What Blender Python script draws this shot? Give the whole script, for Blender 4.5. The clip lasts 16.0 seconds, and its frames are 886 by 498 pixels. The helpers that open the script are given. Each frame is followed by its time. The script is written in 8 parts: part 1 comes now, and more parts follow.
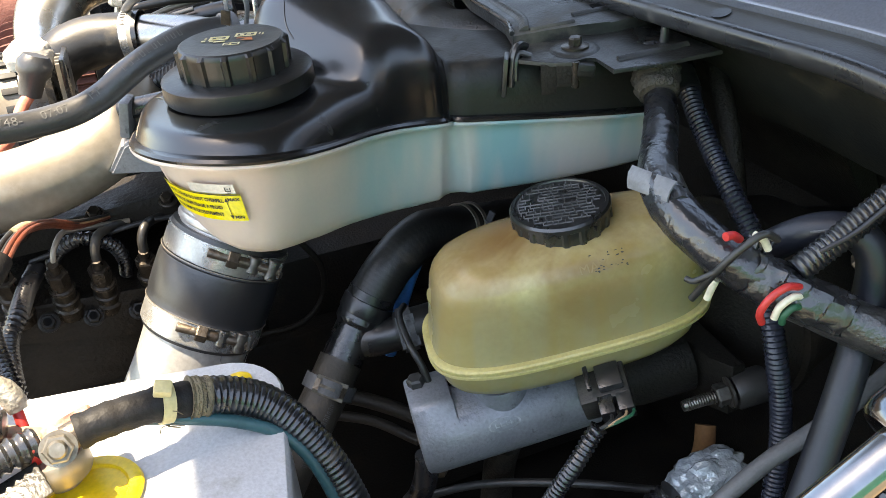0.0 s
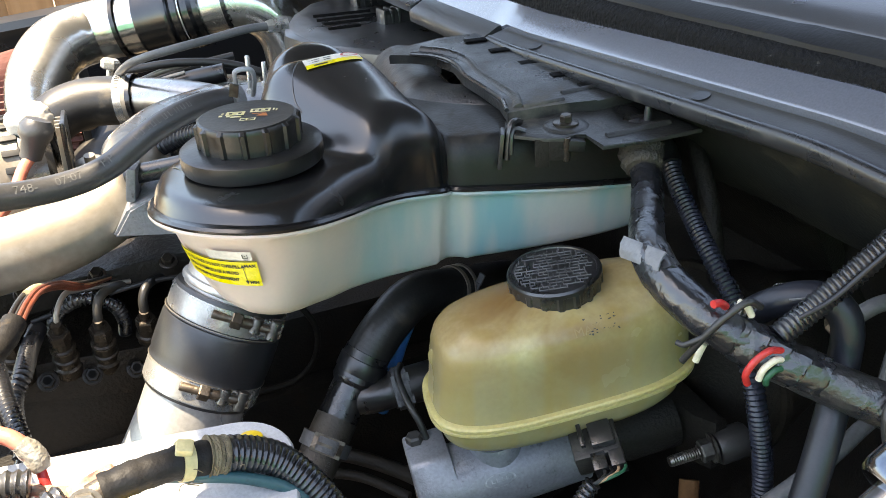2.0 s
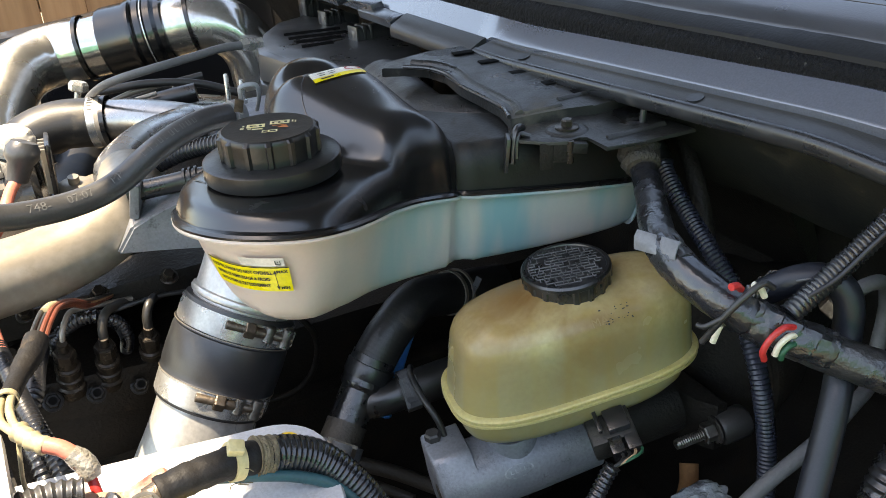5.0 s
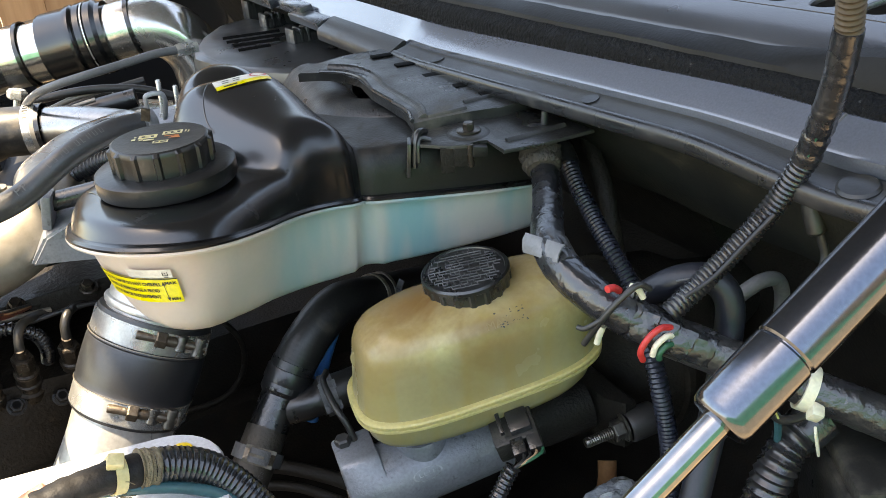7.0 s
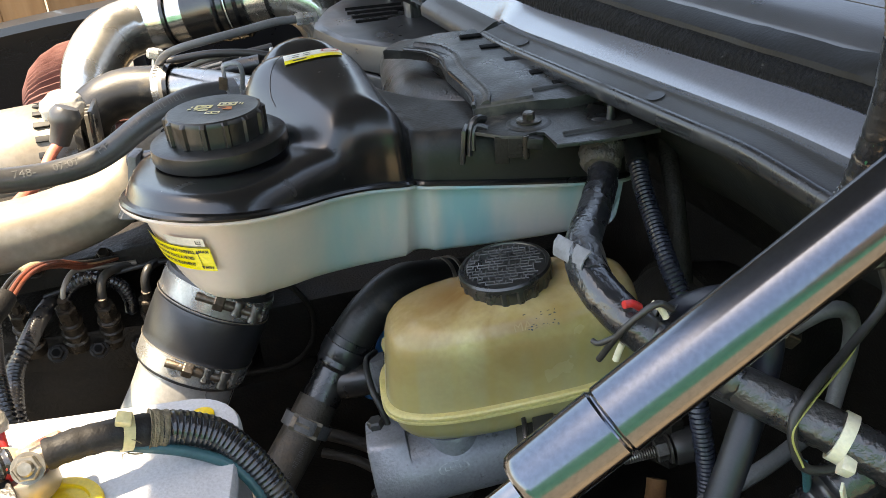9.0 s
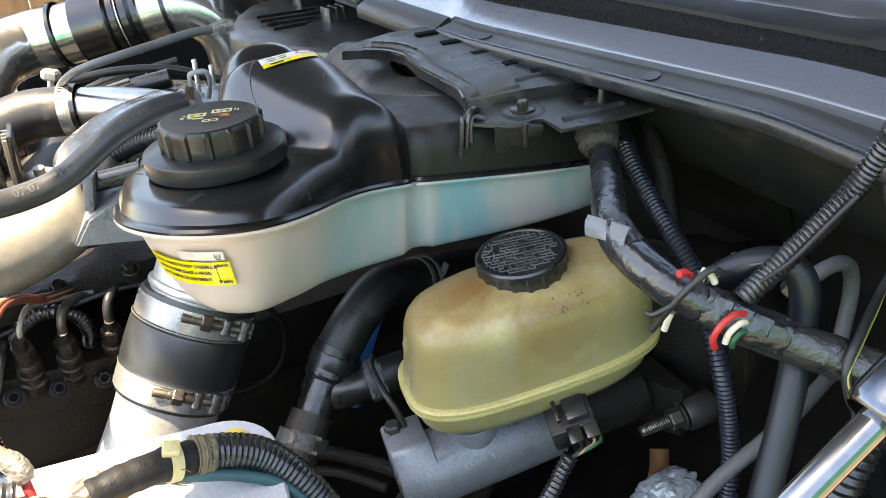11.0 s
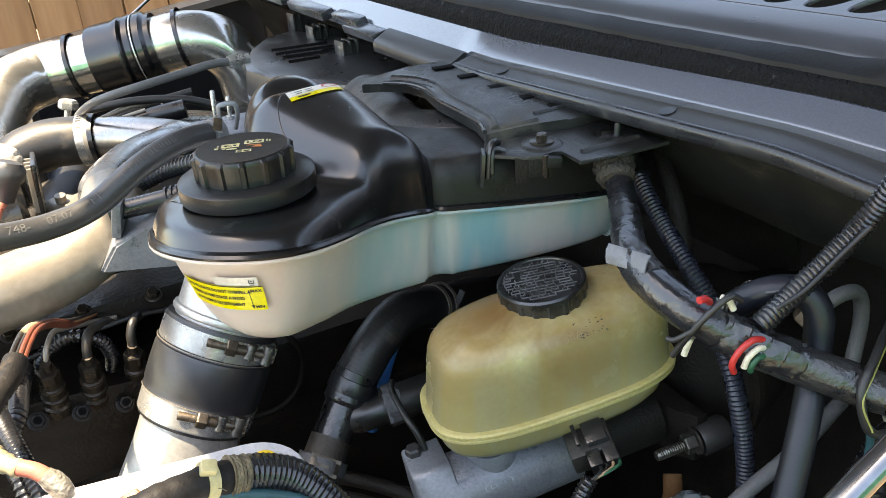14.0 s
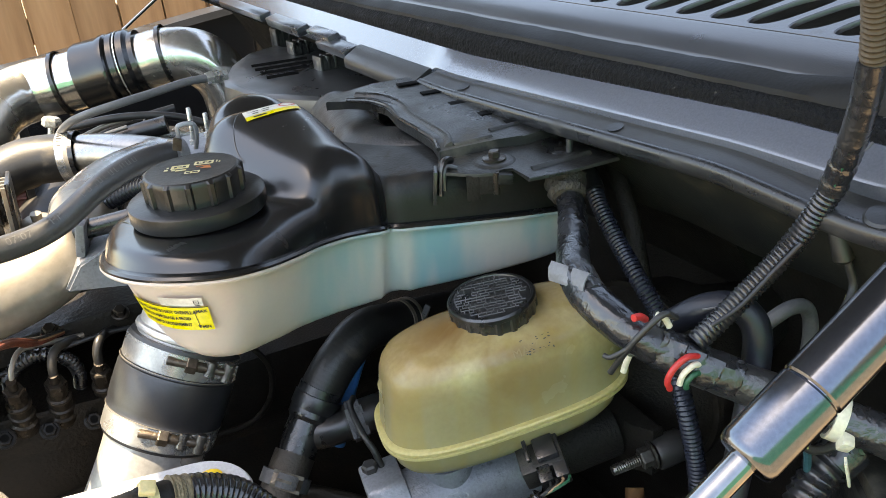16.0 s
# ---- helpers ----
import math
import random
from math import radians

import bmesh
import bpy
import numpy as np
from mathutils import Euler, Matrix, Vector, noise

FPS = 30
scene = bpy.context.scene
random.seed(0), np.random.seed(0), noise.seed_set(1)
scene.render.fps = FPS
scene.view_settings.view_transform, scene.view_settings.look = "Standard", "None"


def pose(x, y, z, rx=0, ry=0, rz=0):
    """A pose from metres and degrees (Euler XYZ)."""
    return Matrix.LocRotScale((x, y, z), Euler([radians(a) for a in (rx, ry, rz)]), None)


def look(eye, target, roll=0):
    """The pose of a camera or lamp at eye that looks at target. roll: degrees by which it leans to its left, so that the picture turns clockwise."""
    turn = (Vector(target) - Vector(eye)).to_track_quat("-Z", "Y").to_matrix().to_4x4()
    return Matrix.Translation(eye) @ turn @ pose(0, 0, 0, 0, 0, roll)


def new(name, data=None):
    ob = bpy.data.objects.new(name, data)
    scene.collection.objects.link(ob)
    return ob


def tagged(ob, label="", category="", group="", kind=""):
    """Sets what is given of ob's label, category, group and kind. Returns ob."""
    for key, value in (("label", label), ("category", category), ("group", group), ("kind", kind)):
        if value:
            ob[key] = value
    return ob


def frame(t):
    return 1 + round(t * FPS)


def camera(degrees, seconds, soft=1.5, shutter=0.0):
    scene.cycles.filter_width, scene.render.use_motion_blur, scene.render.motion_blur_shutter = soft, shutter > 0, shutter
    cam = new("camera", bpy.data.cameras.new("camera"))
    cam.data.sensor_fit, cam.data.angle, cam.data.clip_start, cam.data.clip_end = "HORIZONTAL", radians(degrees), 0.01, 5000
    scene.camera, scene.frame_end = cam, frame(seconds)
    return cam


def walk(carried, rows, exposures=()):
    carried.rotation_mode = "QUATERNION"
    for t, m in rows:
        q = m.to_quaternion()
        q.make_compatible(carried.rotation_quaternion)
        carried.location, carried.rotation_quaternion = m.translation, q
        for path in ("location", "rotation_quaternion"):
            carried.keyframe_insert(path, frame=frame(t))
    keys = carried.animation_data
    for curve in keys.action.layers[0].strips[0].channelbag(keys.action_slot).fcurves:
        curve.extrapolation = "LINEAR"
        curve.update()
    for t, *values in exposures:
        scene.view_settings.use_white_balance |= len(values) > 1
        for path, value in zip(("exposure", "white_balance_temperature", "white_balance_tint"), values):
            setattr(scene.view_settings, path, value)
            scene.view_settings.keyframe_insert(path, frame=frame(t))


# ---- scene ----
from mathutils.bvhtree import BVHTree

cam = camera(55.5, 16.0, soft=0.82)
METRES, EYE, TILT, LEAN, TURN = 0.72, 1.42, -31.5, 4.5, -24.0
ROWS = [
    (0.0, 0.0, 0.0, 0.0, -0.0, 0.0, 0.0),
    (0.5, 0.0324, -0.0627, -0.0077, 0.22, 1.54, -1.23),
    (1.0, 0.0696, -0.063, 0.0001, 0.84, 2.64, -0.78),
    (1.5, 0.0166, -0.0533, 0.0195, -0.47, 3.95, -0.78),
    (2.0, -0.0306, -0.0427, 0.009, -2.2, 3.62, -0.12),
    (2.5, -0.0815, -0.04, 0.0043, -3.65, 3.31, 0.16),
    (3.0, -0.119, -0.0375, 0.0015, -5.09, 3.31, -0.18),
    (3.5, -0.1423, -0.054, -0.0096, -5.49, 4.05, -0.01),
    (4.0, -0.113, -0.0763, -0.011, -6.03, 4.94, 1.65),
    (6.5, -0.0942, -0.0607, -0.0021, -5.96, 4.32, 3.1),
    (7.0, -0.0199, -0.0824, -0.0023, -6.8, 4.37, 3.72),
    (7.5, 0.0838, -0.0866, 0.0022, -3.27, 4.35, 0.92),
    (8.0, 0.1254, -0.1191, -0.0096, 2.02, 4.18, -1.9),
    (8.5, 0.1188, -0.0874, 0.002, 3.14, 2.68, -3.12),
    (9.0, 0.0884, -0.064, 0.0136, 3.29, 2.77, -2.2),
    (11.5, -0.0627, -0.058, -0.0025, -6.39, 3.36, 3.99),
    (12.0, -0.066, -0.0633, -0.0056, -6.12, 3.51, 4.18),
    (12.5, -0.0835, -0.0683, -0.0016, -5.77, 3.81, 3.45),
    (13.0, -0.0843, -0.0721, -0.0033, -5.7, 4.29, 3.12),
    (13.5, -0.0804, -0.0743, -0.0038, -5.73, 4.59, 3.11),
    (14.0, -0.0777, -0.0775, -0.0013, -5.74, 5.29, 3.2),
    (14.5, -0.055, -0.097, 0.0015, -6.08, 6.0, 4.18),
    (15.0, -0.0523, -0.0801, -0.0019, -5.62, 5.65, 4.18),
    (15.5, -0.0545, -0.0778, -0.0012, -5.03, 5.65, 3.34),
    (16.0, -0.0216, -0.0898, 0.004, -5.1, 5.87, 3.68),
]

EXPOSURES = [(0.0, 2.53, 8500, 11), (1.0, 2.53, 8500, 11), (2.0, 2.63, 8500, 11), (2.5, 2.59, 8500, 11), (3.0, 2.60, 8500, 11), (4.0, 2.13, 8600, 11), (6.5, 2.49, 8500, 11), (7.0, 2.57, 9000, 11), (7.5, 2.85, 9000, 11), (8.0, 2.61, 9000, 11), (8.5, 2.35, 8900, 11), (9.0, 2.37, 8900, 11), (11.5, 2.81, 8600, 11), (12.5, 2.66, 8700, 11), (13.0, 2.53, 8700, 11), (14.0, 2.53, 8800, 11), (15.0, 2.76, 9000, 11), (16.0, 2.57, 9000, 11)]
walk(cam, [(t, pose(0, 0, EYE, TILT, LEAN, TURN) @ pose(METRES * x, METRES * y, METRES * z, 90 + pitch, roll, yaw)) for t, x, y, z, yaw, pitch, roll in ROWS], EXPOSURES)

# world and sun
SUN_DIR = Vector((0.27, -0.04, -0.95)).normalized()  # the way the light travels
world = bpy.data.worlds.new("sky_world")
scene.world = world
world.use_nodes = True
wt = world.node_tree
sky = wt.nodes.new("ShaderNodeTexSky")
sky.sky_type = "NISHITA"
sky.sun_disc = False
sky.sun_elevation = math.asin(-SUN_DIR.z)
sky.sun_rotation = math.atan2(-SUN_DIR.x, -SUN_DIR.y)
wt.links.new(sky.outputs[0], wt.nodes["Background"].inputs[0])
wt.nodes["Background"].inputs[1].default_value = 0.15
sun_data = bpy.data.lights.new("sun", "SUN")
sun_data.energy, sun_data.angle, sun_data.color = 3.5, radians(0.53), (1.0, 0.95, 0.87)
sun = new("sun", sun_data)
sun.matrix_world = look((-2, -1, 5), Vector((-2, -1, 5)) + SUN_DIR)


# ---------------------------------------------------------------- materials
def material(name, base, rough=0.5, metal=0.0, other=None, scale=30.0, amount=0.5, fine=400.0, bump=0.15, bump_size=0.002,
             rough_var=0.12, sub=0.0, sub_radius=(0.01, 0.01, 0.01), coat=0.0, spec=0.5, dirt=None, dirt_scale=9.0, dirt_low=0.55,
             island=0.0, per_object=0.0):
    """Procedural surface: a base colour, a second one mixed in by noise at two scales, optional dirt, relief and gloss variation."""
    m = bpy.data.materials.new(name)
    m.use_nodes = True
    t = m.node_tree
    n, link = t.nodes, t.links.new
    b = n["Principled BSDF"]
    co = n.new("ShaderNodeTexCoord")
    big, small = n.new("ShaderNodeTexNoise"), n.new("ShaderNodeTexNoise")
    for node, s, d in ((big, scale, 5.0), (small, fine, 3.0)):
        node.inputs["Scale"].default_value, node.inputs["Detail"].default_value = s, d
        link(co.outputs["Object"], node.inputs["Vector"])
    ramp = n.new("ShaderNodeMapRange")
    ramp.inputs[1].default_value, ramp.inputs[2].default_value = 0.35, 0.68
    link(big.outputs[0], ramp.inputs[0])
    fade = n.new("ShaderNodeMath")
    fade.operation = "MULTIPLY"
    fade.inputs[1].default_value = amount
    link(ramp.outputs[0], fade.inputs[0])
    mix = n.new("ShaderNodeMix")
    mix.data_type = "RGBA"
    other = other or tuple(c * 0.6 for c in base)
    mix.inputs[6].default_value, mix.inputs[7].default_value = (*base, 1), (*other, 1)
    link(fade.outputs[0], mix.inputs[0])
    colour = mix.outputs[2]
    grain = n.new("ShaderNodeMix")
    grain.data_type, grain.blend_type = "RGBA", "MULTIPLY"
    grain.inputs[0].default_value = 0.35
    link(colour, grain.inputs[6])
    gr = n.new("ShaderNodeMapRange")
    gr.inputs[1].default_value, gr.inputs[2].default_value, gr.inputs[3].default_value, gr.inputs[4].default_value = 0.3, 0.7, 0.6, 1.15
    link(small.outputs[0], gr.inputs[0])
    link(gr.outputs[0], grain.inputs[7])
    colour = grain.outputs[2]
    rr = n.new("ShaderNodeMapRange")
    rr.inputs[1].default_value, rr.inputs[2].default_value = 0.3, 0.7
    rr.inputs[3].default_value, rr.inputs[4].default_value = max(0.03, rough - rough_var), min(1.0, rough + rough_var)
    link(big.outputs[0], rr.inputs[0])
    gloss = rr.outputs[0]
    if dirt:
        dn = n.new("ShaderNodeTexNoise")
        dn.inputs["Scale"].default_value, dn.inputs["Detail"].default_value, dn.inputs["Roughness"].default_value = dirt_scale, 8.0, 0.65
        link(co.outputs["Object"], dn.inputs["Vector"])
        dr = n.new("ShaderNodeMapRange")
        dr.inputs[1].default_value, dr.inputs[2].default_value, dr.inputs[4].default_value = dirt_low, dirt_low + 0.16, 0.85
        link(dn.outputs[0], dr.inputs[0])
        dm = n.new("ShaderNodeMix")
        dm.data_type = "RGBA"
        dm.inputs[7].default_value = (*dirt, 1)
        link(dr.outputs[0], dm.inputs[0])
        link(colour, dm.inputs[6])
        colour = dm.outputs[2]
        rm = n.new("ShaderNodeMix")
        rm.inputs[3].default_value = 0.85
        link(dr.outputs[0], rm.inputs[0])
        link(gloss, rm.inputs[2])
        gloss = rm.outputs[0]
    if per_object:
        info = n.new("ShaderNodeObjectInfo")
        hv = n.new("ShaderNodeHueSaturation")
        vr = n.new("ShaderNodeMapRange")
        vr.inputs[3].default_value, vr.inputs[4].default_value = 1 - per_object, 1 + per_object
        link(info.outputs["Random"], vr.inputs[0])
        link(vr.outputs[0], hv.inputs["Value"])
        link(colour, hv.inputs["Color"])
        colour = hv.outputs[0]
    link(colour, b.inputs["Base Color"])
    link(gloss, b.inputs["Roughness"])
    b.inputs["Metallic"].default_value = metal
    b.inputs["Specular IOR Level"].default_value = spec
    if sub:
        b.inputs["Subsurface Weight"].default_value = sub
        b.inputs["Subsurface Radius"].default_value = sub_radius
        b.inputs["Subsurface Scale"].default_value = 1.0
    if coat:
        b.inputs["Coat Weight"].default_value, b.inputs["Coat Roughness"].default_value = coat, 0.15
    if bump:
        bn = n.new("ShaderNodeBump")
        bn.inputs["Strength"].default_value, bn.inputs["Distance"].default_value = bump, bump_size
        link(small.outputs[0], bn.inputs["Height"])
        link(bn.outputs[0], b.inputs["Normal"])
    return m


BLACK_PLASTIC = material("black_plastic", (0.012, 0.012, 0.0125), 0.30, spec=0.9, other=(0.02, 0.02, 0.021), dirt=(0.06, 0.055, 0.045), dirt_scale=14, dirt_low=0.63, bump=0.08)
SHELL_BLACK = material("moulded_black_shell", (0.0062, 0.0062, 0.0066), 0.22, spec=0.85, other=(0.010, 0.010, 0.011), scale=12, bump=0.03, rough_var=0.06, dirt=(0.028, 0.026, 0.023), dirt_scale=30, dirt_low=0.64)
SHELL_DULL = material("dusty_black_shell", (0.0085, 0.0083, 0.008), 0.48, spec=0.35, other=(0.014, 0.013, 0.0115), amount=0.9, scale=18, bump=0.15, dirt=(0.045, 0.034, 0.024), dirt_scale=20, dirt_low=0.57)
CAP_BLACK = material("cap_black_plastic", (0.010, 0.010, 0.010), 0.40, spec=0.6, other=(0.016, 0.0155, 0.015), bump=0.08, dirt=(0.05, 0.046, 0.038), dirt_scale=40, dirt_low=0.65)
ROLL = material("rubbed_lip_edge", (0.016, 0.0165, 0.018), 0.27, spec=0.55, other=(0.024, 0.0245, 0.026), amount=0.9, scale=30, fine=700, bump=0.15, bump_size=0.0006, dirt=(0.055, 0.051, 0.045), dirt_scale=30, dirt_low=0.60)
CAP_WORN = material("worn_raised_lettering", (0.17, 0.17, 0.175), 0.45, other=(0.06, 0.06, 0.06), amount=0.9, scale=90, bump=0.1)
DUSTY_BLACK = material("dusty_black_plastic", (0.013, 0.013, 0.0128), 0.40, spec=0.5, other=(0.026, 0.025, 0.022), amount=0.9, scale=22, dirt=(0.11, 0.098, 0.075), dirt_scale=22, dirt_low=0.57, bump=0.25, rough_var=0.2)
COWL = material("grained_cowl_plastic", (0.027, 0.029, 0.034), 0.30, spec=0.7, coat=0.5, other=(0.034, 0.036, 0.041), scale=7, fine=900, bump=0.2, bump_size=0.0006, rough_var=0.07, dirt=(0.06, 0.058, 0.053), dirt_scale=17, dirt_low=0.64)
COWL_LIP = material("scuffed_dark_cowl_lip", (0.024, 0.024, 0.0248), 0.42, spec=0.5, other=(0.036, 0.0355, 0.034), amount=0.8, scale=9, fine=900, bump=0.2, bump_size=0.0008, rough_var=0.1, dirt=(0.062, 0.057, 0.048), dirt_scale=23, dirt_low=0.60)
# flat black that paints the shade inside slots and holes
HOLE_BLACK = material("black_hole_fill", (0.003, 0.003, 0.003), 0.8, spec=0.1, bump=0.0)
TAN_DUST = material("tan_dust_ledge", (0.16, 0.115, 0.062), 0.85, spec=0.2, other=(0.09, 0.065, 0.036), amount=0.9, scale=40)
COWL_STRIP = material("satin_cowl_strip", (0.084, 0.094, 0.119), 0.17, spec=1.0, coat=1.0, other=(0.070, 0.079, 0.100), scale=6, fine=700, bump=0.03, bump_size=0.0004, rough_var=0.05, dirt=(0.09, 0.09, 0.09), dirt_scale=13, dirt_low=0.70)
LID_BLACK = material("dusty_vent_cover", (0.034, 0.0345, 0.036), 0.33, other=(0.052, 0.051, 0.049), scale=16, bump=0.04, spec=0.9, dirt=(0.10, 0.095, 0.085), dirt_scale=18, dirt_low=0.64)
UNDERSHEET = material("dusty_olive_sheet", (0.024, 0.024, 0.019), 0.65, spec=0.2, other=(0.008, 0.008, 0.007), amount=0.9, scale=11, bump=0.3, dirt=(0.055, 0.045, 0.030), dirt_scale=19, dirt_low=0.58)
DUSTY_RUBBER = material("dust_caked_rubber", (0.0065, 0.0065, 0.0065), 0.5, spec=0.18, other=(0.012, 0.0115, 0.0105), amount=0.9, scale=14, bump=0.1, dirt=(0.065, 0.058, 0.04), dirt_scale=9, dirt_low=0.64)
OILY_STEEL = material("oily_steel_fitting", (0.066, 0.054, 0.042), 0.30, 0.5, other=(0.022, 0.017, 0.013), amount=0.9, scale=60, bump=0.2, dirt=(0.012, 0.009, 0.007), dirt_scale=45, dirt_low=0.54)
PUMP = material("oil_stained_casting", (0.0145, 0.012, 0.0098), 0.5, spec=0.25, other=(0.024, 0.019, 0.014), amount=0.9, scale=30, fine=250, dirt=(0.050, 0.034, 0.021), dirt_scale=28, dirt_low=0.57, bump=0.6)
HEATER = material("matt_grey_heater_hose", (0.046, 0.046, 0.048), 0.38, spec=0.8, other=(0.033, 0.033, 0.034), scale=25, bump=0.1, dirt=(0.17, 0.155, 0.13), dirt_scale=30, dirt_low=0.62)
BLEACHED = material("sun_greyed_conduit", (0.024, 0.024, 0.025), 0.27, spec=0.9, other=(0.045, 0.044, 0.042), amount=0.8, scale=50, bump=0.08, dirt=(0.16, 0.145, 0.12), dirt_scale=40, dirt_low=0.6)
ELBOW = material("mandrel_bent_aluminium", (0.66, 0.64, 0.60), 0.24, 0.92, other=(0.50, 0.475, 0.43), scale=9, fine=90, bump=0.10, bump_size=0.002, dirt=(0.34, 0.27, 0.17), dirt_scale=10, dirt_low=0.62)
SEAL = material("weathered_foam_seal", (0.0058, 0.0060, 0.0066), 0.75, spec=0.12, other=(0.010, 0.0100, 0.0098), amount=0.9, scale=70, fine=300, bump=1.0, bump_size=0.004, dirt=(0.27, 0.265, 0.245), dirt_scale=110, dirt_low=0.66)
SHEET = material("painted_dark_sheet", (0.05, 0.052, 0.05), 0.6, other=(0.035, 0.036, 0.033), scale=8, dirt=(0.12, 0.1, 0.07), dirt_scale=12, dirt_low=0.56)
GREASE = material("greasy_black_metal", (0.0125, 0.011, 0.0095), 0.58, other=(0.020, 0.017, 0.013), spec=0.18, amount=0.9, scale=25, dirt=(0.032, 0.024, 0.016), dirt_scale=18, dirt_low=0.55, bump=0.5)
RUBBER = material("hose_rubber", (0.016, 0.0155, 0.015), 0.44, spec=0.65, other=(0.030, 0.027, 0.023), amount=0.8, scale=22, bump=0.1, dirt=(0.095, 0.078, 0.056), dirt_scale=26, dirt_low=0.57)
DARK_HOSE = material("dark_blue_grey_hose", (0.012, 0.0138, 0.020), 0.40, spec=0.45, other=(0.009, 0.0102, 0.015), scale=25, bump=0.1, dirt=(0.05, 0.044, 0.036), dirt_scale=24, dirt_low=0.62)
BROWN_HOSE = material("dirty_brown_black_hose", (0.034, 0.029, 0.024), 0.55, other=(0.062, 0.051, 0.038), amount=0.9, scale=30, bump=0.3, dirt=(0.13, 0.10, 0.066), dirt_scale=24, dirt_low=0.58)
CRUMBLED = material("crumbling_brown_rubber", (0.030, 0.026, 0.022), 0.7, other=(0.075, 0.058, 0.038), amount=0.9, scale=90, fine=500, bump=0.8, dirt=(0.15, 0.115, 0.065), dirt_scale=70, dirt_low=0.56)
GREY_HOSE = material("weathered_grey_hose", (0.115, 0.117, 0.12), 0.45, other=(0.08, 0.081, 0.083), scale=25, bump=0.25, dirt=(0.17, 0.155, 0.13), dirt_scale=24, dirt_low=0.62)
BOOT_RUBBER = material("black_silicone_boot", (0.016, 0.0165, 0.018), 0.40, spec=0.9, other=(0.023, 0.0235, 0.025), scale=10, bump=0.06, dirt=(0.05, 0.047, 0.042), dirt_scale=22, dirt_low=0.62)
COUPLER = material("glossy_black_coupler", (0.007, 0.007, 0.007), 0.20, spec=0.8, other=(0.011, 0.011, 0.011), scale=10, bump=0.05, rough_var=0.06)
CONDUIT = material("black_split_conduit", (0.011, 0.0115, 0.014), 0.28, spec=0.9, other=(0.02, 0.02, 0.022), scale=40, bump=0.04, dirt=(0.11, 0.09, 0.07), dirt_scale=30, dirt_low=0.63)
BLUE_CONDUIT = material("blue_black_conduit", (0.015, 0.018, 0.03), 0.3, other=(0.025, 0.028, 0.04), scale=40, bump=0.05, dirt=(0.1, 0.09, 0.07), dirt_scale=30, dirt_low=0.66)
TAPE = material("dirty_wrapped_tape", (0.014, 0.015, 0.018), 0.27, spec=0.9, other=(0.024, 0.024, 0.025), amount=0.6, scale=38, fine=380, bump=0.3, bump_size=0.0015, dirt=(0.12, 0.10, 0.07), dirt_scale=34, dirt_low=0.62)
DUSTY_TAPE = material("dust_caked_tape", (0.018, 0.019, 0.023), 0.32, spec=0.9, other=(0.040, 0.038, 0.035), amount=0.8, scale=30, fine=300, bump=0.5, bump_size=0.002, dirt=(0.15, 0.12, 0.075), dirt_scale=24, dirt_low=0.57)
GREY_TAPE = material("stiff_grey_tape", (0.175, 0.18, 0.188), 0.5, other=(0.145, 0.148, 0.15), scale=60, bump=0.2, dirt=(0.09, 0.078, 0.06), dirt_scale=45, dirt_low=0.66)
ALU = material("brushed_aluminium", (0.62, 0.605, 0.575), 0.34, 0.6, other=(0.48, 0.465, 0.435), scale=14, fine=300, bump=0.05, bump_size=0.001, dirt=(0.25, 0.22, 0.17), dirt_scale=16, dirt_low=0.64)
DULL_ALU = material("cast_dull_aluminium", (0.36, 0.325, 0.275), 0.40, 0.45, other=(0.24, 0.205, 0.16), amount=0.8, scale=10, fine=140, bump=0.1, dirt=(0.16, 0.12, 0.08), dirt_scale=14, dirt_low=0.58)
POLISHED = material("worn_polished_pipe", (0.40, 0.395, 0.385), 0.26, 0.95, other=(0.28, 0.272, 0.26), scale=12, fine=200, bump=0.05, dirt=(0.12, 0.10, 0.075), dirt_scale=18, dirt_low=0.6)
MATTE_TAPE = material("matt_cloth_tape", (0.011, 0.011, 0.012), 0.6, spec=0.22, other=(0.022, 0.019, 0.016), amount=0.8, scale=45, fine=500, bump=0.35, bump_size=0.001, dirt=(0.10, 0.07, 0.04), dirt_scale=40, dirt_low=0.60)
DARK_CAST = material("oil_darkened_alloy", (0.035, 0.034, 0.033), 0.4, 0.2, other=(0.055, 0.052, 0.05), scale=26, fine=900, bump=0.15, bump_size=0.001, dirt=(0.09, 0.08, 0.065), dirt_scale=30, dirt_low=0.62)
CAST = material("cast_grey_alloy", (0.27, 0.282, 0.31), 0.42, 0.35, other=(0.17, 0.178, 0.198), amount=0.8, scale=22, fine=430, bump=0.5, bump_size=0.0009, dirt=(0.06, 0.057, 0.054), dirt_scale=110, dirt_low=0.585)
CAST_WORN = material("rubbed_cast_alloy", (0.34, 0.35, 0.37), 0.45, 0.3, other=(0.15, 0.155, 0.165), amount=0.9, scale=160, fine=500, bump=0.3)
DARK_STEEL = material("dull_plated_steel", (0.20, 0.195, 0.18), 0.34, 0.75, other=(0.09, 0.08, 0.065), amount=0.9, scale=110, bump=0.2)
AGED_CREAM = material("sun_aged_cream_insulation", (0.40, 0.345, 0.215), 0.5, other=(0.28, 0.23, 0.13), amount=0.8, scale=120, dirt=(0.16, 0.12, 0.07), dirt_scale=80, dirt_low=0.58)
DULL_FILM = material("wrinkled_clear_sleeve", (0.20, 0.185, 0.155), 0.2, other=(0.40, 0.37, 0.31), amount=0.9, scale=140, fine=300, bump=0.8, bump_size=0.002, coat=0.5)
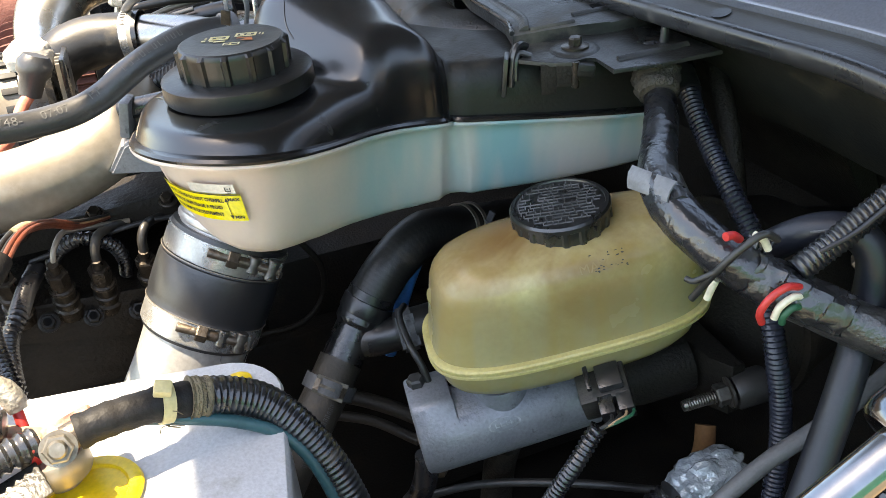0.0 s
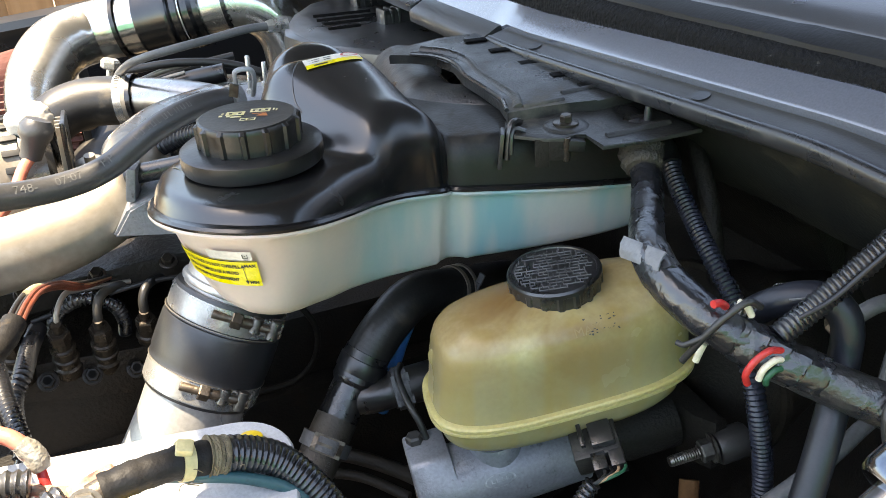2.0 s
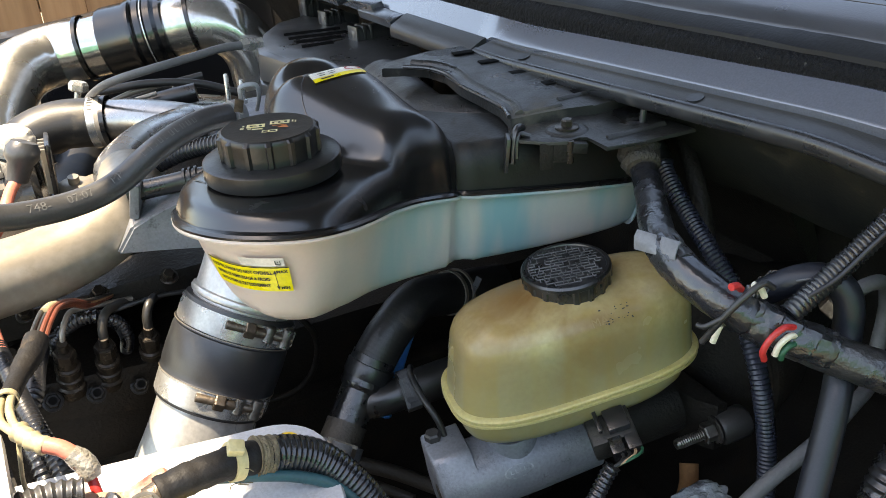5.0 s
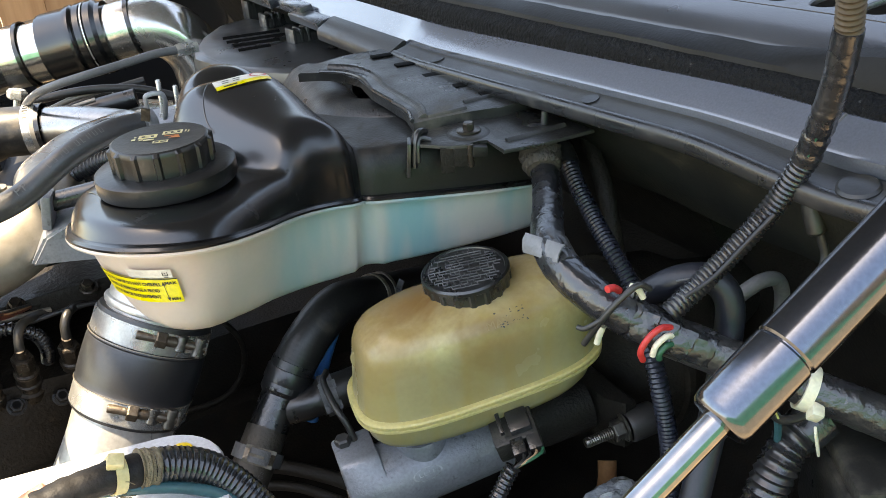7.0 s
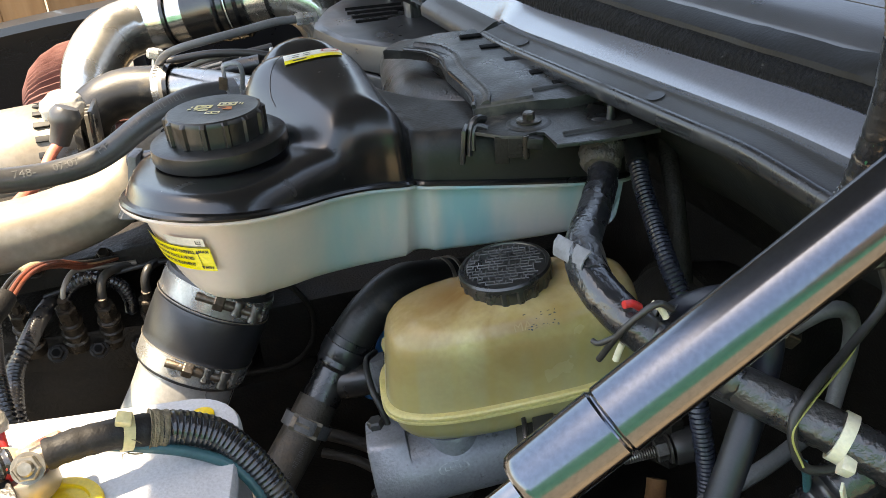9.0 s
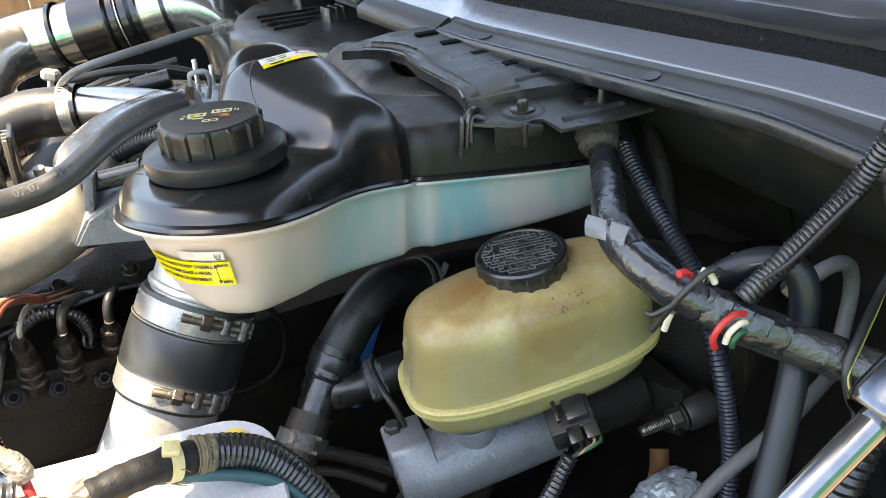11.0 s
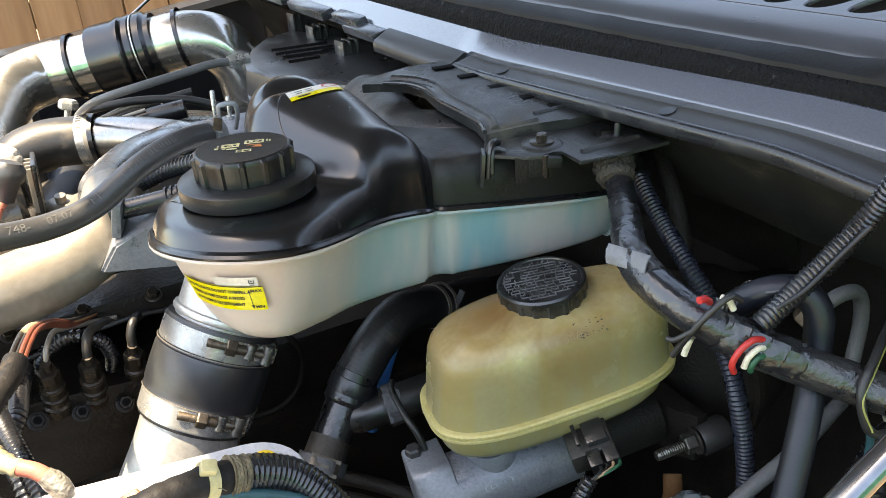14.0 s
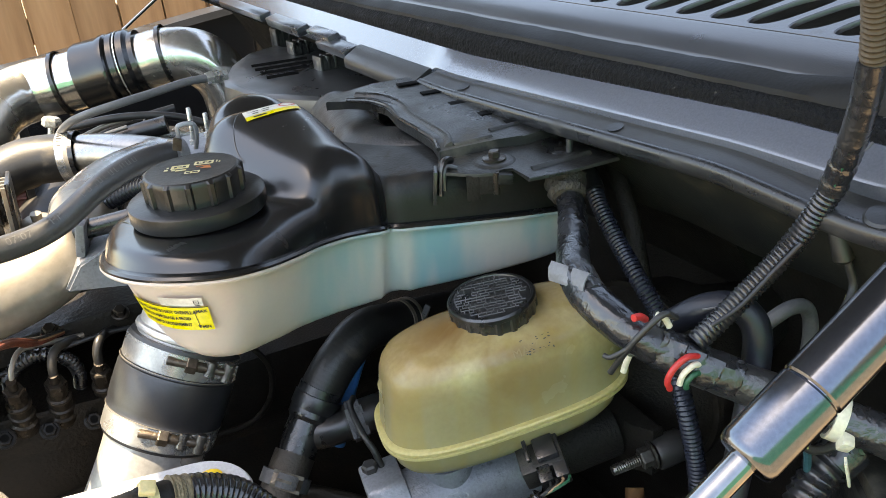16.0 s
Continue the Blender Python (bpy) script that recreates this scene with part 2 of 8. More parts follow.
CORRODED = material("corroded_clamp_lead", (0.36, 0.28, 0.20), 0.6, other=(0.24, 0.17, 0.12), amount=0.8, scale=90, fine=300, bump=0.5, dirt=(0.36, 0.03, 0.025), dirt_scale=45, dirt_low=0.47)
WORN_NUT = material("worn_brass_grey_nut", (0.30, 0.27, 0.215), 0.36, 0.7, other=(0.17, 0.145, 0.11), amount=0.9, scale=120, bump=0.2)
OILY_BOLT = material("oil_black_bolt", (0.013, 0.0115, 0.010), 0.40, spec=0.3, other=(0.024, 0.020, 0.016), amount=0.9, scale=80, bump=0.3)
STEEL = material("plated_steel", (0.60, 0.60, 0.575), 0.27, 0.75, other=(0.42, 0.39, 0.34), scale=40, bump=0.06)
RUSTY = material("tarnished_steel_bolt", (0.16, 0.135, 0.105), 0.42, 0.75, other=(0.075, 0.055, 0.04), amount=0.9, scale=120, bump=0.3)
CHROME = material("satin_strut_body", (0.135, 0.152, 0.185), 0.16, 1.0, other=(0.12, 0.136, 0.165), scale=8, bump=0.0, rough_var=0.03, fine=900)
ROD = material("polished_strut_rod", (0.24, 0.25, 0.265), 0.14, 1.0, other=(0.22, 0.228, 0.24), scale=8, bump=0.0, rough_var=0.03)
BATTERY = material("battery_grey_plastic", (0.52, 0.53, 0.55), 0.45, other=(0.42, 0.43, 0.45), scale=9, fine=500, bump=0.2, dirt=(0.3, 0.29, 0.26), dirt_scale=24, dirt_low=0.62)
YELLOW = material("yellow_plastic", (0.80, 0.55, 0.02), 0.4, other=(0.7, 0.45, 0.02), bump=0.1)
FRAYED = material("frayed_tan_cloth", (0.20, 0.165, 0.10), 0.85, other=(0.08, 0.068, 0.05), amount=0.9, scale=160, fine=700, bump=0.8)
TIE = material("aged_nylon_tie", (0.62, 0.54, 0.30), 0.45, other=(0.5, 0.42, 0.2), scale=60, sub=0.2, sub_radius=(0.003, 0.002, 0.001))
PALE_TIE = material("pale_nylon_tie", (0.68, 0.65, 0.5), 0.45, other=(0.58, 0.54, 0.4), scale=60, sub=0.2, sub_radius=(0.003, 0.002, 0.001))
RED = material("red_wire_insulation", (0.55, 0.03, 0.03), 0.4, other=(0.4, 0.03, 0.02), scale=80, dirt=(0.3, 0.15, 0.1), dirt_scale=60, dirt_low=0.66)
PINK = material("faded_red_insulation", (0.62, 0.20, 0.14), 0.5, other=(0.5, 0.12, 0.08), scale=60, dirt=(0.4, 0.3, 0.22), dirt_scale=50, dirt_low=0.6)
WHITE_WIRE = material("cream_wire_insulation", (0.70, 0.66, 0.52), 0.45, other=(0.6, 0.55, 0.4), scale=60, dirt=(0.35, 0.3, 0.2), dirt_scale=60, dirt_low=0.64)
GREEN_WIRE = material("green_wire_insulation", (0.015, 0.10, 0.05), 0.45, other=(0.012, 0.07, 0.04), scale=60)
TEAL = material("teal_wire_insulation", (0.02, 0.085, 0.10), 0.4, other=(0.015, 0.055, 0.065), scale=60)
RED_BROWN = material("oily_red_brown_wire", (0.20, 0.05, 0.025), 0.45, other=(0.09, 0.03, 0.018), amount=0.9, scale=60)
TAN_WIRE = material("tan_wire_insulation", (0.42, 0.27, 0.15), 0.5, scale=60)
BLACK_WIRE = material("black_wire_insulation", (0.02, 0.02, 0.02), 0.4, other=(0.035, 0.035, 0.035), scale=60)
BLUE_HOSE = material("blue_silicone_hose", (0.03, 0.24, 0.62), 0.35, other=(0.025, 0.17, 0.48), scale=40)
FILTER_RED = material("dirty_red_filter_media", (0.20, 0.085, 0.07), 0.9, other=(0.12, 0.045, 0.038), amount=0.9, scale=30, bump=0.4)
FENCE = material("sunlit_cedar_board", (0.30, 0.18, 0.092), 0.8, other=(0.19, 0.103, 0.048), amount=0.9, scale=1.6, fine=9, bump=0.3, per_object=0.2)
GROUND = material("dry_sandy_ground", (0.31, 0.24, 0.155), 0.95, other=(0.235, 0.18, 0.12), amount=0.9, scale=3, fine=70, bump=0.8, bump_size=0.02)
HOOD_GREY = material("black_hood_insulation", (0.035, 0.036, 0.040), 0.7, other=(0.026, 0.027, 0.03), scale=5, bump=0.05)
PAINT = material("dark_body_paint", (0.02, 0.022, 0.026), 0.3, other=(0.026, 0.028, 0.032), scale=4, bump=0.03, coat=0.6)
TAN_PAINT = material("tan_reflected_paint", (0.37, 0.255, 0.14), 0.45, other=(0.30, 0.21, 0.12), scale=4, bump=0.03, coat=0.3)
REFLECTED_GREEN = material("green_for_reflection", (0.030, 0.205, 0.122), 0.7, other=(0.030, 0.15, 0.08), scale=3, fine=40, bump=0.7, bump_size=0.02)
REFLECTED_WALL = material("tan_for_reflection", (0.46, 0.31, 0.22), 0.85, other=(0.38, 0.25, 0.17), scale=3)
INK = material("black_print", (0.02, 0.02, 0.02), 0.6, bump=0.0)
YELLOW_INK = material("yellow_print", (0.66, 0.60, 0.36), 0.6, bump=0.0, other=(0.5, 0.4, 0.05), scale=200)
ORANGE_INK = material("orange_print", (0.6, 0.2, 0.06), 0.6, bump=0.0)
LABEL_YELLOW = material("yellow_label_film", (0.80, 0.66, 0.01), 0.35, other=(0.72, 0.58, 0.02), scale=40, bump=0.1)
LABEL_WHITE = material("white_label_film", (0.75, 0.73, 0.68), 0.35, other=(0.66, 0.63, 0.56), scale=60, bump=0.1)
LABEL_FILM = material("clear_label_film", (0.61, 0.555, 0.485), 0.22, other=(0.56, 0.505, 0.435), scale=60, bump=0.1)
RED_INK = material("red_print", (0.55, 0.08, 0.10), 0.6, bump=0.0)
GREY_INK = material("pale_grey_print", (0.12, 0.12, 0.12), 0.6, bump=0.0, scale=150, other=(0.08, 0.08, 0.08), amount=0.9)
FOIL = material("crinkled_clear_film", (0.55, 0.62, 0.66), 0.2, 0.3, other=(0.4, 0.46, 0.5), scale=60, fine=90, bump=0.9, bump_size=0.006)
WHITE_PLASTIC = material("pale_ribbed_plastic", (0.66, 0.63, 0.57), 0.5, other=(0.5, 0.47, 0.42), scale=30, dirt=(0.3, 0.27, 0.22), dirt_scale=30, dirt_low=0.6)
RESERVOIR = material("aged_amber_reservoir", (0.475, 0.385, 0.195), 0.25, other=(0.43, 0.335, 0.155), amount=0.3, rough_var=0.04, scale=14, fine=260, bump=0.03, sub=0.25,
                     sub_radius=(0.012, 0.009, 0.003))
RESERVOIR_RIM = material("amber_weld_rim", (0.52, 0.44, 0.19), 0.4, other=(0.42, 0.34, 0.12), scale=30, sub=0.3, sub_radius=(0.01, 0.008, 0.003), dirt=(0.3, 0.22, 0.08), dirt_scale=30, dirt_low=0.62)


def tank_material():
    """Milky polyethylene, rose clouds; teal over the tail paints coolant and the bracket's shade."""
    m = material("milky_tank_plastic", (0.60, 0.518, 0.455), 0.33, other=(0.63, 0.43, 0.345), scale=9, amount=0.6, fine=300, bump=0.06, sub=0.5, sub_radius=(0.02, 0.018, 0.014), rough_var=0.06)
    t = m.node_tree
    n, link = t.nodes, t.links.new
    b = n["Principled BSDF"]
    old = b.inputs["Base Color"].links[0].from_socket
    old.node.inputs[0].default_value = 0.06
    co = n.new("ShaderNodeTexCoord")
    mp = n.new("ShaderNodeMapping")
    mp.inputs["Scale"].default_value = (34, 20, 7)
    link(co.outputs["Object"], mp.inputs[0])
    nz = n.new("ShaderNodeTexNoise")
    nz.inputs["Scale"].default_value, nz.inputs["Detail"].default_value = 1.0, 2.0
    link(mp.outputs[0], nz.inputs["Vector"])
    sep = n.new("ShaderNodeSeparateXYZ")
    link(co.outputs["Object"], sep.inputs[0])
    along = n.new("ShaderNodeMapRange")
    along.inputs[1].default_value, along.inputs[2].default_value = 0.06, 0.17
    link(sep.outputs[0], along.inputs[0])
    r = n.new("ShaderNodeMapRange")
    r.inputs[1].default_value, r.inputs[2].default_value, r.inputs[3].default_value, r.inputs[4].default_value = 0.38, 0.62, 0.30, 0.9
    link(nz.outputs[0], r.inputs[0])
    f = n.new("ShaderNodeMath")
    f.operation = "MULTIPLY"
    link(along.outputs[0], f.inputs[0])
    link(r.outputs[0], f.inputs[1])
    mx = n.new("ShaderNodeMix")
    mx.data_type = "RGBA"
    # teal darkens the tail, partly for the shade under the bracket
    mx.inputs[7].default_value = (0.17, 0.37, 0.40, 1)
    link(f.outputs[0], mx.inputs[0])
    link(old, mx.inputs[6])
    link(mx.outputs[2], b.inputs["Base Color"])
    return m


for node in [q for q in FENCE.node_tree.nodes if q.bl_idname == "ShaderNodeTexNoise"]:
    # grain runs up the boards
    stretch = FENCE.node_tree.nodes.new("ShaderNodeMapping")
    stretch.inputs["Scale"].default_value = (9.0, 9.0, 0.7)
    src = node.inputs["Vector"].links[0].from_socket
    FENCE.node_tree.links.new(src, stretch.inputs[0])
    FENCE.node_tree.links.new(stretch.outputs[0], node.inputs["Vector"])
TANK = tank_material()


def fluid_behind(m, level, colour):
    """Fluid seen through a translucent wall up to a level; brown staining round the filler above it."""
    t = m.node_tree
    n, link = t.nodes, t.links.new
    b = n["Principled BSDF"]
    old = b.inputs["Base Color"].links[0].from_socket
    co = n.new("ShaderNodeTexCoord")
    sep = n.new("ShaderNodeSeparateXYZ")
    link(co.outputs["Object"], sep.inputs[0])
    wob = n.new("ShaderNodeTexNoise")
    wob.inputs["Scale"].default_value, wob.inputs["Detail"].default_value = 12, 1.0
    link(co.outputs["Object"], wob.inputs["Vector"])
    add = n.new("ShaderNodeMath")
    add.operation = "MULTIPLY_ADD"
    add.inputs[1].default_value = 0.02
    link(wob.outputs[0], add.inputs[0])
    link(sep.outputs[2], add.inputs[2])
    r = n.new("ShaderNodeMapRange")
    r.inputs[1].default_value, r.inputs[2].default_value, r.inputs[3].default_value, r.inputs[4].default_value = level + 0.004, level + 0.018, 0.7, 0.0
    link(add.outputs[0], r.inputs[0])
    mx = n.new("ShaderNodeMix")
    mx.data_type = "RGBA"
    mx.inputs[7].default_value = (*colour, 1)
    link(r.outputs[0], mx.inputs[0])
    link(old, mx.inputs[6])
    dist = n.new("ShaderNodeVectorMath")
    dist.operation = "DISTANCE"
    dist.inputs[1].default_value = (0.215, 0.392, 1.172)
    link(co.outputs["Object"], dist.inputs[0])
    stain = n.new("ShaderNodeTexNoise")
    stain.inputs["Scale"].default_value, stain.inputs["Detail"].default_value, stain.inputs["Distortion"].default_value = 15, 4, 0.6
    link(co.outputs["Object"], stain.inputs["Vector"])
    near = n.new("ShaderNodeMapRange")
    near.inputs[1].default_value, near.inputs[2].default_value, near.inputs[3].default_value, near.inputs[4].default_value = 0.028, 0.120, 0.95, 0.0
    link(dist.outputs["Value"], near.inputs[0])
    sr = n.new("ShaderNodeMapRange")
    sr.inputs[1].default_value, sr.inputs[2].default_value = 0.29, 0.60
    link(stain.outputs[0], sr.inputs[0])
    both = n.new("ShaderNodeMath")
    both.operation = "MULTIPLY"
    link(near.outputs[0], both.inputs[0])
    link(sr.outputs[0], both.inputs[1])
    mb = n.new("ShaderNodeMix")
    mb.data_type = "RGBA"
    mb.inputs[7].default_value = (0.20, 0.105, 0.032, 1)
    link(both.outputs[0], mb.inputs[0])
    up = n.new("ShaderNodeMapping")
    up.inputs["Scale"].default_value = (62, 62, 1.5)
    link(co.outputs["Object"], up.inputs[0])
    band = n.new("ShaderNodeTexNoise")
    band.inputs["Scale"].default_value, band.inputs["Detail"].default_value = 1.0, 1.0
    link(up.outputs[0], band.inputs["Vector"])
    br = n.new("ShaderNodeMapRange")
    br.inputs[1].default_value, br.inputs[2].default_value, br.inputs[4].default_value = 0.50, 0.66, 0.45
    link(band.outputs[0], br.inputs[0])
    bx = n.new("ShaderNodeMix")
    bx.data_type = "RGBA"
    bx.inputs[7].default_value = (0.36, 0.27, 0.085, 1)
    link(br.outputs[0], bx.inputs[0])
    link(mx.outputs[2], bx.inputs[6])
    link(bx.outputs[2], mb.inputs[6])
    link(mb.outputs[2], b.inputs["Base Color"])


fluid_behind(RESERVOIR, 1.134, (0.29, 0.272, 0.142))


# ---------------------------------------------------------------- mesh helpers
def thing(name, label, category, at=(0, 0, 0), group="", kind=""):
    ob = new(name)
    ob.location = at
    ob.empty_display_size = 0.02
    return tagged(ob, label, category, group, kind)


def mesh_of(name, bm, mat, smooth=True, sharp=35):
    me = bpy.data.meshes.new(name)
    bmesh.ops.recalc_face_normals(bm, faces=bm.faces[:])
    bm.to_mesh(me)
    bm.free()
    me.materials.append(mat)
    if smooth:
        me.polygons.foreach_set("use_smooth", [True] * len(me.polygons))
        me.set_sharp_from_angle(angle=radians(sharp))
    return me


def part(name, bm, mat, parent, label="", smooth=True, sharp=35):
    """One bmesh, in world coordinates, as one mesh object under a thing or a part."""
    ob = new(name, mesh_of(name, bm, mat, smooth, sharp))
    ob.parent = parent
    root = parent
    while root.parent:
        root = root.parent
    ob.matrix_parent_inverse = Matrix.Translation(root.location).inverted() if parent is root else Matrix.Identity(4)
    if label:
        ob["label"] = label
    return ob


def single(name, bm, mat, label, category, group="", kind="", smooth=True, sharp=35):
    return tagged(new(name, mesh_of(name, bm, mat, smooth, sharp)), label, category, group, kind)


def V(*p):
    return Vector(p)


def spline(pts, step):
    """Points about step apart on a smooth curve through pts."""
    p = [Vector(q) for q in pts]
    p = [2 * p[0] - p[1]] + p + [2 * p[-1] - p[-2]]
    fine = []
    for i in range(1, len(p) - 2):
        a, b, c, d = p[i - 1 : i + 3]
        for k in range(24):
            t = k / 24
            fine.append(0.5 * ((2 * b) + (c - a) * t + (2 * a - 5 * b + 4 * c - d) * t * t + (3 * b - a - 3 * c + d) * t ** 3))
    fine.append(p[-2])
    lens = [0.0]
    for a, b in zip(fine, fine[1:]):
        lens.append(lens[-1] + (b - a).length)
    n = max(2, int(lens[-1] / step) + 1)
    out, k = [], 0
    for i in range(n):
        want = lens[-1] * i / (n - 1)
        while k < len(lens) - 2 and lens[k + 1] < want:
            k += 1
        f = (want - lens[k]) / max(1e-9, lens[k + 1] - lens[k])
        out.append(fine[k].lerp(fine[k + 1], f))
    return out, lens[-1]


def frames(path):
    """A turning-free frame (side, up) at each point of a path."""
    tang = [(path[min(i + 1, len(path) - 1)] - path[max(i - 1, 0)]).normalized() for i in range(len(path))]
    side = tang[0].orthogonal().normalized()
    out = []
    for t in tang:
        side = (side - t * side.dot(t)).normalized()
        out.append((side, t.cross(side), t))
    return out


def rings_to_bm(bm, rings, closed=True, cap=True):
    vs = [[bm.verts.new(p) for p in r] for r in rings]
    n = len(vs[0])
    for a, b in zip(vs, vs[1:]):
        for i in range(n if closed else n - 1):
            j = (i + 1) % n
            bm.faces.new((a[i], a[j], b[j], b[i]))
    if cap and closed:
        bm.faces.new(vs[0][::-1])
        bm.faces.new(vs[-1])
    return vs


def tube(pts, r, seg=16, step=0.004, rfun=None, bm=None, squash=1.0):
    bm = bm or bmesh.new()
    path, total = spline(pts, step)
    fr = frames(path)
    rings = []
    for i, (c, (s, u, t)) in enumerate(zip(path, fr)):
        k = i / (len(path) - 1)
        rad = rfun(k * total, k, total) if rfun else r
        rings.append([c + rad * (math.cos(a) * s + squash * math.sin(a) * u) for a in (2 * math.pi * j / seg for j in range(seg))])
    rings_to_bm(bm, rings)
    return bm


def wrapped(pts, r, seg=36, step=0.0012, folds=0.0012, lap=0.028, edge=0.0006, seed=0.0, flare=None, ragged=0.0):
    """A bundle wound with tape: a spiral of overlapping edges, lengthwise folds, fine wrinkles and, if ragged, torn ends."""
    bm = bmesh.new()
    path, total = spline(pts, step)
    fr = frames(path)
    rings, last = [], len(path) - 1
    for i, (c, (s, u, t)) in enumerate(zip(path, fr)):
        k = i / last
        d = k * total
        ring = []
        for j in range(seg):
            a = 2 * math.pi * j / seg
            ca, sa = math.cos(a), math.sin(a)
            rad = r + (flare(k, a) if flare else 0.0)
            rad += folds * noise.noise(V(d * 22 + seed, ca * 1.6, sa * 1.6))
            rad += 0.4 * folds * noise.noise(V(d * 160 + seed, ca * 5, sa * 5 + seed))
            rad += edge * ((d / lap + j / seg + 0.25 * noise.noise(V(d * 25, ca, sa + seed))) % 1.0)
            p = c + rad * (ca * s + sa * u)
            if ragged:
                along = (path[min(i + 1, last)] - path[max(i - 1, 0)]).normalized()
                p += along * ragged * noise.noise(V(ca * 4 + seed, sa * 4, 2.0)) * smooth01(0.6, 1.0, abs(2 * k - 1)) * (1 if k > 0.5 else -1)
            ring.append(p)
        rings.append(ring)
    rings_to_bm(bm, rings)
    return bm


def corrugated(pts, r, pitch=0.0038, depth=0.0012, seg=16, bm=None):
    def rad(s, k, total):
        return r - depth * (0.5 - 0.5 * math.cos(2 * math.pi * s / pitch)) ** 0.7
    return tube(pts, r, seg, pitch / 5, rad, bm)


def lathe(profile, at, axis=(0, 0, 1), seg=32, bm=None, rmod=None):
    """Rings (radius, height) round an axis."""
    bm = bm or bmesh.new()
    axis = Vector(axis).normalized()
    side = axis.orthogonal().normalized()
    up = axis.cross(side)
    at = Vector(at)
    rings = []
    for r, h in profile:
        ring = []
        for j in range(seg):
            a = 2 * math.pi * j / seg
            rr = rmod(r, h, a) if rmod else r
            ring.append(at + axis * h + max(rr, 1e-5) * (math.cos(a) * side + math.sin(a) * up))
        rings.append(ring)
    rings_to_bm(bm, rings)
    return bm


def box(size, at, rot=(0, 0, 0), bevel=0.002, bm=None, segs=2, taper=1.0):
    bm = bm or bmesh.new()
    m = pose(*at, *rot) @ Matrix.Diagonal((*size, 1))
    got = bmesh.ops.create_cube(bm, size=1.0)["verts"]
    for v in got:
        if v.co.z > 0 and taper != 1.0:
            v.co.x *= taper
            v.co.y *= taper
    bmesh.ops.transform(bm, matrix=m, verts=got)
    if bevel:
        edges = list({e for v in got for e in v.link_edges})
        bmesh.ops.bevel(bm, geom=edges, offset=bevel, segments=segs, profile=0.6, affect="EDGES")
    return bm


def slab(outline, z0, z1, bevel=0.002, bm=None):
    """A flat plate from a plan outline of (x, y), between two heights (numbers, or functions of x, y)."""
    bm = bm or bmesh.new()
    lo = z0 if callable(z0) else (lambda x, y: z0)
    hi = z1 if callable(z1) else (lambda x, y: z1)
    a = [bm.verts.new((x, y, lo(x, y))) for x, y in outline]
    b = [bm.verts.new((x, y, hi(x, y))) for x, y in outline]
    n = len(outline)
    fs = [bm.faces.new(a[::-1]), bm.faces.new(b)]
    for i in range(n):
        j = (i + 1) % n
        fs.append(bm.faces.new((a[i], a[j], b[j], b[i])))
    if bevel:
        es = list(fs[1].edges)
        bmesh.ops.bevel(bm, geom=es, offset=bevel, segments=2, profile=0.6, affect="EDGES")
    return bm


def prism_y(profile, y0, y1, n=24, bend=None, bm=None):
    """A closed (x, z) profile carried along y; bend(x, y, z) may shift it."""
    bm = bm or bmesh.new()
    rings = []
    for i in range(n + 1):
        y = y0 + (y1 - y0) * i / n
        rings.append([Vector(bend(x, y, z)) if bend else V(x, y, z) for x, z in profile])
    rings_to_bm(bm, rings)
    return bm


def bolt(at, axis, r=0.006, h=0.006, washer=0.0, bm=None):
    bm = bm or bmesh.new()
    if washer:
        lathe([(washer, 0), (washer, 0.0015), (washer * 0.85, 0.002), (0.0005, 0.002)], at, axis, 24, bm)
    lathe([(r, 0.001), (r, h * 0.85), (r * 0.85, h), (0.0004, h)], at, axis, 6, bm)
    return bm


def text_bm(body, size, at_fn, bm=None, bold=0.0):
    """Flat lettering, carried by at_fn(u, v) -> world point; u to the right, v up, in metres; centred."""
    cu = bpy.data.curves.new("lettering", "FONT")
    cu.body, cu.size, cu.align_x, cu.align_y, cu.offset = body, size, "CENTER", "CENTER", bold
    cu.resolution_u = 2
    ob = bpy.data.objects.new("lettering", cu)
    scene.collection.objects.link(ob)
    bpy.context.view_layer.update()
    me = bpy.data.meshes.new_from_object(ob.evaluated_get(bpy.context.evaluated_depsgraph_get()))
    bm = bm or bmesh.new()
    vs = [bm.verts.new(at_fn(v.co.x, v.co.y)) for v in me.vertices]
    for p in me.polygons:
        try:
            bm.faces.new([vs[i] for i in p.vertices])
        except ValueError:
            pass
    bpy.data.objects.remove(ob)
    bpy.data.curves.remove(cu)
    bpy.data.meshes.remove(me)
    return bm


def patch(at_fn, u0, u1, v0, v1, nu=8, nv=2, bm=None):
    """A thin film between two corners, carried by at_fn."""
    bm = bm or bmesh.new()
    g = [[bm.verts.new(at_fn(u0 + (u1 - u0) * i / nu, v0 + (v1 - v0) * j / nv)) for j in range(nv + 1)] for i in range(nu + 1)]
    for i in range(nu):
        for j in range(nv):
            bm.faces.new((g[i][j], g[i + 1][j], g[i + 1][j + 1], g[i][j + 1]))
    return bm


def smooth01(a, b, x):
    t = min(1.0, max(0.0, (x - a) / (b - a)))
    return t * t * (3 - 2 * t)


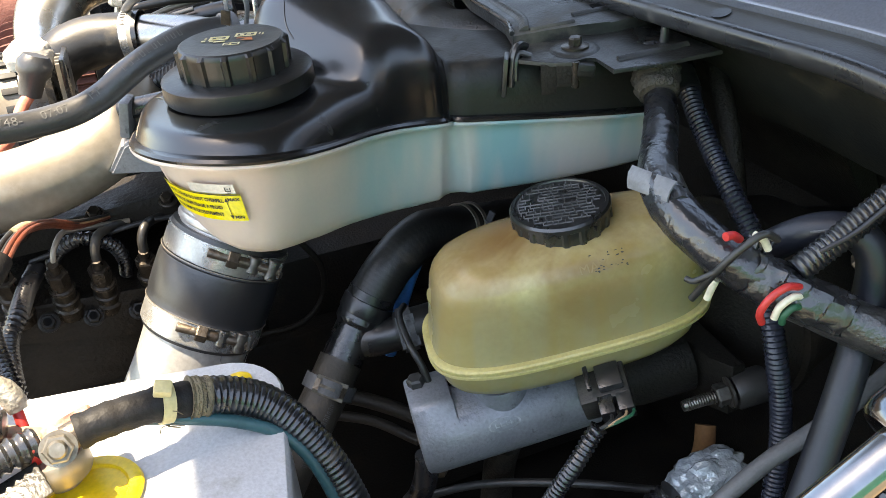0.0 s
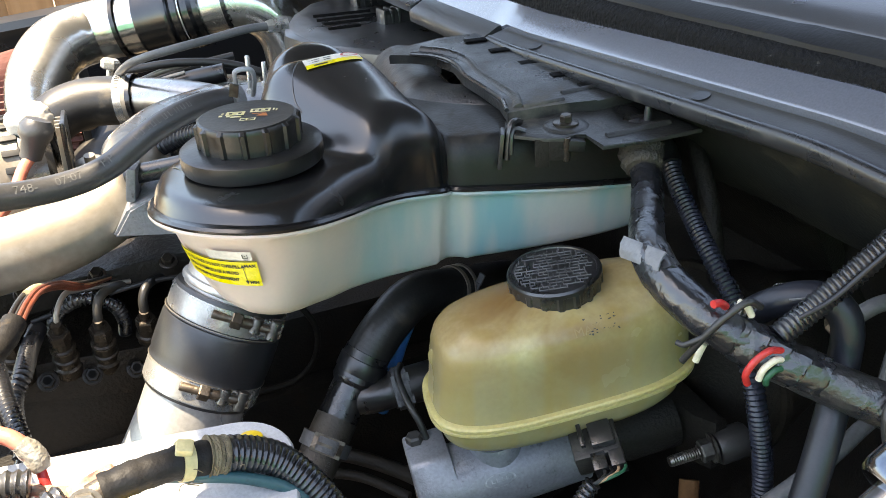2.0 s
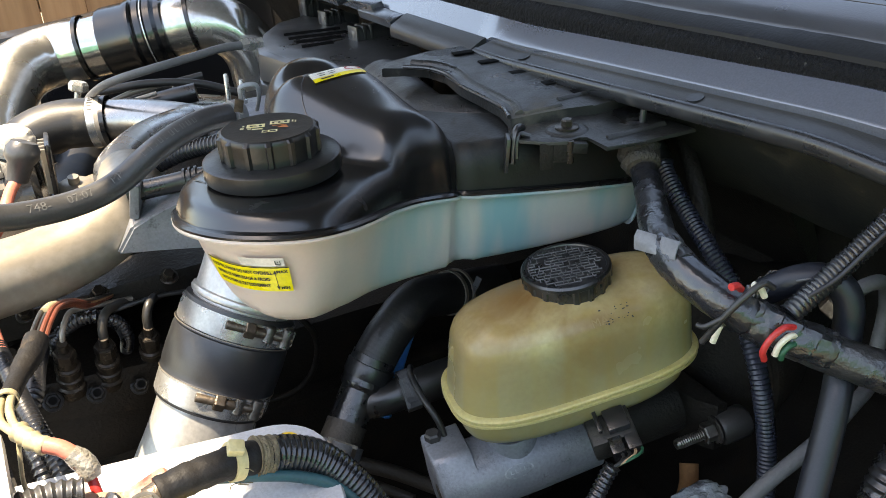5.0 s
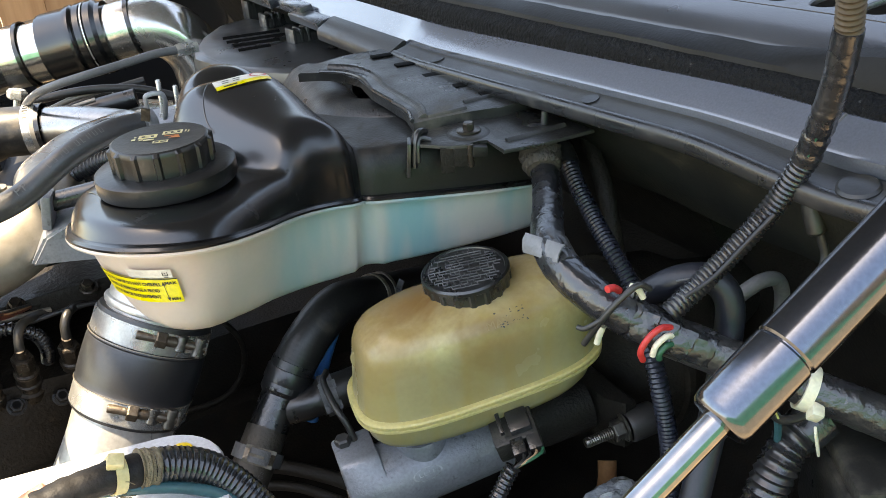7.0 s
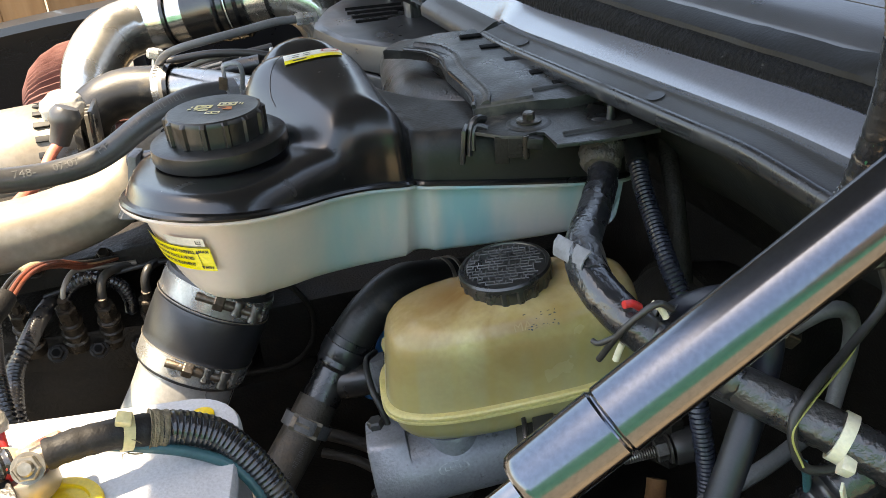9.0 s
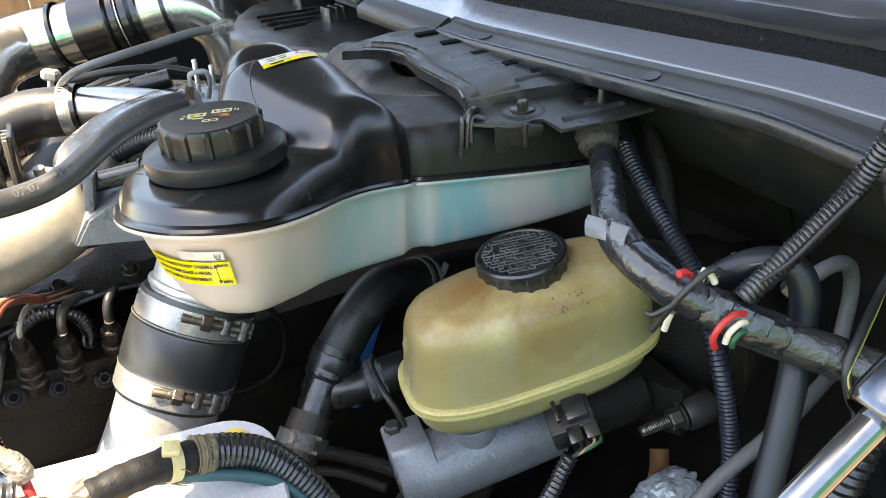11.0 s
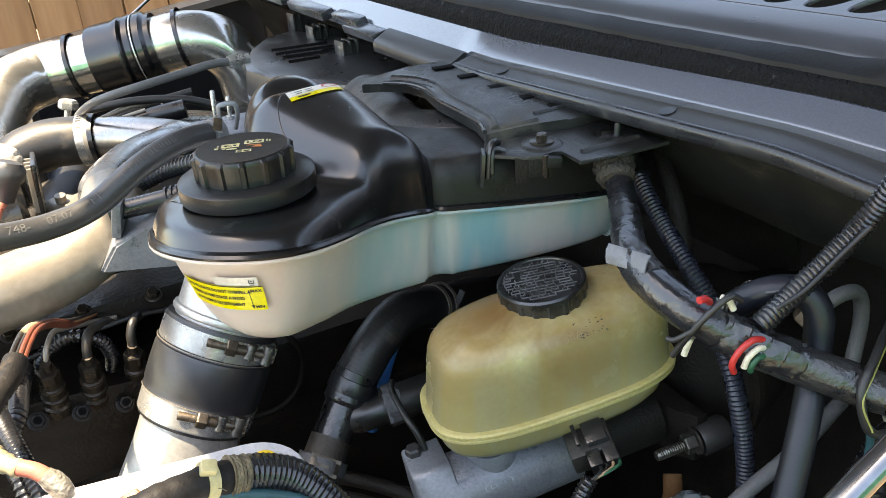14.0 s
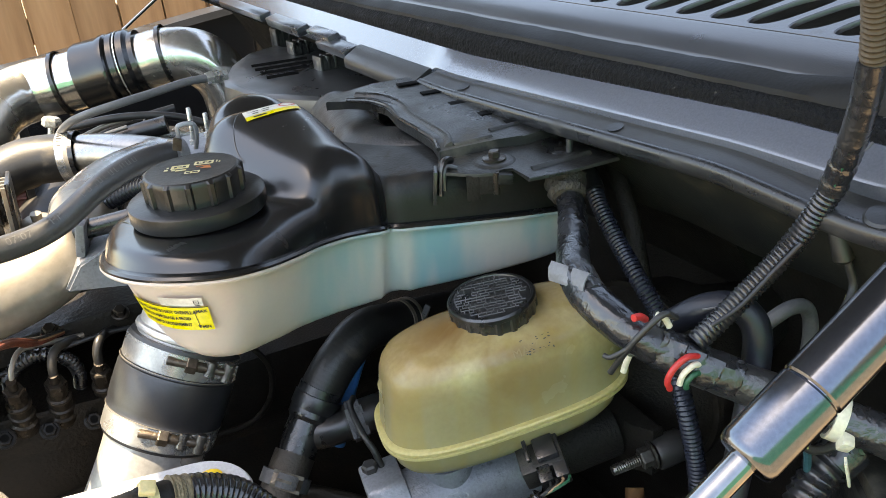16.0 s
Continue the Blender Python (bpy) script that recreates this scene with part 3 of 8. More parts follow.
# ---------------------------------------------------------------- setting: ground, fence, body of the truck
def build_setting():
    bm = bmesh.new()
    patch(lambda u, v: V(u, v, 0.0), -400, 400, -400, 400, 8, 8, bm)
    single("ground", bm, GROUND, "dry sandy driveway beneath the truck", "ground", kind="structure", smooth=False)

    # the sheet metal that closes the engine bay
    bm = box((1.5, 1.9, 0.02), (0.0, 0.93, 0.62), bevel=0.0)
    single("engine_bay_floor", bm, GREASE, "dark greasy underside of the engine bay", "floor", kind="structure", smooth=False)
    bm = box((0.03, 1.9, 0.66), (0.56, 0.93, 0.94), bevel=0.0)
    single("wall_firewall", bm, GREASE, "dark firewall behind the engine", "wall", kind="structure", smooth=False)
    bm = box((0.04, 1.9, 0.42), (-0.62, 0.93, 0.84), bevel=0.004)
    single("wall_radiator_support", bm, DUSTY_BLACK, "black radiator support across the nose", "wall", kind="structure")
    bm = box((1.3, 0.03, 0.42), (-0.02, -0.02, 0.84), bevel=0.004)
    single("wall_inner_fender", bm, SHEET, "dark painted inner fender beside the camera", "wall", kind="structure")
    # far fender: thin curved top edge falling to the bay
    prof = [(1.92, 0.66), (1.92, 1.06), (1.90, 1.09), (1.905, 1.105), (1.95, 1.11), (2.05, 1.09), (2.12, 0.95), (2.13, 0.55), (2.09, 0.55), (2.08, 0.66)]
    bm = bmesh.new()
    rings = []
    for i in range(25):
        x = -0.75 + 1.6 * i / 24
        rings.append([V(x, y, z + (0.06 * smooth01(-0.1, 0.7, x) if z > 0.9 else 0) - (0.05 * smooth01(0.0, -0.7, x) if z > 0.9 else 0)) for y, z in prof])
    rings_to_bm(bm, rings)
    single("wall_far_fender", bm, PAINT, "dark painted far fender with its folded top edge", "fender", kind="structure")
    # near fender beside the camera, unseen; tan is chosen for the strut's reflection
    prof = [(-0.036, 0.66), (-0.036, 1.04), (-0.05, 1.055), (-0.12, 1.06), (-0.22, 1.02), (-0.27, 0.92), (-0.28, 0.5), (-0.25, 0.5), (-0.24, 0.66)]
    bm = bmesh.new()
    rings_to_bm(bm, [[V(-0.75 + 1.6 * i / 12, y, z) for y, z in prof] for i in range(13)])
    single("wall_near_fender", bm, TAN_PAINT, "unseen near fender, tan for the strut to reflect", "fender", kind="structure")
    # cab behind the cowl
    def across(prof):
        q = bmesh.new()
        rings_to_bm(q, [[V(x, -0.20 + 2.2 * i / 4, z) for x, z in prof] for i in range(5)])
        return q
    single("wall_windshield", across([(0.612, 1.392), (1.25, 1.93), (1.262, 1.915), (0.625, 1.378)]), PAINT, "dark glossy windshield above the cowl", "windshield", kind="structure", sharp=30)
    single("wall_cab_roof", across([(1.254, 1.934), (1.40, 1.965), (2.6, 1.98), (2.6, 1.94), (1.40, 1.925), (1.268, 1.918)]), PAINT, "dark painted cab roof", "roof", kind="structure", sharp=30)
    # raised hood that shades the rear half of the bay
    bm = bmesh.new()
    a, b = V(0.41, 0, 1.475), V(-0.387, 0, 2.51)
    n = (b - a).cross(V(0, 1, 0)).normalized()
    rings = []
    for k in range(13):
        y = 0.01 + 1.73 * k / 12
        bow = -0.122 * (y - 0.70)
        rings.append([a + V(0, y, 0), b + V(-0.9 * bow, y, 0.3 * bow), b + V(-0.9 * bow, y, 0.3 * bow) + n * -0.03, a + V(0, y, 0) + n * -0.03])
    rings_to_bm(bm, rings)
    single("truck_hood", bm, HOOD_GREY, "dark painted truck hood standing open on its struts", "hood", sharp=30)


build_setting()


def build_cowl():
    """The long plastic cowl below the windshield: lip, pale strip, foam seal, grille panel."""
    y0, y1 = -0.06, 1.75

    def sway(x, y, z):
        return (x, y, z - 0.02 * (y - 0.4) - 0.004 * smooth01(0.30, 0.05, y))

    def curl(k):
        return lambda x, y, z: (x, y, z - 0.05 * (min(y, 0.62) - 0.4) - k * smooth01(0.31, 0.19, y) + 0.045 * max(0.0, 0.19 - y))

    cowl = thing("windshield_cowl", "long dark grained plastic cowl panel below the windshield", "cowl", (0.36, 0.6, 1.26))
    lip = [(0.3345, 1.2555), (0.3325, 1.2570), (0.3325, 1.2600), (0.3355, 1.2622), (0.3400, 1.2635), (0.3610, 1.2690), (0.3630, 1.2650), (0.3410, 1.2590), (0.3370, 1.2560)]
    part("lip", prism_y(lip, y0, 0.668, 60, curl(0.010)), COWL_LIP, cowl, "dark scuffed rolled front lip")
    roll = [(0.3338, 1.2512), (0.3322, 1.2530), (0.3315, 1.2560), (0.3316, 1.2598), (0.3328, 1.2622), (0.3348, 1.2634), (0.3366, 1.2636), (0.3372, 1.2612), (0.3352, 1.2590), (0.3348, 1.2540)]
    part("lip_roll", prism_y(roll, y0, 0.668, 80, curl(0.010)), ROLL, cowl, "shiny rounded front edge")
    bar = [(0.3308, 1.2355), (0.3296, 1.2375), (0.3294, 1.2450), (0.3315, 1.2484), (0.3490, 1.2575), (0.3525, 1.2580), (0.3525, 1.2355)]
    part("lip", prism_y(bar, 0.674, 0.835, 10), COWL_LIP, cowl, "thick dark end of the front lip")
    for size, at in (((0.020, 0.085, 0.010), (0.3440, 0.885, 1.2490)), ((0.016, 0.070, 0.010), (0.3480, 0.935, 1.2560)), ((0.018, 0.120, 0.012), (0.3480, 1.06, 1.2520)), ((0.018, 0.20, 0.010), (0.350, 1.25, 1.2520))):
        part("edge_block", box(size, at, (0, -14, 0), 0.002), COWL, cowl, "stepped black moulding")
    bm = bmesh.new()
    rings = []
    for k in range(91):
        y = y0 + (y1 - y0) * k / 90
        hi, fall = curl(0.004), 0.010 * smooth01(0.665, 0.69, y)

        def lo(x_, y_, z_):
            p_ = curl(0.005)(x_, y_, z_)
            return (p_[0], p_[1], p_[2] - fall)
        rings.append([V(*lo(0.3560, y, 1.2620)), V(*lo(0.3528, y, 1.2680)), V(*lo(0.3524, y, 1.2716)), V(*lo(0.3536, y, 1.2732)), V(*hi(0.3700, y, 1.2860)), V(*hi(0.3712, y, 1.2862)), V(*hi(0.3720, y, 1.2840)), V(*lo(0.3720, y, 1.2620))])
    rings_to_bm(bm, rings)
    part("strip", bm, COWL_STRIP, cowl, "smooth satin plastic strip", sharp=25)
    # flat dark discs on the lip paint recesses; nothing is cut
    for yy in (0.394, 0.60):
        x, _, z = curl(0.010)(0.3435, yy, 1.2648)
        part("locating_slot", lathe([(0.0005, 0.0), (0.006, 0.0), (0.006, 0.0004), (0.0005, 0.0004)], (x, yy, z + 0.0006), (-0.25, 0, 0.968), 20), CAP_BLACK, cowl, "flat dark oval drawn as a recess")
    x, _, z = curl(0.010)(0.3440, 0.188, 1.2650)
    part("push_pin", lathe([(0.011, 0.0), (0.011, 0.0012), (0.0095, 0.0026), (0.003, 0.0032), (0.0004, 0.0033)], (x, 0.188, z), (-0.25, 0, 0.968), 28), CAP_BLACK, cowl, "round black push pin")
    for yy in (0.222, 0.150):
        part("stiffening_rib", tube([V(*curl(0.010)(0.3530, yy, 1.2730)), V(*curl(0.006)(0.362, yy - 0.002, 1.2795)), V(*curl(0.004)(0.3705, yy - 0.004, 1.2862))], 0.0010, 8, 0.004), COWL, cowl)

    seal = thing("cowl_seal", "weathered black foam and rubber seal along the cowl", "seal", (0.39, 0.6, 1.28))

    def crinkle(x, y, z):
        p = sway(x, y, z)
        w = 0.0006 * noise.noise(V(y * 60, z * 200, x * 200)) + 0.0008 * noise.noise(V(y * 9, 3.0, z * 20))
        return (p[0] + w, p[1], p[2] + w)

    foam = [(0.3715, 1.270), (0.3710, 1.2885), (0.3720, 1.2920), (0.375, 1.2955), (0.3800, 1.2990), (0.3850, 1.3000), (0.3880, 1.280)]
    part("foam_strip", prism_y(foam, y0, y1, 300, crinkle), SEAL, seal, "pitted black foam strip")

    def lipwave(x, y, z):
        p = crinkle(x, y, z)
        lift = 0.012 * smooth01(0.30, 0.19, y) + 0.0006 * noise.noise(V(y * 14, 5.0, 0))
        return (p[0] + 0.3 * lift, p[1], p[2] + lift * smooth01(1.300, 1.307, z))

    rub = [(0.3820, 1.2960), (0.3800, 1.2990), (0.3810, 1.3022), (0.3870, 1.3062), (0.3940, 1.3090), (0.3950, 1.3065), (0.3890, 1.3030), (0.3850, 1.2995), (0.3850, 1.2960)]
    part("rubber_lip", prism_y(rub, y0, y1, 240, lipwave), DUSTY_RUBBER, seal, "dusty curled rubber lip")

    grille = thing("cowl_grille", "black plastic cowl grille with a row of slanted slots", "grille", (0.44, 0.6, 1.33))
    face = [(0.3960, 1.300), (0.3948, 1.3085), (0.3965, 1.3115), (0.4200, 1.3245), (0.4225, 1.3252), (0.4230, 1.3215), (0.400, 1.308), (0.400, 1.300)]
    part("front_rail", prism_y(face, y0, y1, 50, sway), COWL, grille, "smooth satin front rail")
    back = [(0.4765, 1.3385), (0.4765, 1.3437), (0.58, 1.374), (0.582, 1.370), (0.487, 1.340)]
    part("rear_rail", prism_y(back, y0, y1, 50, sway), COWL, grille)
    pitch, slant, xa, xb = 0.0335, -0.65, 0.4230, 0.4760
    mid, long, wide = (xa + xb) / 2, 0.0215, 0.0128

    def on_grille(u, w, drop=0.0):
        p = sway(mid + u, w + slant * u, 1.3257 + (mid + u - xa) * 0.34)
        return V(p[0], p[1], p[2] - drop)
    half = (xb - xa) / 2
    corner = math.atan2(pitch / 2, half)
    turns = sorted([2 * math.pi * k / 32 + 0.01 for k in range(32)] + [corner, math.pi - corner, math.pi + corner, 2 * math.pi - corner])
    y = -0.03
    while y < 1.72:
        outer, inner = [], []
        for t in turns:
            c, q = math.cos(t), math.sin(t)
            k = min(half / max(abs(c), 1e-9), pitch / 2 / max(abs(q), 1e-9))
            outer.append((c * k, q * k))
            # a slot with round ends
            sx = math.copysign(abs(c) ** 0.62, c)
            sy = math.copysign(abs(q) ** 0.80, q)
            inner.append((sx * long, sy * wide))
        bm = bmesh.new()
        rings_to_bm(bm, [[on_grille(u, y + w, 0.003) for u, w in outer], [on_grille(u, y + w) for u, w in outer], [on_grille(u * 1.03, y + w * 1.05) for u, w in inner],
                         [on_grille(u, y + w, 0.0010) for u, w in inner], [on_grille(u, y + w, 0.0038) for u, w in inner]], cap=False)
        part("louvre", bm, COWL, grille, "panel of the grille with one round-ended slot", sharp=30)
        bm = bmesh.new()
        a = [on_grille(u, y + w, d) for u, w, d in ((-0.020, -0.001, 0.0060), (0.022, -0.001, 0.0060), (0.022, 0.003, 0.0080), (-0.020, 0.003, 0.0080))]
        rings_to_bm(bm, [a, [p - V(0, 0, 0.002) for p in a]])
        part("inner_ledge", bm, TAN_DUST, grille, "dusty tan ledge inside the slot", smooth=False)
        y += pitch
    under = [(0.405, 1.280), (0.405, 1.290), (0.60, 1.335), (0.60, 1.32)]
    part("tray", prism_y(under, y0, y1, 20, sway), material("dusty_plenum", (0.018, 0.016, 0.014), 0.8), grille, "dark plenum under the slots")
    # painted sheet under the lip, down to the firewall
    bm = bmesh.new()
    rings = []
    for k in range(41):
        y = y0 + 0.56 * k / 40
        low = min(1.096 + 0.298 * y, 1.171) + 0.004 * noise.noise(V(y * 14, 0, 3))
        hi = curl(0.010)(0.358, y, 1.2545)[2] - 0.004
        rings.append([V(0.358, y, hi), V(0.374, y, hi + (low - hi) * 0.33), V(0.395, y, hi + (low - hi) * 0.7), V(0.415, y, low), V(0.419, y, low + 0.002), V(0.399, y, hi + (low - hi) * 0.68), V(0.378, y, hi + (low - hi) * 0.31), V(0.364, y, hi)])
    rings_to_bm(bm, rings)
    single("cowl_underpanel", bm, UNDERSHEET, "dusty olive sheet metal folded under the cowl", "panel", kind="structure", sharp=50)
    side = [(0.375, 1.225), (0.40, 1.235), (0.46, 1.245), (0.56, 1.05), (0.545, 1.045), (0.45, 1.205)]
    single("wall_cowl_side", prism_y(side, 0.42, y1, 30), GREASE, "dusty dark sheet metal behind the bracket", "panel", kind="structure")


build_cowl()


# ---------------------------------------------------------------- coolant tank
def seam(x, y):
    return 1.23 - 0.147 * (x - 0.05) - 0.182 * (y - 0.44)


FRONT = [(0.010, 0.532), (0.006, 0.500), (0.010, 0.472), (0.022, 0.446), (0.042, 0.428), (0.064, 0.421), (0.086, 0.426), (0.110, 0.441), (0.136, 0.462),
         (0.160, 0.4755), (0.180, 0.4800), (0.194, 0.4805), (0.2010, 0.4850), (0.2035, 0.4850), (0.2105, 0.4785), (0.222, 0.4755), (0.240, 0.470), (0.275, 0.461), (0.308, 0.4545), (0.339, 0.452), (0.361, 0.456)]
BACK = [(0.010, 0.532), (0.016, 0.548), (0.032, 0.566), (0.055, 0.578), (0.078, 0.585), (0.098, 0.600), (0.108, 0.640), (0.122, 0.680), (0.150, 0.705),
        (0.178, 0.708), (0.204, 0.690), (0.218, 0.650), (0.232, 0.600), (0.260, 0.560), (0.295, 0.535), (0.326, 0.515), (0.350, 0.490), (0.361, 0.456)]


DOME = [(0.160, 0.4735), (0.178, 0.4765), (0.192, 0.4770), (0.2020, 0.4810), (0.2060, 0.500), (0.2085, 0.540), (0.2120, 0.600), (0.2140, 0.645), (0.203, 0.688), (0.178, 0.707),
        (0.150, 0.704), (0.124, 0.680), (0.108, 0.640), (0.097, 0.602), (0.099, 0.580), (0.107, 0.555), (0.117, 0.528), (0.127, 0.503), (0.138, 0.484), (0.148, 0.4755)]


def even(pts, n):
    path, _ = spline([(x, y, 0) for x, y in pts], 0.0005)
    return [path[round(i * (len(path) - 1) / n)] for i in range(n + 1)]


def build_coolant_tank():
    tank = thing("coolant_tank", "milky plastic coolant tank with a black domed upper shell", "coolant tank", (0.17, 0.53, 1.14))
    n, m = 190, 84
    f, b = even(FRONT, n), even(BACK, n)  # front and back edges of the seam
    loop = [(p.x, p.y) for p in f] + [(p.x, p.y) for p in b[-2:0:-1]]
    arr = np.array(loop)
    dome = np.array([(p.x, p.y) for p in spline([(x, y, 0) for x, y in DOME + DOME[:1]], 0.0012)[0]])
    dx, dy = dome[:, 0], dome[:, 1]
    ex, ey = np.roll(dx, -1), np.roll(dy, -1)

    def edge(x, y):
        return float(np.sqrt(((arr - (x, y)) ** 2).sum(1).min()))

    def inside(x, y):
        """Distance into the outline of the dome, negative outside it."""
        d = float(np.sqrt((dx - x) ** 2 + (dy - y) ** 2).min())
        cross = ((dy > y) != (ey > y)) & (x < (ex - dx) * (y - dy) / (ey - dy + 1e-12) + dx)
        return d if int(cross.sum()) % 2 else -d

    def rise(d, w, p=2.4, q=2.2):
        k = min(1.0, max(0.0, d / w))
        return (1 - (1 - k) ** p) ** (1 / q)

    def lift(x, y):
        e = edge(x, y)
        low = 1.2400 if x < 0.15 else 1.2355 + 0.004 * smooth01(0.25, 0.36, x)
        base = max(0.002, low - seam(x, y)) * rise(e, 0.015 + 0.010 * smooth01(0.16, 0.10, x))
        # main dome, a shallow valley, then the lower lobe behind it
        top = 1.2665 + 0.0125 * smooth01(0.505, 0.600, y) - 0.004 * smooth01(0.16, 0.205, x) - 0.015 * smooth01(0.602, 0.624, y) + 0.009 * smooth01(0.628, 0.662, y)
        high = max(0.002, top - seam(x, y)) * rise(inside(x, y), 0.036, 2.3, 2.4) if inside(x, y) > 0 else 0.0
        r = 0.040
        h = max(r - abs(base - high), 0.0) / r
        blend = smooth01(0.0, 0.010, e) * smooth01(0.212, 0.196, x)
        return max(base, high) + h * h * r * 0.25 * blend

    bm = bmesh.new()
    grid = []
    for i in range(n + 1):
        row = []
        for j in range(m + 1):
            v = j / m
            v = v + 0.08 * math.sin(2 * math.pi * v) * -1
            p = f[i].lerp(b[i], v)
            row.append(bm.verts.new((p.x, p.y, seam(p.x, p.y) + (lift(p.x, p.y) if 0 < j < m and 0 < i < n else 0.002))))
        grid.append(row)
    for i in range(n):
        for j in range(m):
            bm.faces.new([grid[i][j], grid[i + 1][j], grid[i + 1][j + 1], grid[i][j + 1]])
    bmesh.ops.remove_doubles(bm, verts=bm.verts[:], dist=0.0002)
    for _ in range(8):
        bmesh.ops.smooth_vert(bm, verts=[v for v in bm.verts if not v.is_boundary], factor=0.5, use_axis_x=True, use_axis_y=True, use_axis_z=True)
    tree = BVHTree.FromBMesh(bm)
    shell = part("upper_shell", bm, SHELL_BLACK, tank, "glossy black moulded upper shell", sharp=60)
    shell.data.materials.append(SHELL_DULL)
    for q in shell.data.polygons:
        if q.center.x > 0.198 and inside(q.center.x, q.center.y) < 0.0015:
            q.material_index = 1  # dusty flat deck under the bracket

    # outward normals of the seam outline
    L = len(loop)
    nor = []
    for i in range(L):
        ax, ay = loop[(i + 2) % L][0] - loop[i - 2][0], loop[(i + 2) % L][1] - loop[i - 2][1]
        l = math.hypot(ax, ay) or 1
        nor.append((ay / l, -ax / l))

    def ring(out, dz, zf=None):
        r = []
        for (x, y), (nx, ny) in zip(loop, nor):
            z = seam(x, y) + dz if zf is None else zf(x, y)
            r.append(V(x + out * nx, y + out * ny, z))
        return r

    # rim: black lip over a pale lip
    bm = bmesh.new()
    rings_to_bm(bm, [ring(-0.004, 0.004), ring(0.0025, 0.0035), ring(0.0042, 0.002), ring(0.0042, 0.0005), ring(-0.004, 0.0003)], cap=False)
    part("upper_rim", bm, SHELL_BLACK, tank)
    bm = bmesh.new()
    rings_to_bm(bm, [ring(-0.004, 0.0002), ring(0.0038, 0.0002), ring(0.0046, -0.001), ring(0.004, -0.0026), ring(-0.002, -0.0036)], cap=False)
    part("lower_rim", bm, TANK, tank)

    def taper(x):
        return 1.0 - 0.72 * smooth01(0.09, 0.19, x)

    def bottom(x, y):
        return 1.157 - 0.016 * smooth01(0.06, 0.18, x) + 0.03 * max(0.0, x - 0.212)

    bm = bmesh.new()
    rings = []
    for k, (drop, inset) in enumerate(((0.02, 0.006), (0.1, 0.0075), (0.3, 0.011), (0.5, 0.0155), (0.65, 0.019), (0.78, 0.0225), (0.88, 0.0265), (0.95, 0.0315), (0.985, 0.037), (1.0, 0.046))):
        rings.append([V(x - nx * inset * taper(x), y - ny * inset * taper(x), seam(x, y) - 0.0025 + (bottom(x, y) - seam(x, y)) * drop) for (x, y), (nx, ny) in zip(loop, nor)])
    vs = rings_to_bm(bm, rings, cap=False)
    low = vs[-1]
    for i in range(n):
        q = [low[i], low[(i + 1) % L], low[(L - i - 1) % L], low[(L - i) % L]]
        q = [v for k, v in enumerate(q) if v not in q[:k]]
        if len(q) > 2:
            bm.faces.new(q)
    part("lower_body", bm, TANK, tank, "translucent milky lower body", sharp=70)

    # wall film: arc length along the front wall from the label's middle
    wall = [V(x - 0.0128 * nx, y - 0.0128 * ny, 0) for (x, y), (nx, ny) in zip(loop, nor)][: n + 1]
    acc = [0.0]
    for p, q in zip(wall, wall[1:]):
        acc.append(acc[-1] + (q - p).length)
    mid = min(range(len(wall)), key=lambda i: (wall[i] - V(0.0435, 0.4475, 0)).length)

    def on_wall(u, v, out=0.0010):
        s = acc[mid] + u
        i = max(0, min(len(acc) - 2, next((k for k in range(len(acc) - 1) if acc[k + 1] >= s), len(acc) - 2)))
        p = wall[i].lerp(wall[i + 1], (s - acc[i]) / (acc[i + 1] - acc[i]))
        nx, ny = nor[i]
        return V(p.x + out * nx + 0.27 * v * nx, p.y + out * ny + 0.27 * v * ny, 1.1945 + v)

    def on_label(u, v, out=0.0010):
        return on_wall(u, v + 0.0060 + 0.0014 * smooth01(-0.040, 0.0, u), out)
    lab = part("label", patch(lambda u, v: on_label(u, v), -0.0450, 0.0145, -0.0110, 0.0090, 20, 3), LABEL_YELLOW, tank, "yellow fill-range label with black print", smooth=True)
    part("film_edge", patch(lambda u, v: on_label(u, v, 0.0007), -0.0140, 0.0125, 0.0092, 0.0160, 12, 2), LABEL_FILM, lab, "clear upper edge of the label")
    bm = bmesh.new()
    for row, body in ((0.0042, "COLD FILL RANGE DO NOT OVERFILL"), (-0.0010, "REPERES DE REMPLISSAGE A FROID"), (-0.0062, "NE PAS REMPLIR EXCESSIVEMENT")):
        text_bm(body, 0.0035, lambda u, v: on_label(u * 0.78 - 0.0190, v + row, 0.0014), bm, 0.00012)
    text_bm("MAX", 0.0030, lambda u, v: on_label(u + 0.0102, v + 0.0052, 0.0014), bm, 0.00012)
    text_bm("MIN", 0.0030, lambda u, v: on_label(u + 0.0102, v - 0.0080, 0.0014), bm, 0.00012)
    patch(lambda u, v: on_label(u, v, 0.0014), -0.0450, 0.0145, 0.0083, 0.0090, 20, 1, bm)
    patch(lambda u, v: on_label(u, v, 0.0014), 0.0058, 0.0062, -0.0085, 0.0055, 1, 4, bm)
    for u0, v0, u1, v1 in ((0.0076, 0.0112, 0.0080, 0.0142), (0.0102, 0.0112, 0.0106, 0.0142), (0.0080, 0.0112, 0.0102, 0.0117), (0.0087, 0.0128, 0.0096, 0.0134), (0.0078, 0.0099, 0.0104, 0.0104)):
        patch(lambda u, v: on_label(u, v, 0.0012), u0, u1, v0, v1, 1, 1, bm)
    for s in (1, -1):
        c = 0.0055 if s > 0 else -0.0085
        a = [bm.verts.new(on_label(*q, 0.0014)) for q in ((0.0048, c - 0.002 * s), (0.0072, c - 0.002 * s), (0.0060, c + 0.001 * s))]
        bm.faces.new(a)
    part("print", bm, INK, lab, "black printed lettering", smooth=False)

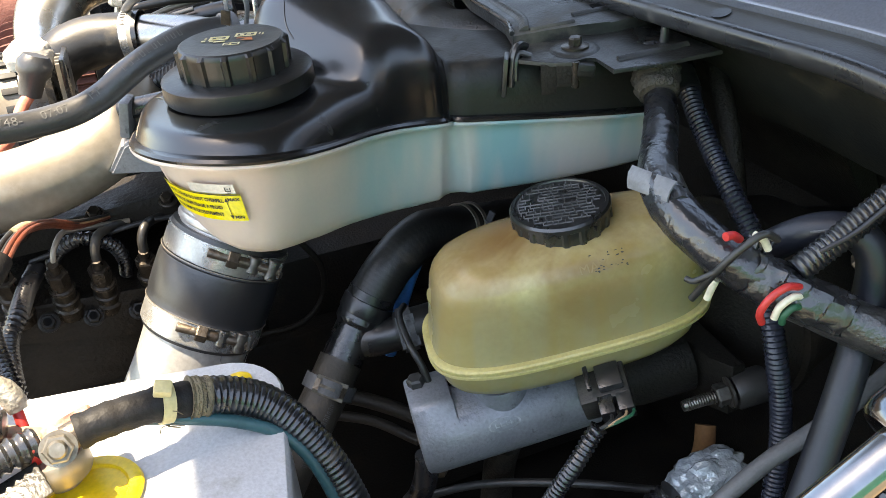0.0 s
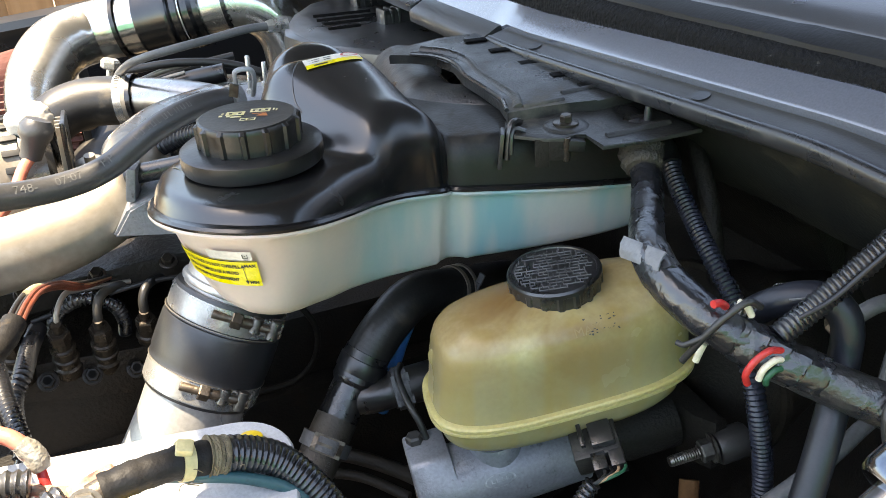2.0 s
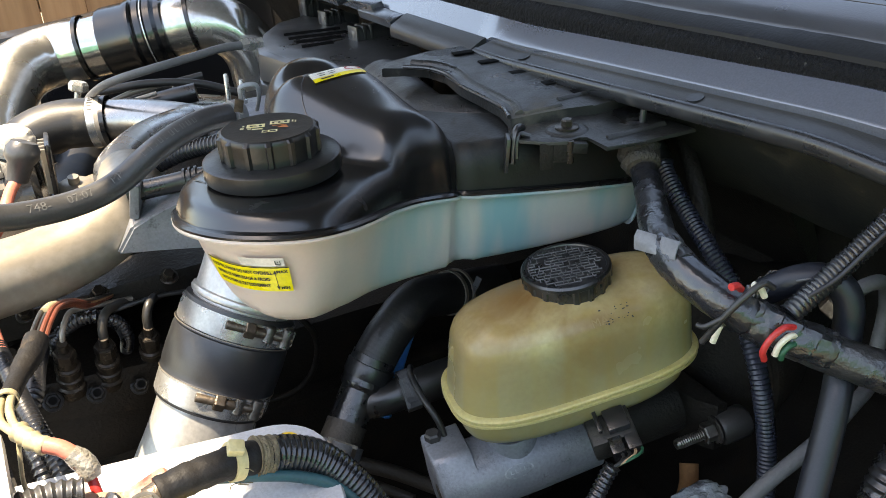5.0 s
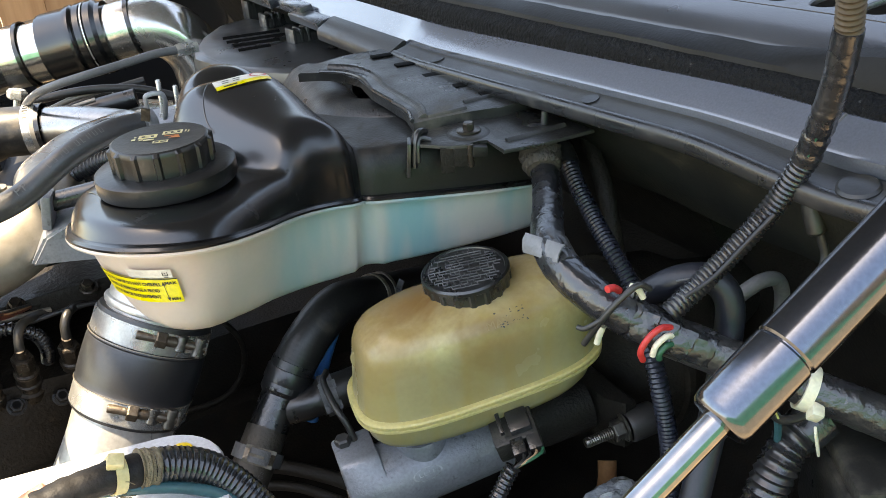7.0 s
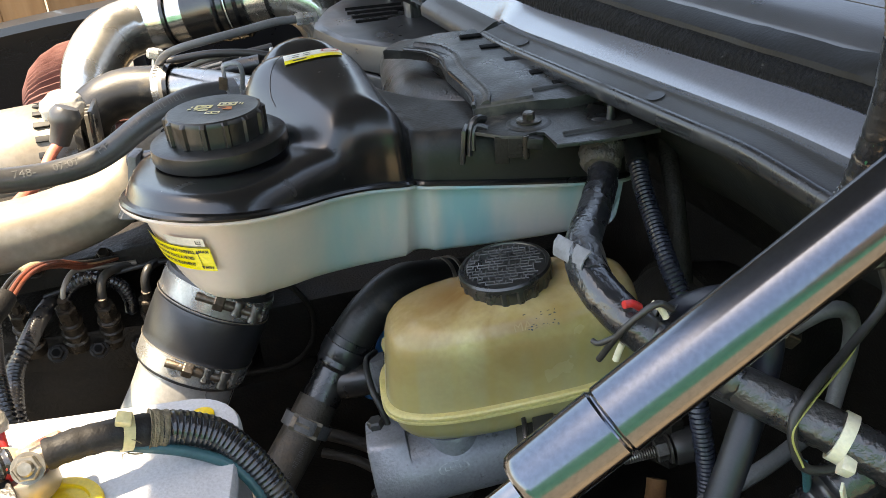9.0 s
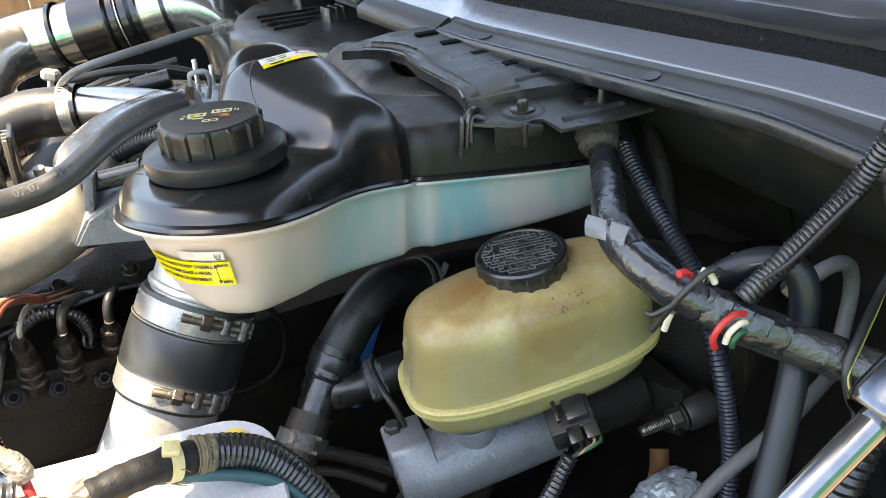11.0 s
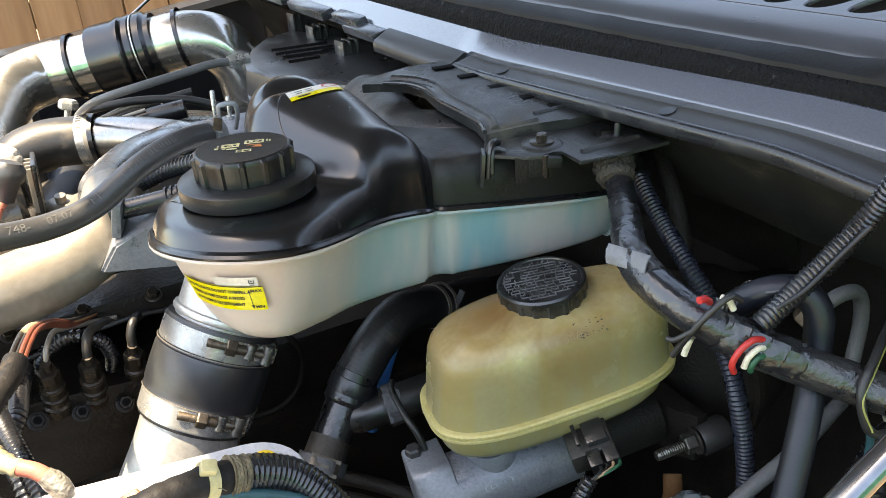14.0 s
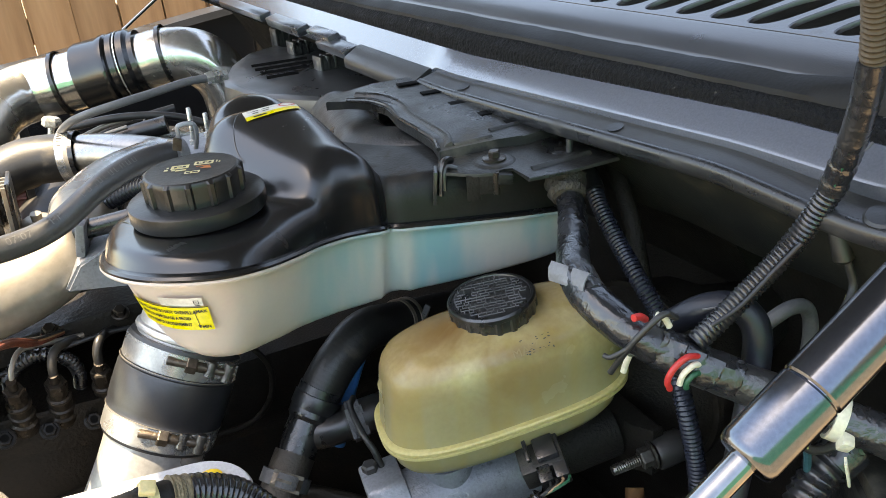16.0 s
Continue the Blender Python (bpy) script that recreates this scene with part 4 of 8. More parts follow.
    # dome sticker
    def on_dome(u, v):
        x, y = 0.160 + 0.93 * u + 0.10 * v, 0.584 + 0.15 * u + 0.80 * v
        hit = tree.ray_cast(V(x, y, 1.4), V(0, 0, -1))[0]
        return V(x, y, (hit.z if hit else 1.28) + 0.0007)
    st = part("sticker", patch(lambda u, v: on_dome(u, v), -0.025, 0.025, 0.0, 0.016, 12, 4), LABEL_WHITE, tank, "white and yellow warning sticker")
    part("band", patch(lambda u, v: on_dome(u, v) + V(0, 0, 0.0003), -0.025, 0.025, -0.008, 0.0, 12, 2), LABEL_YELLOW, st, "yellow warning band")
    bm = bmesh.new()
    for u in (-0.018, -0.008):
        patch(lambda a, b: on_dome(a, b) + V(0, 0, 0.0005), u, u + 0.006, 0.003, 0.0045, 2, 1, bm)
        patch(lambda a, b: on_dome(a, b) + V(0, 0, 0.0005), u, u + 0.007, 0.008, 0.0095, 2, 1, bm)
    patch(lambda a, b: on_dome(a, b) + V(0, 0, 0.0006), -0.018, -0.006, -0.0055, -0.003, 2, 1, bm)
    part("marks", bm, INK, st, "small dark print marks", smooth=False)
    bm = bmesh.new()
    for k in range(12):
        a0, a1 = k * math.pi / 6, (k + 1) * math.pi / 6
        q = [on_dome(0.0155 + r * 1.4 * math.cos(a), 0.008 + r * math.sin(a)) + V(0, 0, 0.0005) for r, a in ((0.0045, a0), (0.0058, a0), (0.0058, a1), (0.0045, a1))]
        bm.faces.new([bm.verts.new(p) for p in q])
    part("warning_ring", bm, RED_INK, st, "red warning ring", smooth=False)

    # mould line down the dome, and the one across the filler shoulder
    for way in (((0.137, 0.596), (0.129, 0.583), (0.1225, 0.569), (0.1195, 0.556), (0.120, 0.545)), ((0.018, 0.545), (0.026, 0.532), (0.030, 0.520))):
        pts = []
        for x, y in way:
            hit = tree.ray_cast(V(x, y, 1.4), V(0, 0, -1))[0]
            pts.append(V(x, y, hit.z if hit else 1.25))
        part("mould_line", tube(pts, 0.0005, 8, 0.003), SHELL_BLACK, tank)

    # neck, flange and screw cap
    cx, cy = 0.0743, 0.5080
    part("neck", lathe([(0.034, -0.012), (0.032, -0.003), (0.0295, 0.0), (0.0295, 0.010)], (cx, cy, 1.241), seg=40), SHELL_BLACK, tank)
    cap = part("cap", lathe([(0.026, -0.0065), (0.0425, -0.006), (0.0452, -0.005), (0.0460, -0.003), (0.0457, 0.0056), (0.0440, 0.0068), (0.0335, 0.0072), (0.0300, 0.0072)], (cx, cy, 1.2495), seg=64), CAP_BLACK, tank, "black ribbed pressure cap with a wide skirt")

    def ribs(r, h, a):
        k = (a * 14 / (2 * math.pi)) % 1.0
        bump_ = 0.0019 * smooth01(0.16, 0.08, min(k, 1 - k)) if 0.0005 < h < 0.0162 else 0.0
        return r + bump_ if r > 0.029 else r
    part("grip", lathe([(0.0318, 0.0), (0.0318, 0.001), (0.0322, 0.014), (0.0322, 0.0158), (0.0314, 0.0177), (0.0300, 0.0184), (0.024, 0.0180), (0.012, 0.0179), (0.0005, 0.0179)], (cx, cy, 1.2560), seg=168, rmod=ribs), CAP_BLACK, cap, "ribbed black grip", sharp=30)

    def on_cap(u, v):
        a = radians(-24)
        return V(cx + u * math.cos(a) - v * math.sin(a), cy + u * math.sin(a) + v * math.cos(a), 1.2743)
    bm = bmesh.new()
    for u0, v0, u1, v1 in ((-0.014, 0.001, -0.002, 0.003), (-0.014, 0.006, -0.002, 0.008), (-0.014, 0.003, -0.012, 0.006), (-0.004, 0.003, -0.002, 0.006), (-0.010, 0.0035, -0.006, 0.0055),
                           (0.001, 0.005, 0.014, 0.0068), (0.001, 0.0105, 0.014, 0.012), (0.0125, 0.0068, 0.014, 0.0105), (0.001, 0.0068, 0.0025, 0.0105), (0.004, 0.0075, 0.0065, 0.0098), (0.008, 0.0075, 0.0105, 0.0098),
                           (-0.010, -0.0035, -0.003, -0.001), (-0.013, -0.002, -0.0105, 0.0002), (-0.018, -0.001, -0.0155, 0.002), (-0.017, 0.004, -0.0155, 0.006),
                           (-0.003, -0.0105, 0.007, -0.0095), (-0.003, -0.007, 0.007, -0.006), (-0.003, -0.0095, -0.002, -0.007), (0.006, -0.0095, 0.007, -0.007), (0.001, -0.0095, 0.002, -0.007), (0.0155, 0.007, 0.0165, 0.011), (0.0175, 0.006, 0.0185, 0.010)):
        patch(on_cap, u0, u1, v0, v1, 1, 1, bm)
    part("symbols", bm, YELLOW_INK, cap, "worn yellow warning symbols", smooth=False)
    bm = bmesh.new()
    bm.faces.new([bm.verts.new(on_cap(*q)) for q in ((0.006, -0.002), (0.014, -0.0035), (0.012, 0.003))])
    patch(on_cap, 0.003, 0.011, 0.0015, 0.0028, 1, 1, bm)
    part("warning_triangle", bm, ORANGE_INK, cap, "orange warning triangle", smooth=False)
    return tank


build_coolant_tank()


# ---------------------------------------------------------------- brake fluid reservoir and master cylinder
def build_brake_reservoir():
    cx, cy, cz, phi, slope = 0.2316, 0.3879, 1.0927, -0.2268, 0.0937
    res = thing("brake_reservoir", "aged amber translucent brake fluid reservoir", "fluid reservoir", (cx, cy, 1.06))

    def ring(a, b, dz, n=3.2, seg=96, lean=1.0):
        out = []
        for k in range(seg):
            th = 2 * math.pi * k / seg
            c, s = math.cos(th), math.sin(th)
            u = a * math.copysign(abs(c) ** (2 / n), c)
            v = b * math.copysign(abs(s) ** (2 / n), s)
            x, y = u * math.cos(phi) - v * math.sin(phi), u * math.sin(phi) + v * math.cos(phi)
            out.append(V(cx + x, cy + y, cz + dz + slope * x * lean))
        return out
    bm = bmesh.new()
    A, B = 0.0895, 0.0437
    rings = [ring(A, B, 0.002), ring(A - 0.001, B - 0.001, 0.012), ring(A - 0.0025, B - 0.002, 0.03), ring(A - 0.004, B - 0.003, 0.044, 3.1), ring(A - 0.006, B - 0.0045, 0.051, 3.0),
             ring(A - 0.0095, B - 0.0075, 0.0565, 2.9), ring(A - 0.015, B - 0.012, 0.0605, 2.8), ring(A - 0.023, B - 0.018, 0.0630, 2.6), ring(A - 0.040, B - 0.024, 0.0650, 2.4), ring(A - 0.060, B - 0.032, 0.0665, 2.2), ring(0.004, 0.002, 0.0672, 2)]
    rings_to_bm(bm, rings)
    part("upper_body", bm, RESERVOIR, res, "stained amber upper body", sharp=70)
    bm = bmesh.new()
    A2, B2 = 0.0934, 0.0477
    rings_to_bm(bm, [ring(A - 0.002, B - 0.002, 0.004), ring(A2 - 0.001, B2 - 0.001, 0.0036), ring(A2, B2, 0.0025), ring(A2, B2, 0.0008), ring(A2 - 0.0015, B2 - 0.0015, 0.0),
                     ring(A2 - 0.0002, B2 - 0.0002, -0.0008), ring(A2 - 0.0002, B2 - 0.0002, -0.0026), ring(A2 - 0.0012, B2 - 0.0012, -0.0034), ring(A - 0.004, B - 0.004, -0.004)])
    part("weld_rim", bm, RESERVOIR_RIM, res, "pale double weld rim", sharp=40)
    bm = bmesh.new()
    rings_to_bm(bm, [ring(A - 0.003, B - 0.003, -0.002), ring(A - 0.0035, B - 0.0035, -0.012), ring(A - 0.005, B - 0.005, -0.020, 3.1), ring(A - 0.009, B - 0.009, -0.0270, 2.9), ring(A - 0.018, B - 0.015, -0.0305, 2.7), ring(A - 0.035, B - 0.022, -0.0310, 2.5), ring(A - 0.055, B - 0.03, -0.0320, 2.4)])
    part("lower_body", bm, RESERVOIR, res, sharp=70)
    part("boss", lathe([(0.0075, 0.0), (0.0075, 0.002), (0.006, 0.0032), (0.0005, 0.0034)], (0.1515, 0.4075, 1.120), (-0.9, -0.35, 0.1), 24), RESERVOIR, res)
    # cap
    ax = V(-0.1177, 0.0227, 1).normalized()
    top = V(0.2324, 0.3946, 1.1698)
    base = top - ax * 0.0170
    part("collar", lathe([(0.030, -0.006), (0.0275, 0.0), (0.0265, 0.006)], base, ax, 40), RESERVOIR, res)

    def ribs(r, h, a):
        k = (a * 18 / (2 * math.pi)) % 1.0
        return r + (0.0011 * smooth01(0.22, 0.12, min(k, 1 - k)) if r > 0.0285 and h < 0.0125 else 0.0)
    cap = part("cap", lathe([(0.0275, 0.0), (0.0296, 0.0004), (0.0300, 0.0015), (0.0302, 0.012), (0.0312, 0.0128), (0.0312, 0.0155), (0.0300, 0.0170), (0.0280, 0.0170), (0.0276, 0.0160), (0.0005, 0.0160)], base, ax, 144, rmod=ribs), BLACK_PLASTIC, res, "black ribbed screw cap with moulded lettering", sharp=30)
    e1 = (V(math.cos(-0.45), math.sin(-0.45), 0) - ax * ax.dot(V(math.cos(-0.45), math.sin(-0.45), 0))).normalized()
    e2 = ax.cross(e1)
    rng = random.Random(5)
    bm = bmesh.new()
    v = -0.023
    while v < 0.024:
        half = math.sqrt(max(0.0, 0.0258 ** 2 - v * v))
        u = -half

        def bar(a0, a1, b0, b1):
            q = [base + ax * 0.0160 + e1 * a + e2 * b for a, b in ((a0, b0), (a1, b0), (a1, b1), (a0, b1))]
            rings_to_bm(bm, [q, [p + ax * 0.0006 for p in q]])
        while u < half - 0.002:
            w = min(rng.choice((0.0028, 0.004, 0.0055, 0.0075)), half - u)
            if rng.random() < 0.85:
                bar(u, u + w, v, v + 0.00050)
            bar(u, u + 0.00065, v, v + 0.0036)
            u += w + 0.0003
        v += 0.0036
    part("lettering_relief", bm, CAP_WORN, cap, "unreadable raised lettering bars", smooth=False)
    # raised level mark on the near shoulder
    o = V(0.2262, 0.3455, 1.1515)
    r1 = V(math.cos(phi), math.sin(phi), slope).normalized()
    r2 = (V(0, 0.75, 0.62) - r1 * r1.dot(V(0, 0.75, 0.62))).normalized()
    r3 = r1.cross(r2)
    bm = text_bm("MAX", 0.0085, lambda u, v: o + r1 * u + r2 * v + r3 * 0.0006)
    part("level_mark", bm, RESERVOIR, res, "embossed fill mark", smooth=False)
    bm = bmesh.new()
    rng = random.Random(23)
    for k in range(26):
        u, v = rng.uniform(-0.002, 0.019), rng.choice((-0.0030, -0.0010, 0.0045, 0.0068)) + rng.gauss(0, 0.0007)
        w, tall = rng.uniform(0.0005, 0.0022), rng.uniform(0.0003, 0.0010)
        bm.faces.new([bm.verts.new(o + r1 * (u + p * w) + r2 * (v + q * tall) + r3 * 0.0008) for p, q in ((0, 0.2), (0.5, 0), (1, 0.3), (0.8, 1), (0.2, 0.9))])
    part("grime_marks", bm, INK, res, "dark grime caught in the fill mark", smooth=False)
    return res


build_brake_reservoir()


def build_master_cylinder():
    mc = thing("master_cylinder", "grey cast alloy brake master cylinder under the reservoir", "master cylinder", (0.22, 0.40, 1.03))
    a, b = V(0.131, 0.416, 1.003), V(0.318, 0.375, 1.0275)
    ax = (b - a).normalized()
    side = ax.cross(V(0, 0, 1)).normalized()
    top = side.cross(ax)
    R = 0.0275

    def section(u, high, far, near, r=R, seg=72):
        """Round barrel section, drawn up to a flat-topped block where `high` is above the radius."""
        out = []
        for k in range(seg):
            th = 2 * math.pi * k / seg
            c, q = math.cos(th), math.sin(th)
            d = r
            if high > r:
                # tangent plane from the near top corner down to the barrel, flat top, upright far wall
                reach = math.hypot(near, high)
                beta = math.atan2(high, near) - math.acos(r / reach)
                along = math.cos(th - beta)
                cuts = [r / along if along > 0.05 else 9.0, high / q if q > 0.05 else 9.0, far / -c if c < -0.05 else 9.0]
                if beta < th < math.pi:
                    d = max(r, min(cuts))
            out.append(a + ax * u + side * (c * d) + top * (q * d))
        return out
    bm = bmesh.new()
    rings_to_bm(bm, [section(-0.0005, 0.0310, 0.0225, 0.006, R - 0.003), section(0.0, 0.0325, 0.0240, 0.0075, R - 0.0012), section(0.0015, 0.0335, 0.025, 0.0085), section(0.0284, 0.0335, 0.025, 0.0085), section(0.0290, 0.0330, 0.0247, 0.0083),
                     section(0.0296, 0.0, 0, 0), section(0.045, 0.0, 0, 0), section(0.075, 0.0, 0, 0), section(0.105, 0.0, 0, 0, R - 0.0005), section(0.125, 0.0, 0, 0, R - 0.001), section(0.1265, 0.0, 0, 0, R - 0.004)])
    part("casting", bm, CAST, mc, "rough pitted grey casting with a flat-topped port block", sharp=50)
    # dark colour covers both oil and the shade under reservoir and cowl
    part("rear_barrel", lathe([(0.0232, 0.1255), (0.0225, 0.15), (0.024, 0.158), (0.024, 0.196)], a, ax, 48), GREASE, mc, "rear barrel coloured dark for oil and shade")
    part("end_hole", lathe([(0.0060, -0.0012), (0.0060, -0.0004), (0.0034, -0.0005), (0.0030, 0.001), (0.0004, 0.001)], a + side * 0.010 + top * 0.006, ax, 20), RUSTY, mc, "bright drilled end plug")
    nut_at = a + ax * 0.010 - side * 0.006 - top * 0.030
    part("line_nut", lathe([(0.0040, -0.016), (0.0072, -0.015), (0.0072, -0.003), (0.0085, -0.002), (0.0085, 0.004)], nut_at, top + ax * 0.3, 6), RUSTY, mc, "brake line nut", sharp=20)
    part("port_nut", lathe([(0.0065, 0.0), (0.0065, 0.005), (0.005, 0.0065), (0.003, 0.0065)], a + ax * 0.0085 - side * 0.016 + top * 0.0330, top, 6), DARK_CAST, mc, "dark line nut on the block", sharp=20)
    for u in (0.062, 0.128):
        boss = part("feed_boss", lathe([(0.0205, 0.0), (0.0200, 0.0185), (0.0190, 0.0205), (0.0172, 0.0205), (0.0165, 0.019), (0.0160, 0.010)], a + ax * u + V(0, 0, 0.012), top, 40), CAST, mc)
        # black disc paints the dark bottom of the bore
        part("grommet_seat", lathe([(0.0162, 0.011), (0.0004, 0.011)], a + ax * u + V(0, 0, 0.012), top, 24), HOLE_BLACK, boss)
    part("flange", slab([(0.322, 0.350), (0.330, 0.334), (0.340, 0.334), (0.342, 0.40), (0.338, 0.446), (0.328, 0.446), (0.320, 0.41)], 1.002, 1.044, 0.003), GREASE, mc, "greasy mounting flange")
    part("flange_ear", lathe([(0.0115, -0.020), (0.0128, -0.018), (0.0128, 0.002), (0.0115, 0.004), (0.0005, 0.004)], (0.334, 0.3315, 1.0235), -ax, 32), DARK_CAST, mc, "worn round flange ear")
    st = part("mount_stud", lathe([(0.0043, 0.0)] + [(0.0043 - 0.0005 * (k % 2), 0.003 + 0.0009 * k) for k in range(34)] + [(0.0036, 0.0345), (0.0005, 0.0345)], (0.3285, 0.3325, 1.0240), -ax, 18), DARK_STEEL, mc, "threaded steel stud")
    part("washer", lathe([(0.0045, 0.0005), (0.0110, 0.0005), (0.0110, 0.0022), (0.0045, 0.0022)], (0.3285, 0.3325, 1.0240), -ax, 28), DARK_STEEL, st)
    part("mount_nut", lathe([(0.0072, 0.0024), (0.0082, 0.0030), (0.0082, 0.0100), (0.0070, 0.0112), (0.0045, 0.0112)], (0.3285, 0.3325, 1.0240), -ax, 6), DARK_STEEL, st, "plated hex nut", sharp=20)
    # plain oval foundry mark, cast proud of the barrel
    n_ = (side * 0.80 + top * -0.05 + V(-0.12, 0, 0.45)).normalized()
    n_ = (n_ - ax * ax.dot(n_)).normalized()
    e2 = n_.cross(ax)
    bm = bmesh.new()

    def on_barrel(u, v):
        q = v / R
        return a + ax * (0.058 + u) + (n_ * math.cos(q) + e2 * math.sin(q)) * (R + 0.00035)
    for k in range(40):
        a0, a1 = 2 * math.pi * k / 40, 2 * math.pi * (k + 1) / 40
        q = [on_barrel(r * 2.3 * math.cos(t), r * math.sin(t)) for r, t in ((0.0044, a0), (0.0050, a0), (0.0050, a1), (0.0044, a1))]
        bm.faces.new([bm.verts.new(p) for p in q])
    for u0, u1 in ((-0.0065, -0.0035), (-0.0028, 0.0005), (0.0012, 0.0034), (0.0042, 0.0068)):
        patch(lambda u, v: on_barrel(u, v), u0, u1, -0.0012, -0.0006, 2, 1, bm)
        patch(lambda u, v: on_barrel(u, v), u0, u0 + 0.0007, -0.0012, 0.0018, 1, 2, bm)
    part("foundry_mark", bm, CAST_WORN, mc, "faint raised oval foundry mark", smooth=False)

    plug = thing("level_sensor_plug", "dusty black sensor connector plugged into the reservoir base", "connector", (0.235, 0.335, 1.06))
    tilt = (16, -16, -24)
    part("housing", box((0.032, 0.034, 0.021), (0.2345, 0.346, 1.0600), tilt, 0.0025), DUSTY_BLACK, plug)
    part("latch", box((0.015, 0.017, 0.006), (0.2330, 0.338, 1.0730), tilt, 0.001), BLACK_PLASTIC, plug)
    for dx in (-0.011, 0.011):
        part("guide_rib", box((0.003, 0.030, 0.004), (0.2335 + dx, 0.344 - dx * 0.4, 1.0715 - dx * 0.3), tilt, 0.0008), BLACK_PLASTIC, plug)
    for k in range(2):
        part("socket", box((0.0095, 0.013, 0.012), (0.2255 + 0.0105 * k, 0.3265 - 0.0040 * k, 1.0590 + 0.0025 * k), tilt, 0.0012), BLACK_PLASTIC, plug)
    for k, m in enumerate((BLACK_WIRE, BLACK_WIRE, TAN_WIRE, GREEN_WIRE)):
        part("lead", tube([(0.2240 + 0.0045 * k, 0.3225 - 0.0018 * k, 1.0595 + 0.0012 * k), (0.2225 + 0.0035 * k, 0.3165 - 0.0018 * k, 1.0610 + 0.0010 * k), (0.2170 + 0.0020 * k, 0.3140 - 0.0010 * k, 1.0605 + 0.0006 * k), (0.2100 + 0.0012 * k, 0.3150, 1.0575)], 0.0011, 8), m, plug)
    part("sleeve", corrugated([(0.2115, 0.315, 1.0595), (0.2070, 0.315, 1.0540), (0.2030, 0.315, 1.0480), (0.1950, 0.315, 1.0360), (0.186, 0.319, 1.017), (0.176, 0.328, 0.985)], 0.0058, 0.0036, 0.0011, 18), CONDUIT, plug, "sun-greyed corrugated sleeve")

    for pts, r in (([(0.118, 0.641, 0.875), (0.146, 0.621, 0.870), (0.175, 0.591, 0.865), (0.204, 0.550, 0.860)], 0.0075), ([(0.115, 0.616, 0.868), (0.145, 0.593, 0.865), (0.174, 0.554, 0.860)], 0.0050)):
        single("frame_line", tube(pts, r, 14, 0.006), BROWN_HOSE, "dusty brown steel line low in the engine bay", "pipe", group="lines low in the bay")
    booster = thing("brake_booster", "black pressed steel brake booster on the firewall", "brake booster", (0.42, 0.39, 1.03))
    o, ax = (0.352, 0.420, 1.020), (1, 0, 0.05)
    part("front_shell", lathe([(0.02, 0.0), (0.035, 0.002), (0.055, 0.010), (0.070, 0.024), (0.080, 0.048)], o, ax, 64), GREASE, booster)
    part("crimp_band", lathe([(0.080, 0.0485), (0.084, 0.050), (0.084, 0.056), (0.080, 0.0575)], o, ax, 64), GREASE, booster)
    part("rear_shell", lathe([(0.080, 0.058), (0.07, 0.10), (0.05, 0.13), (0.03, 0.2)], o, ax, 64), GREASE, booster)


build_master_cylinder()


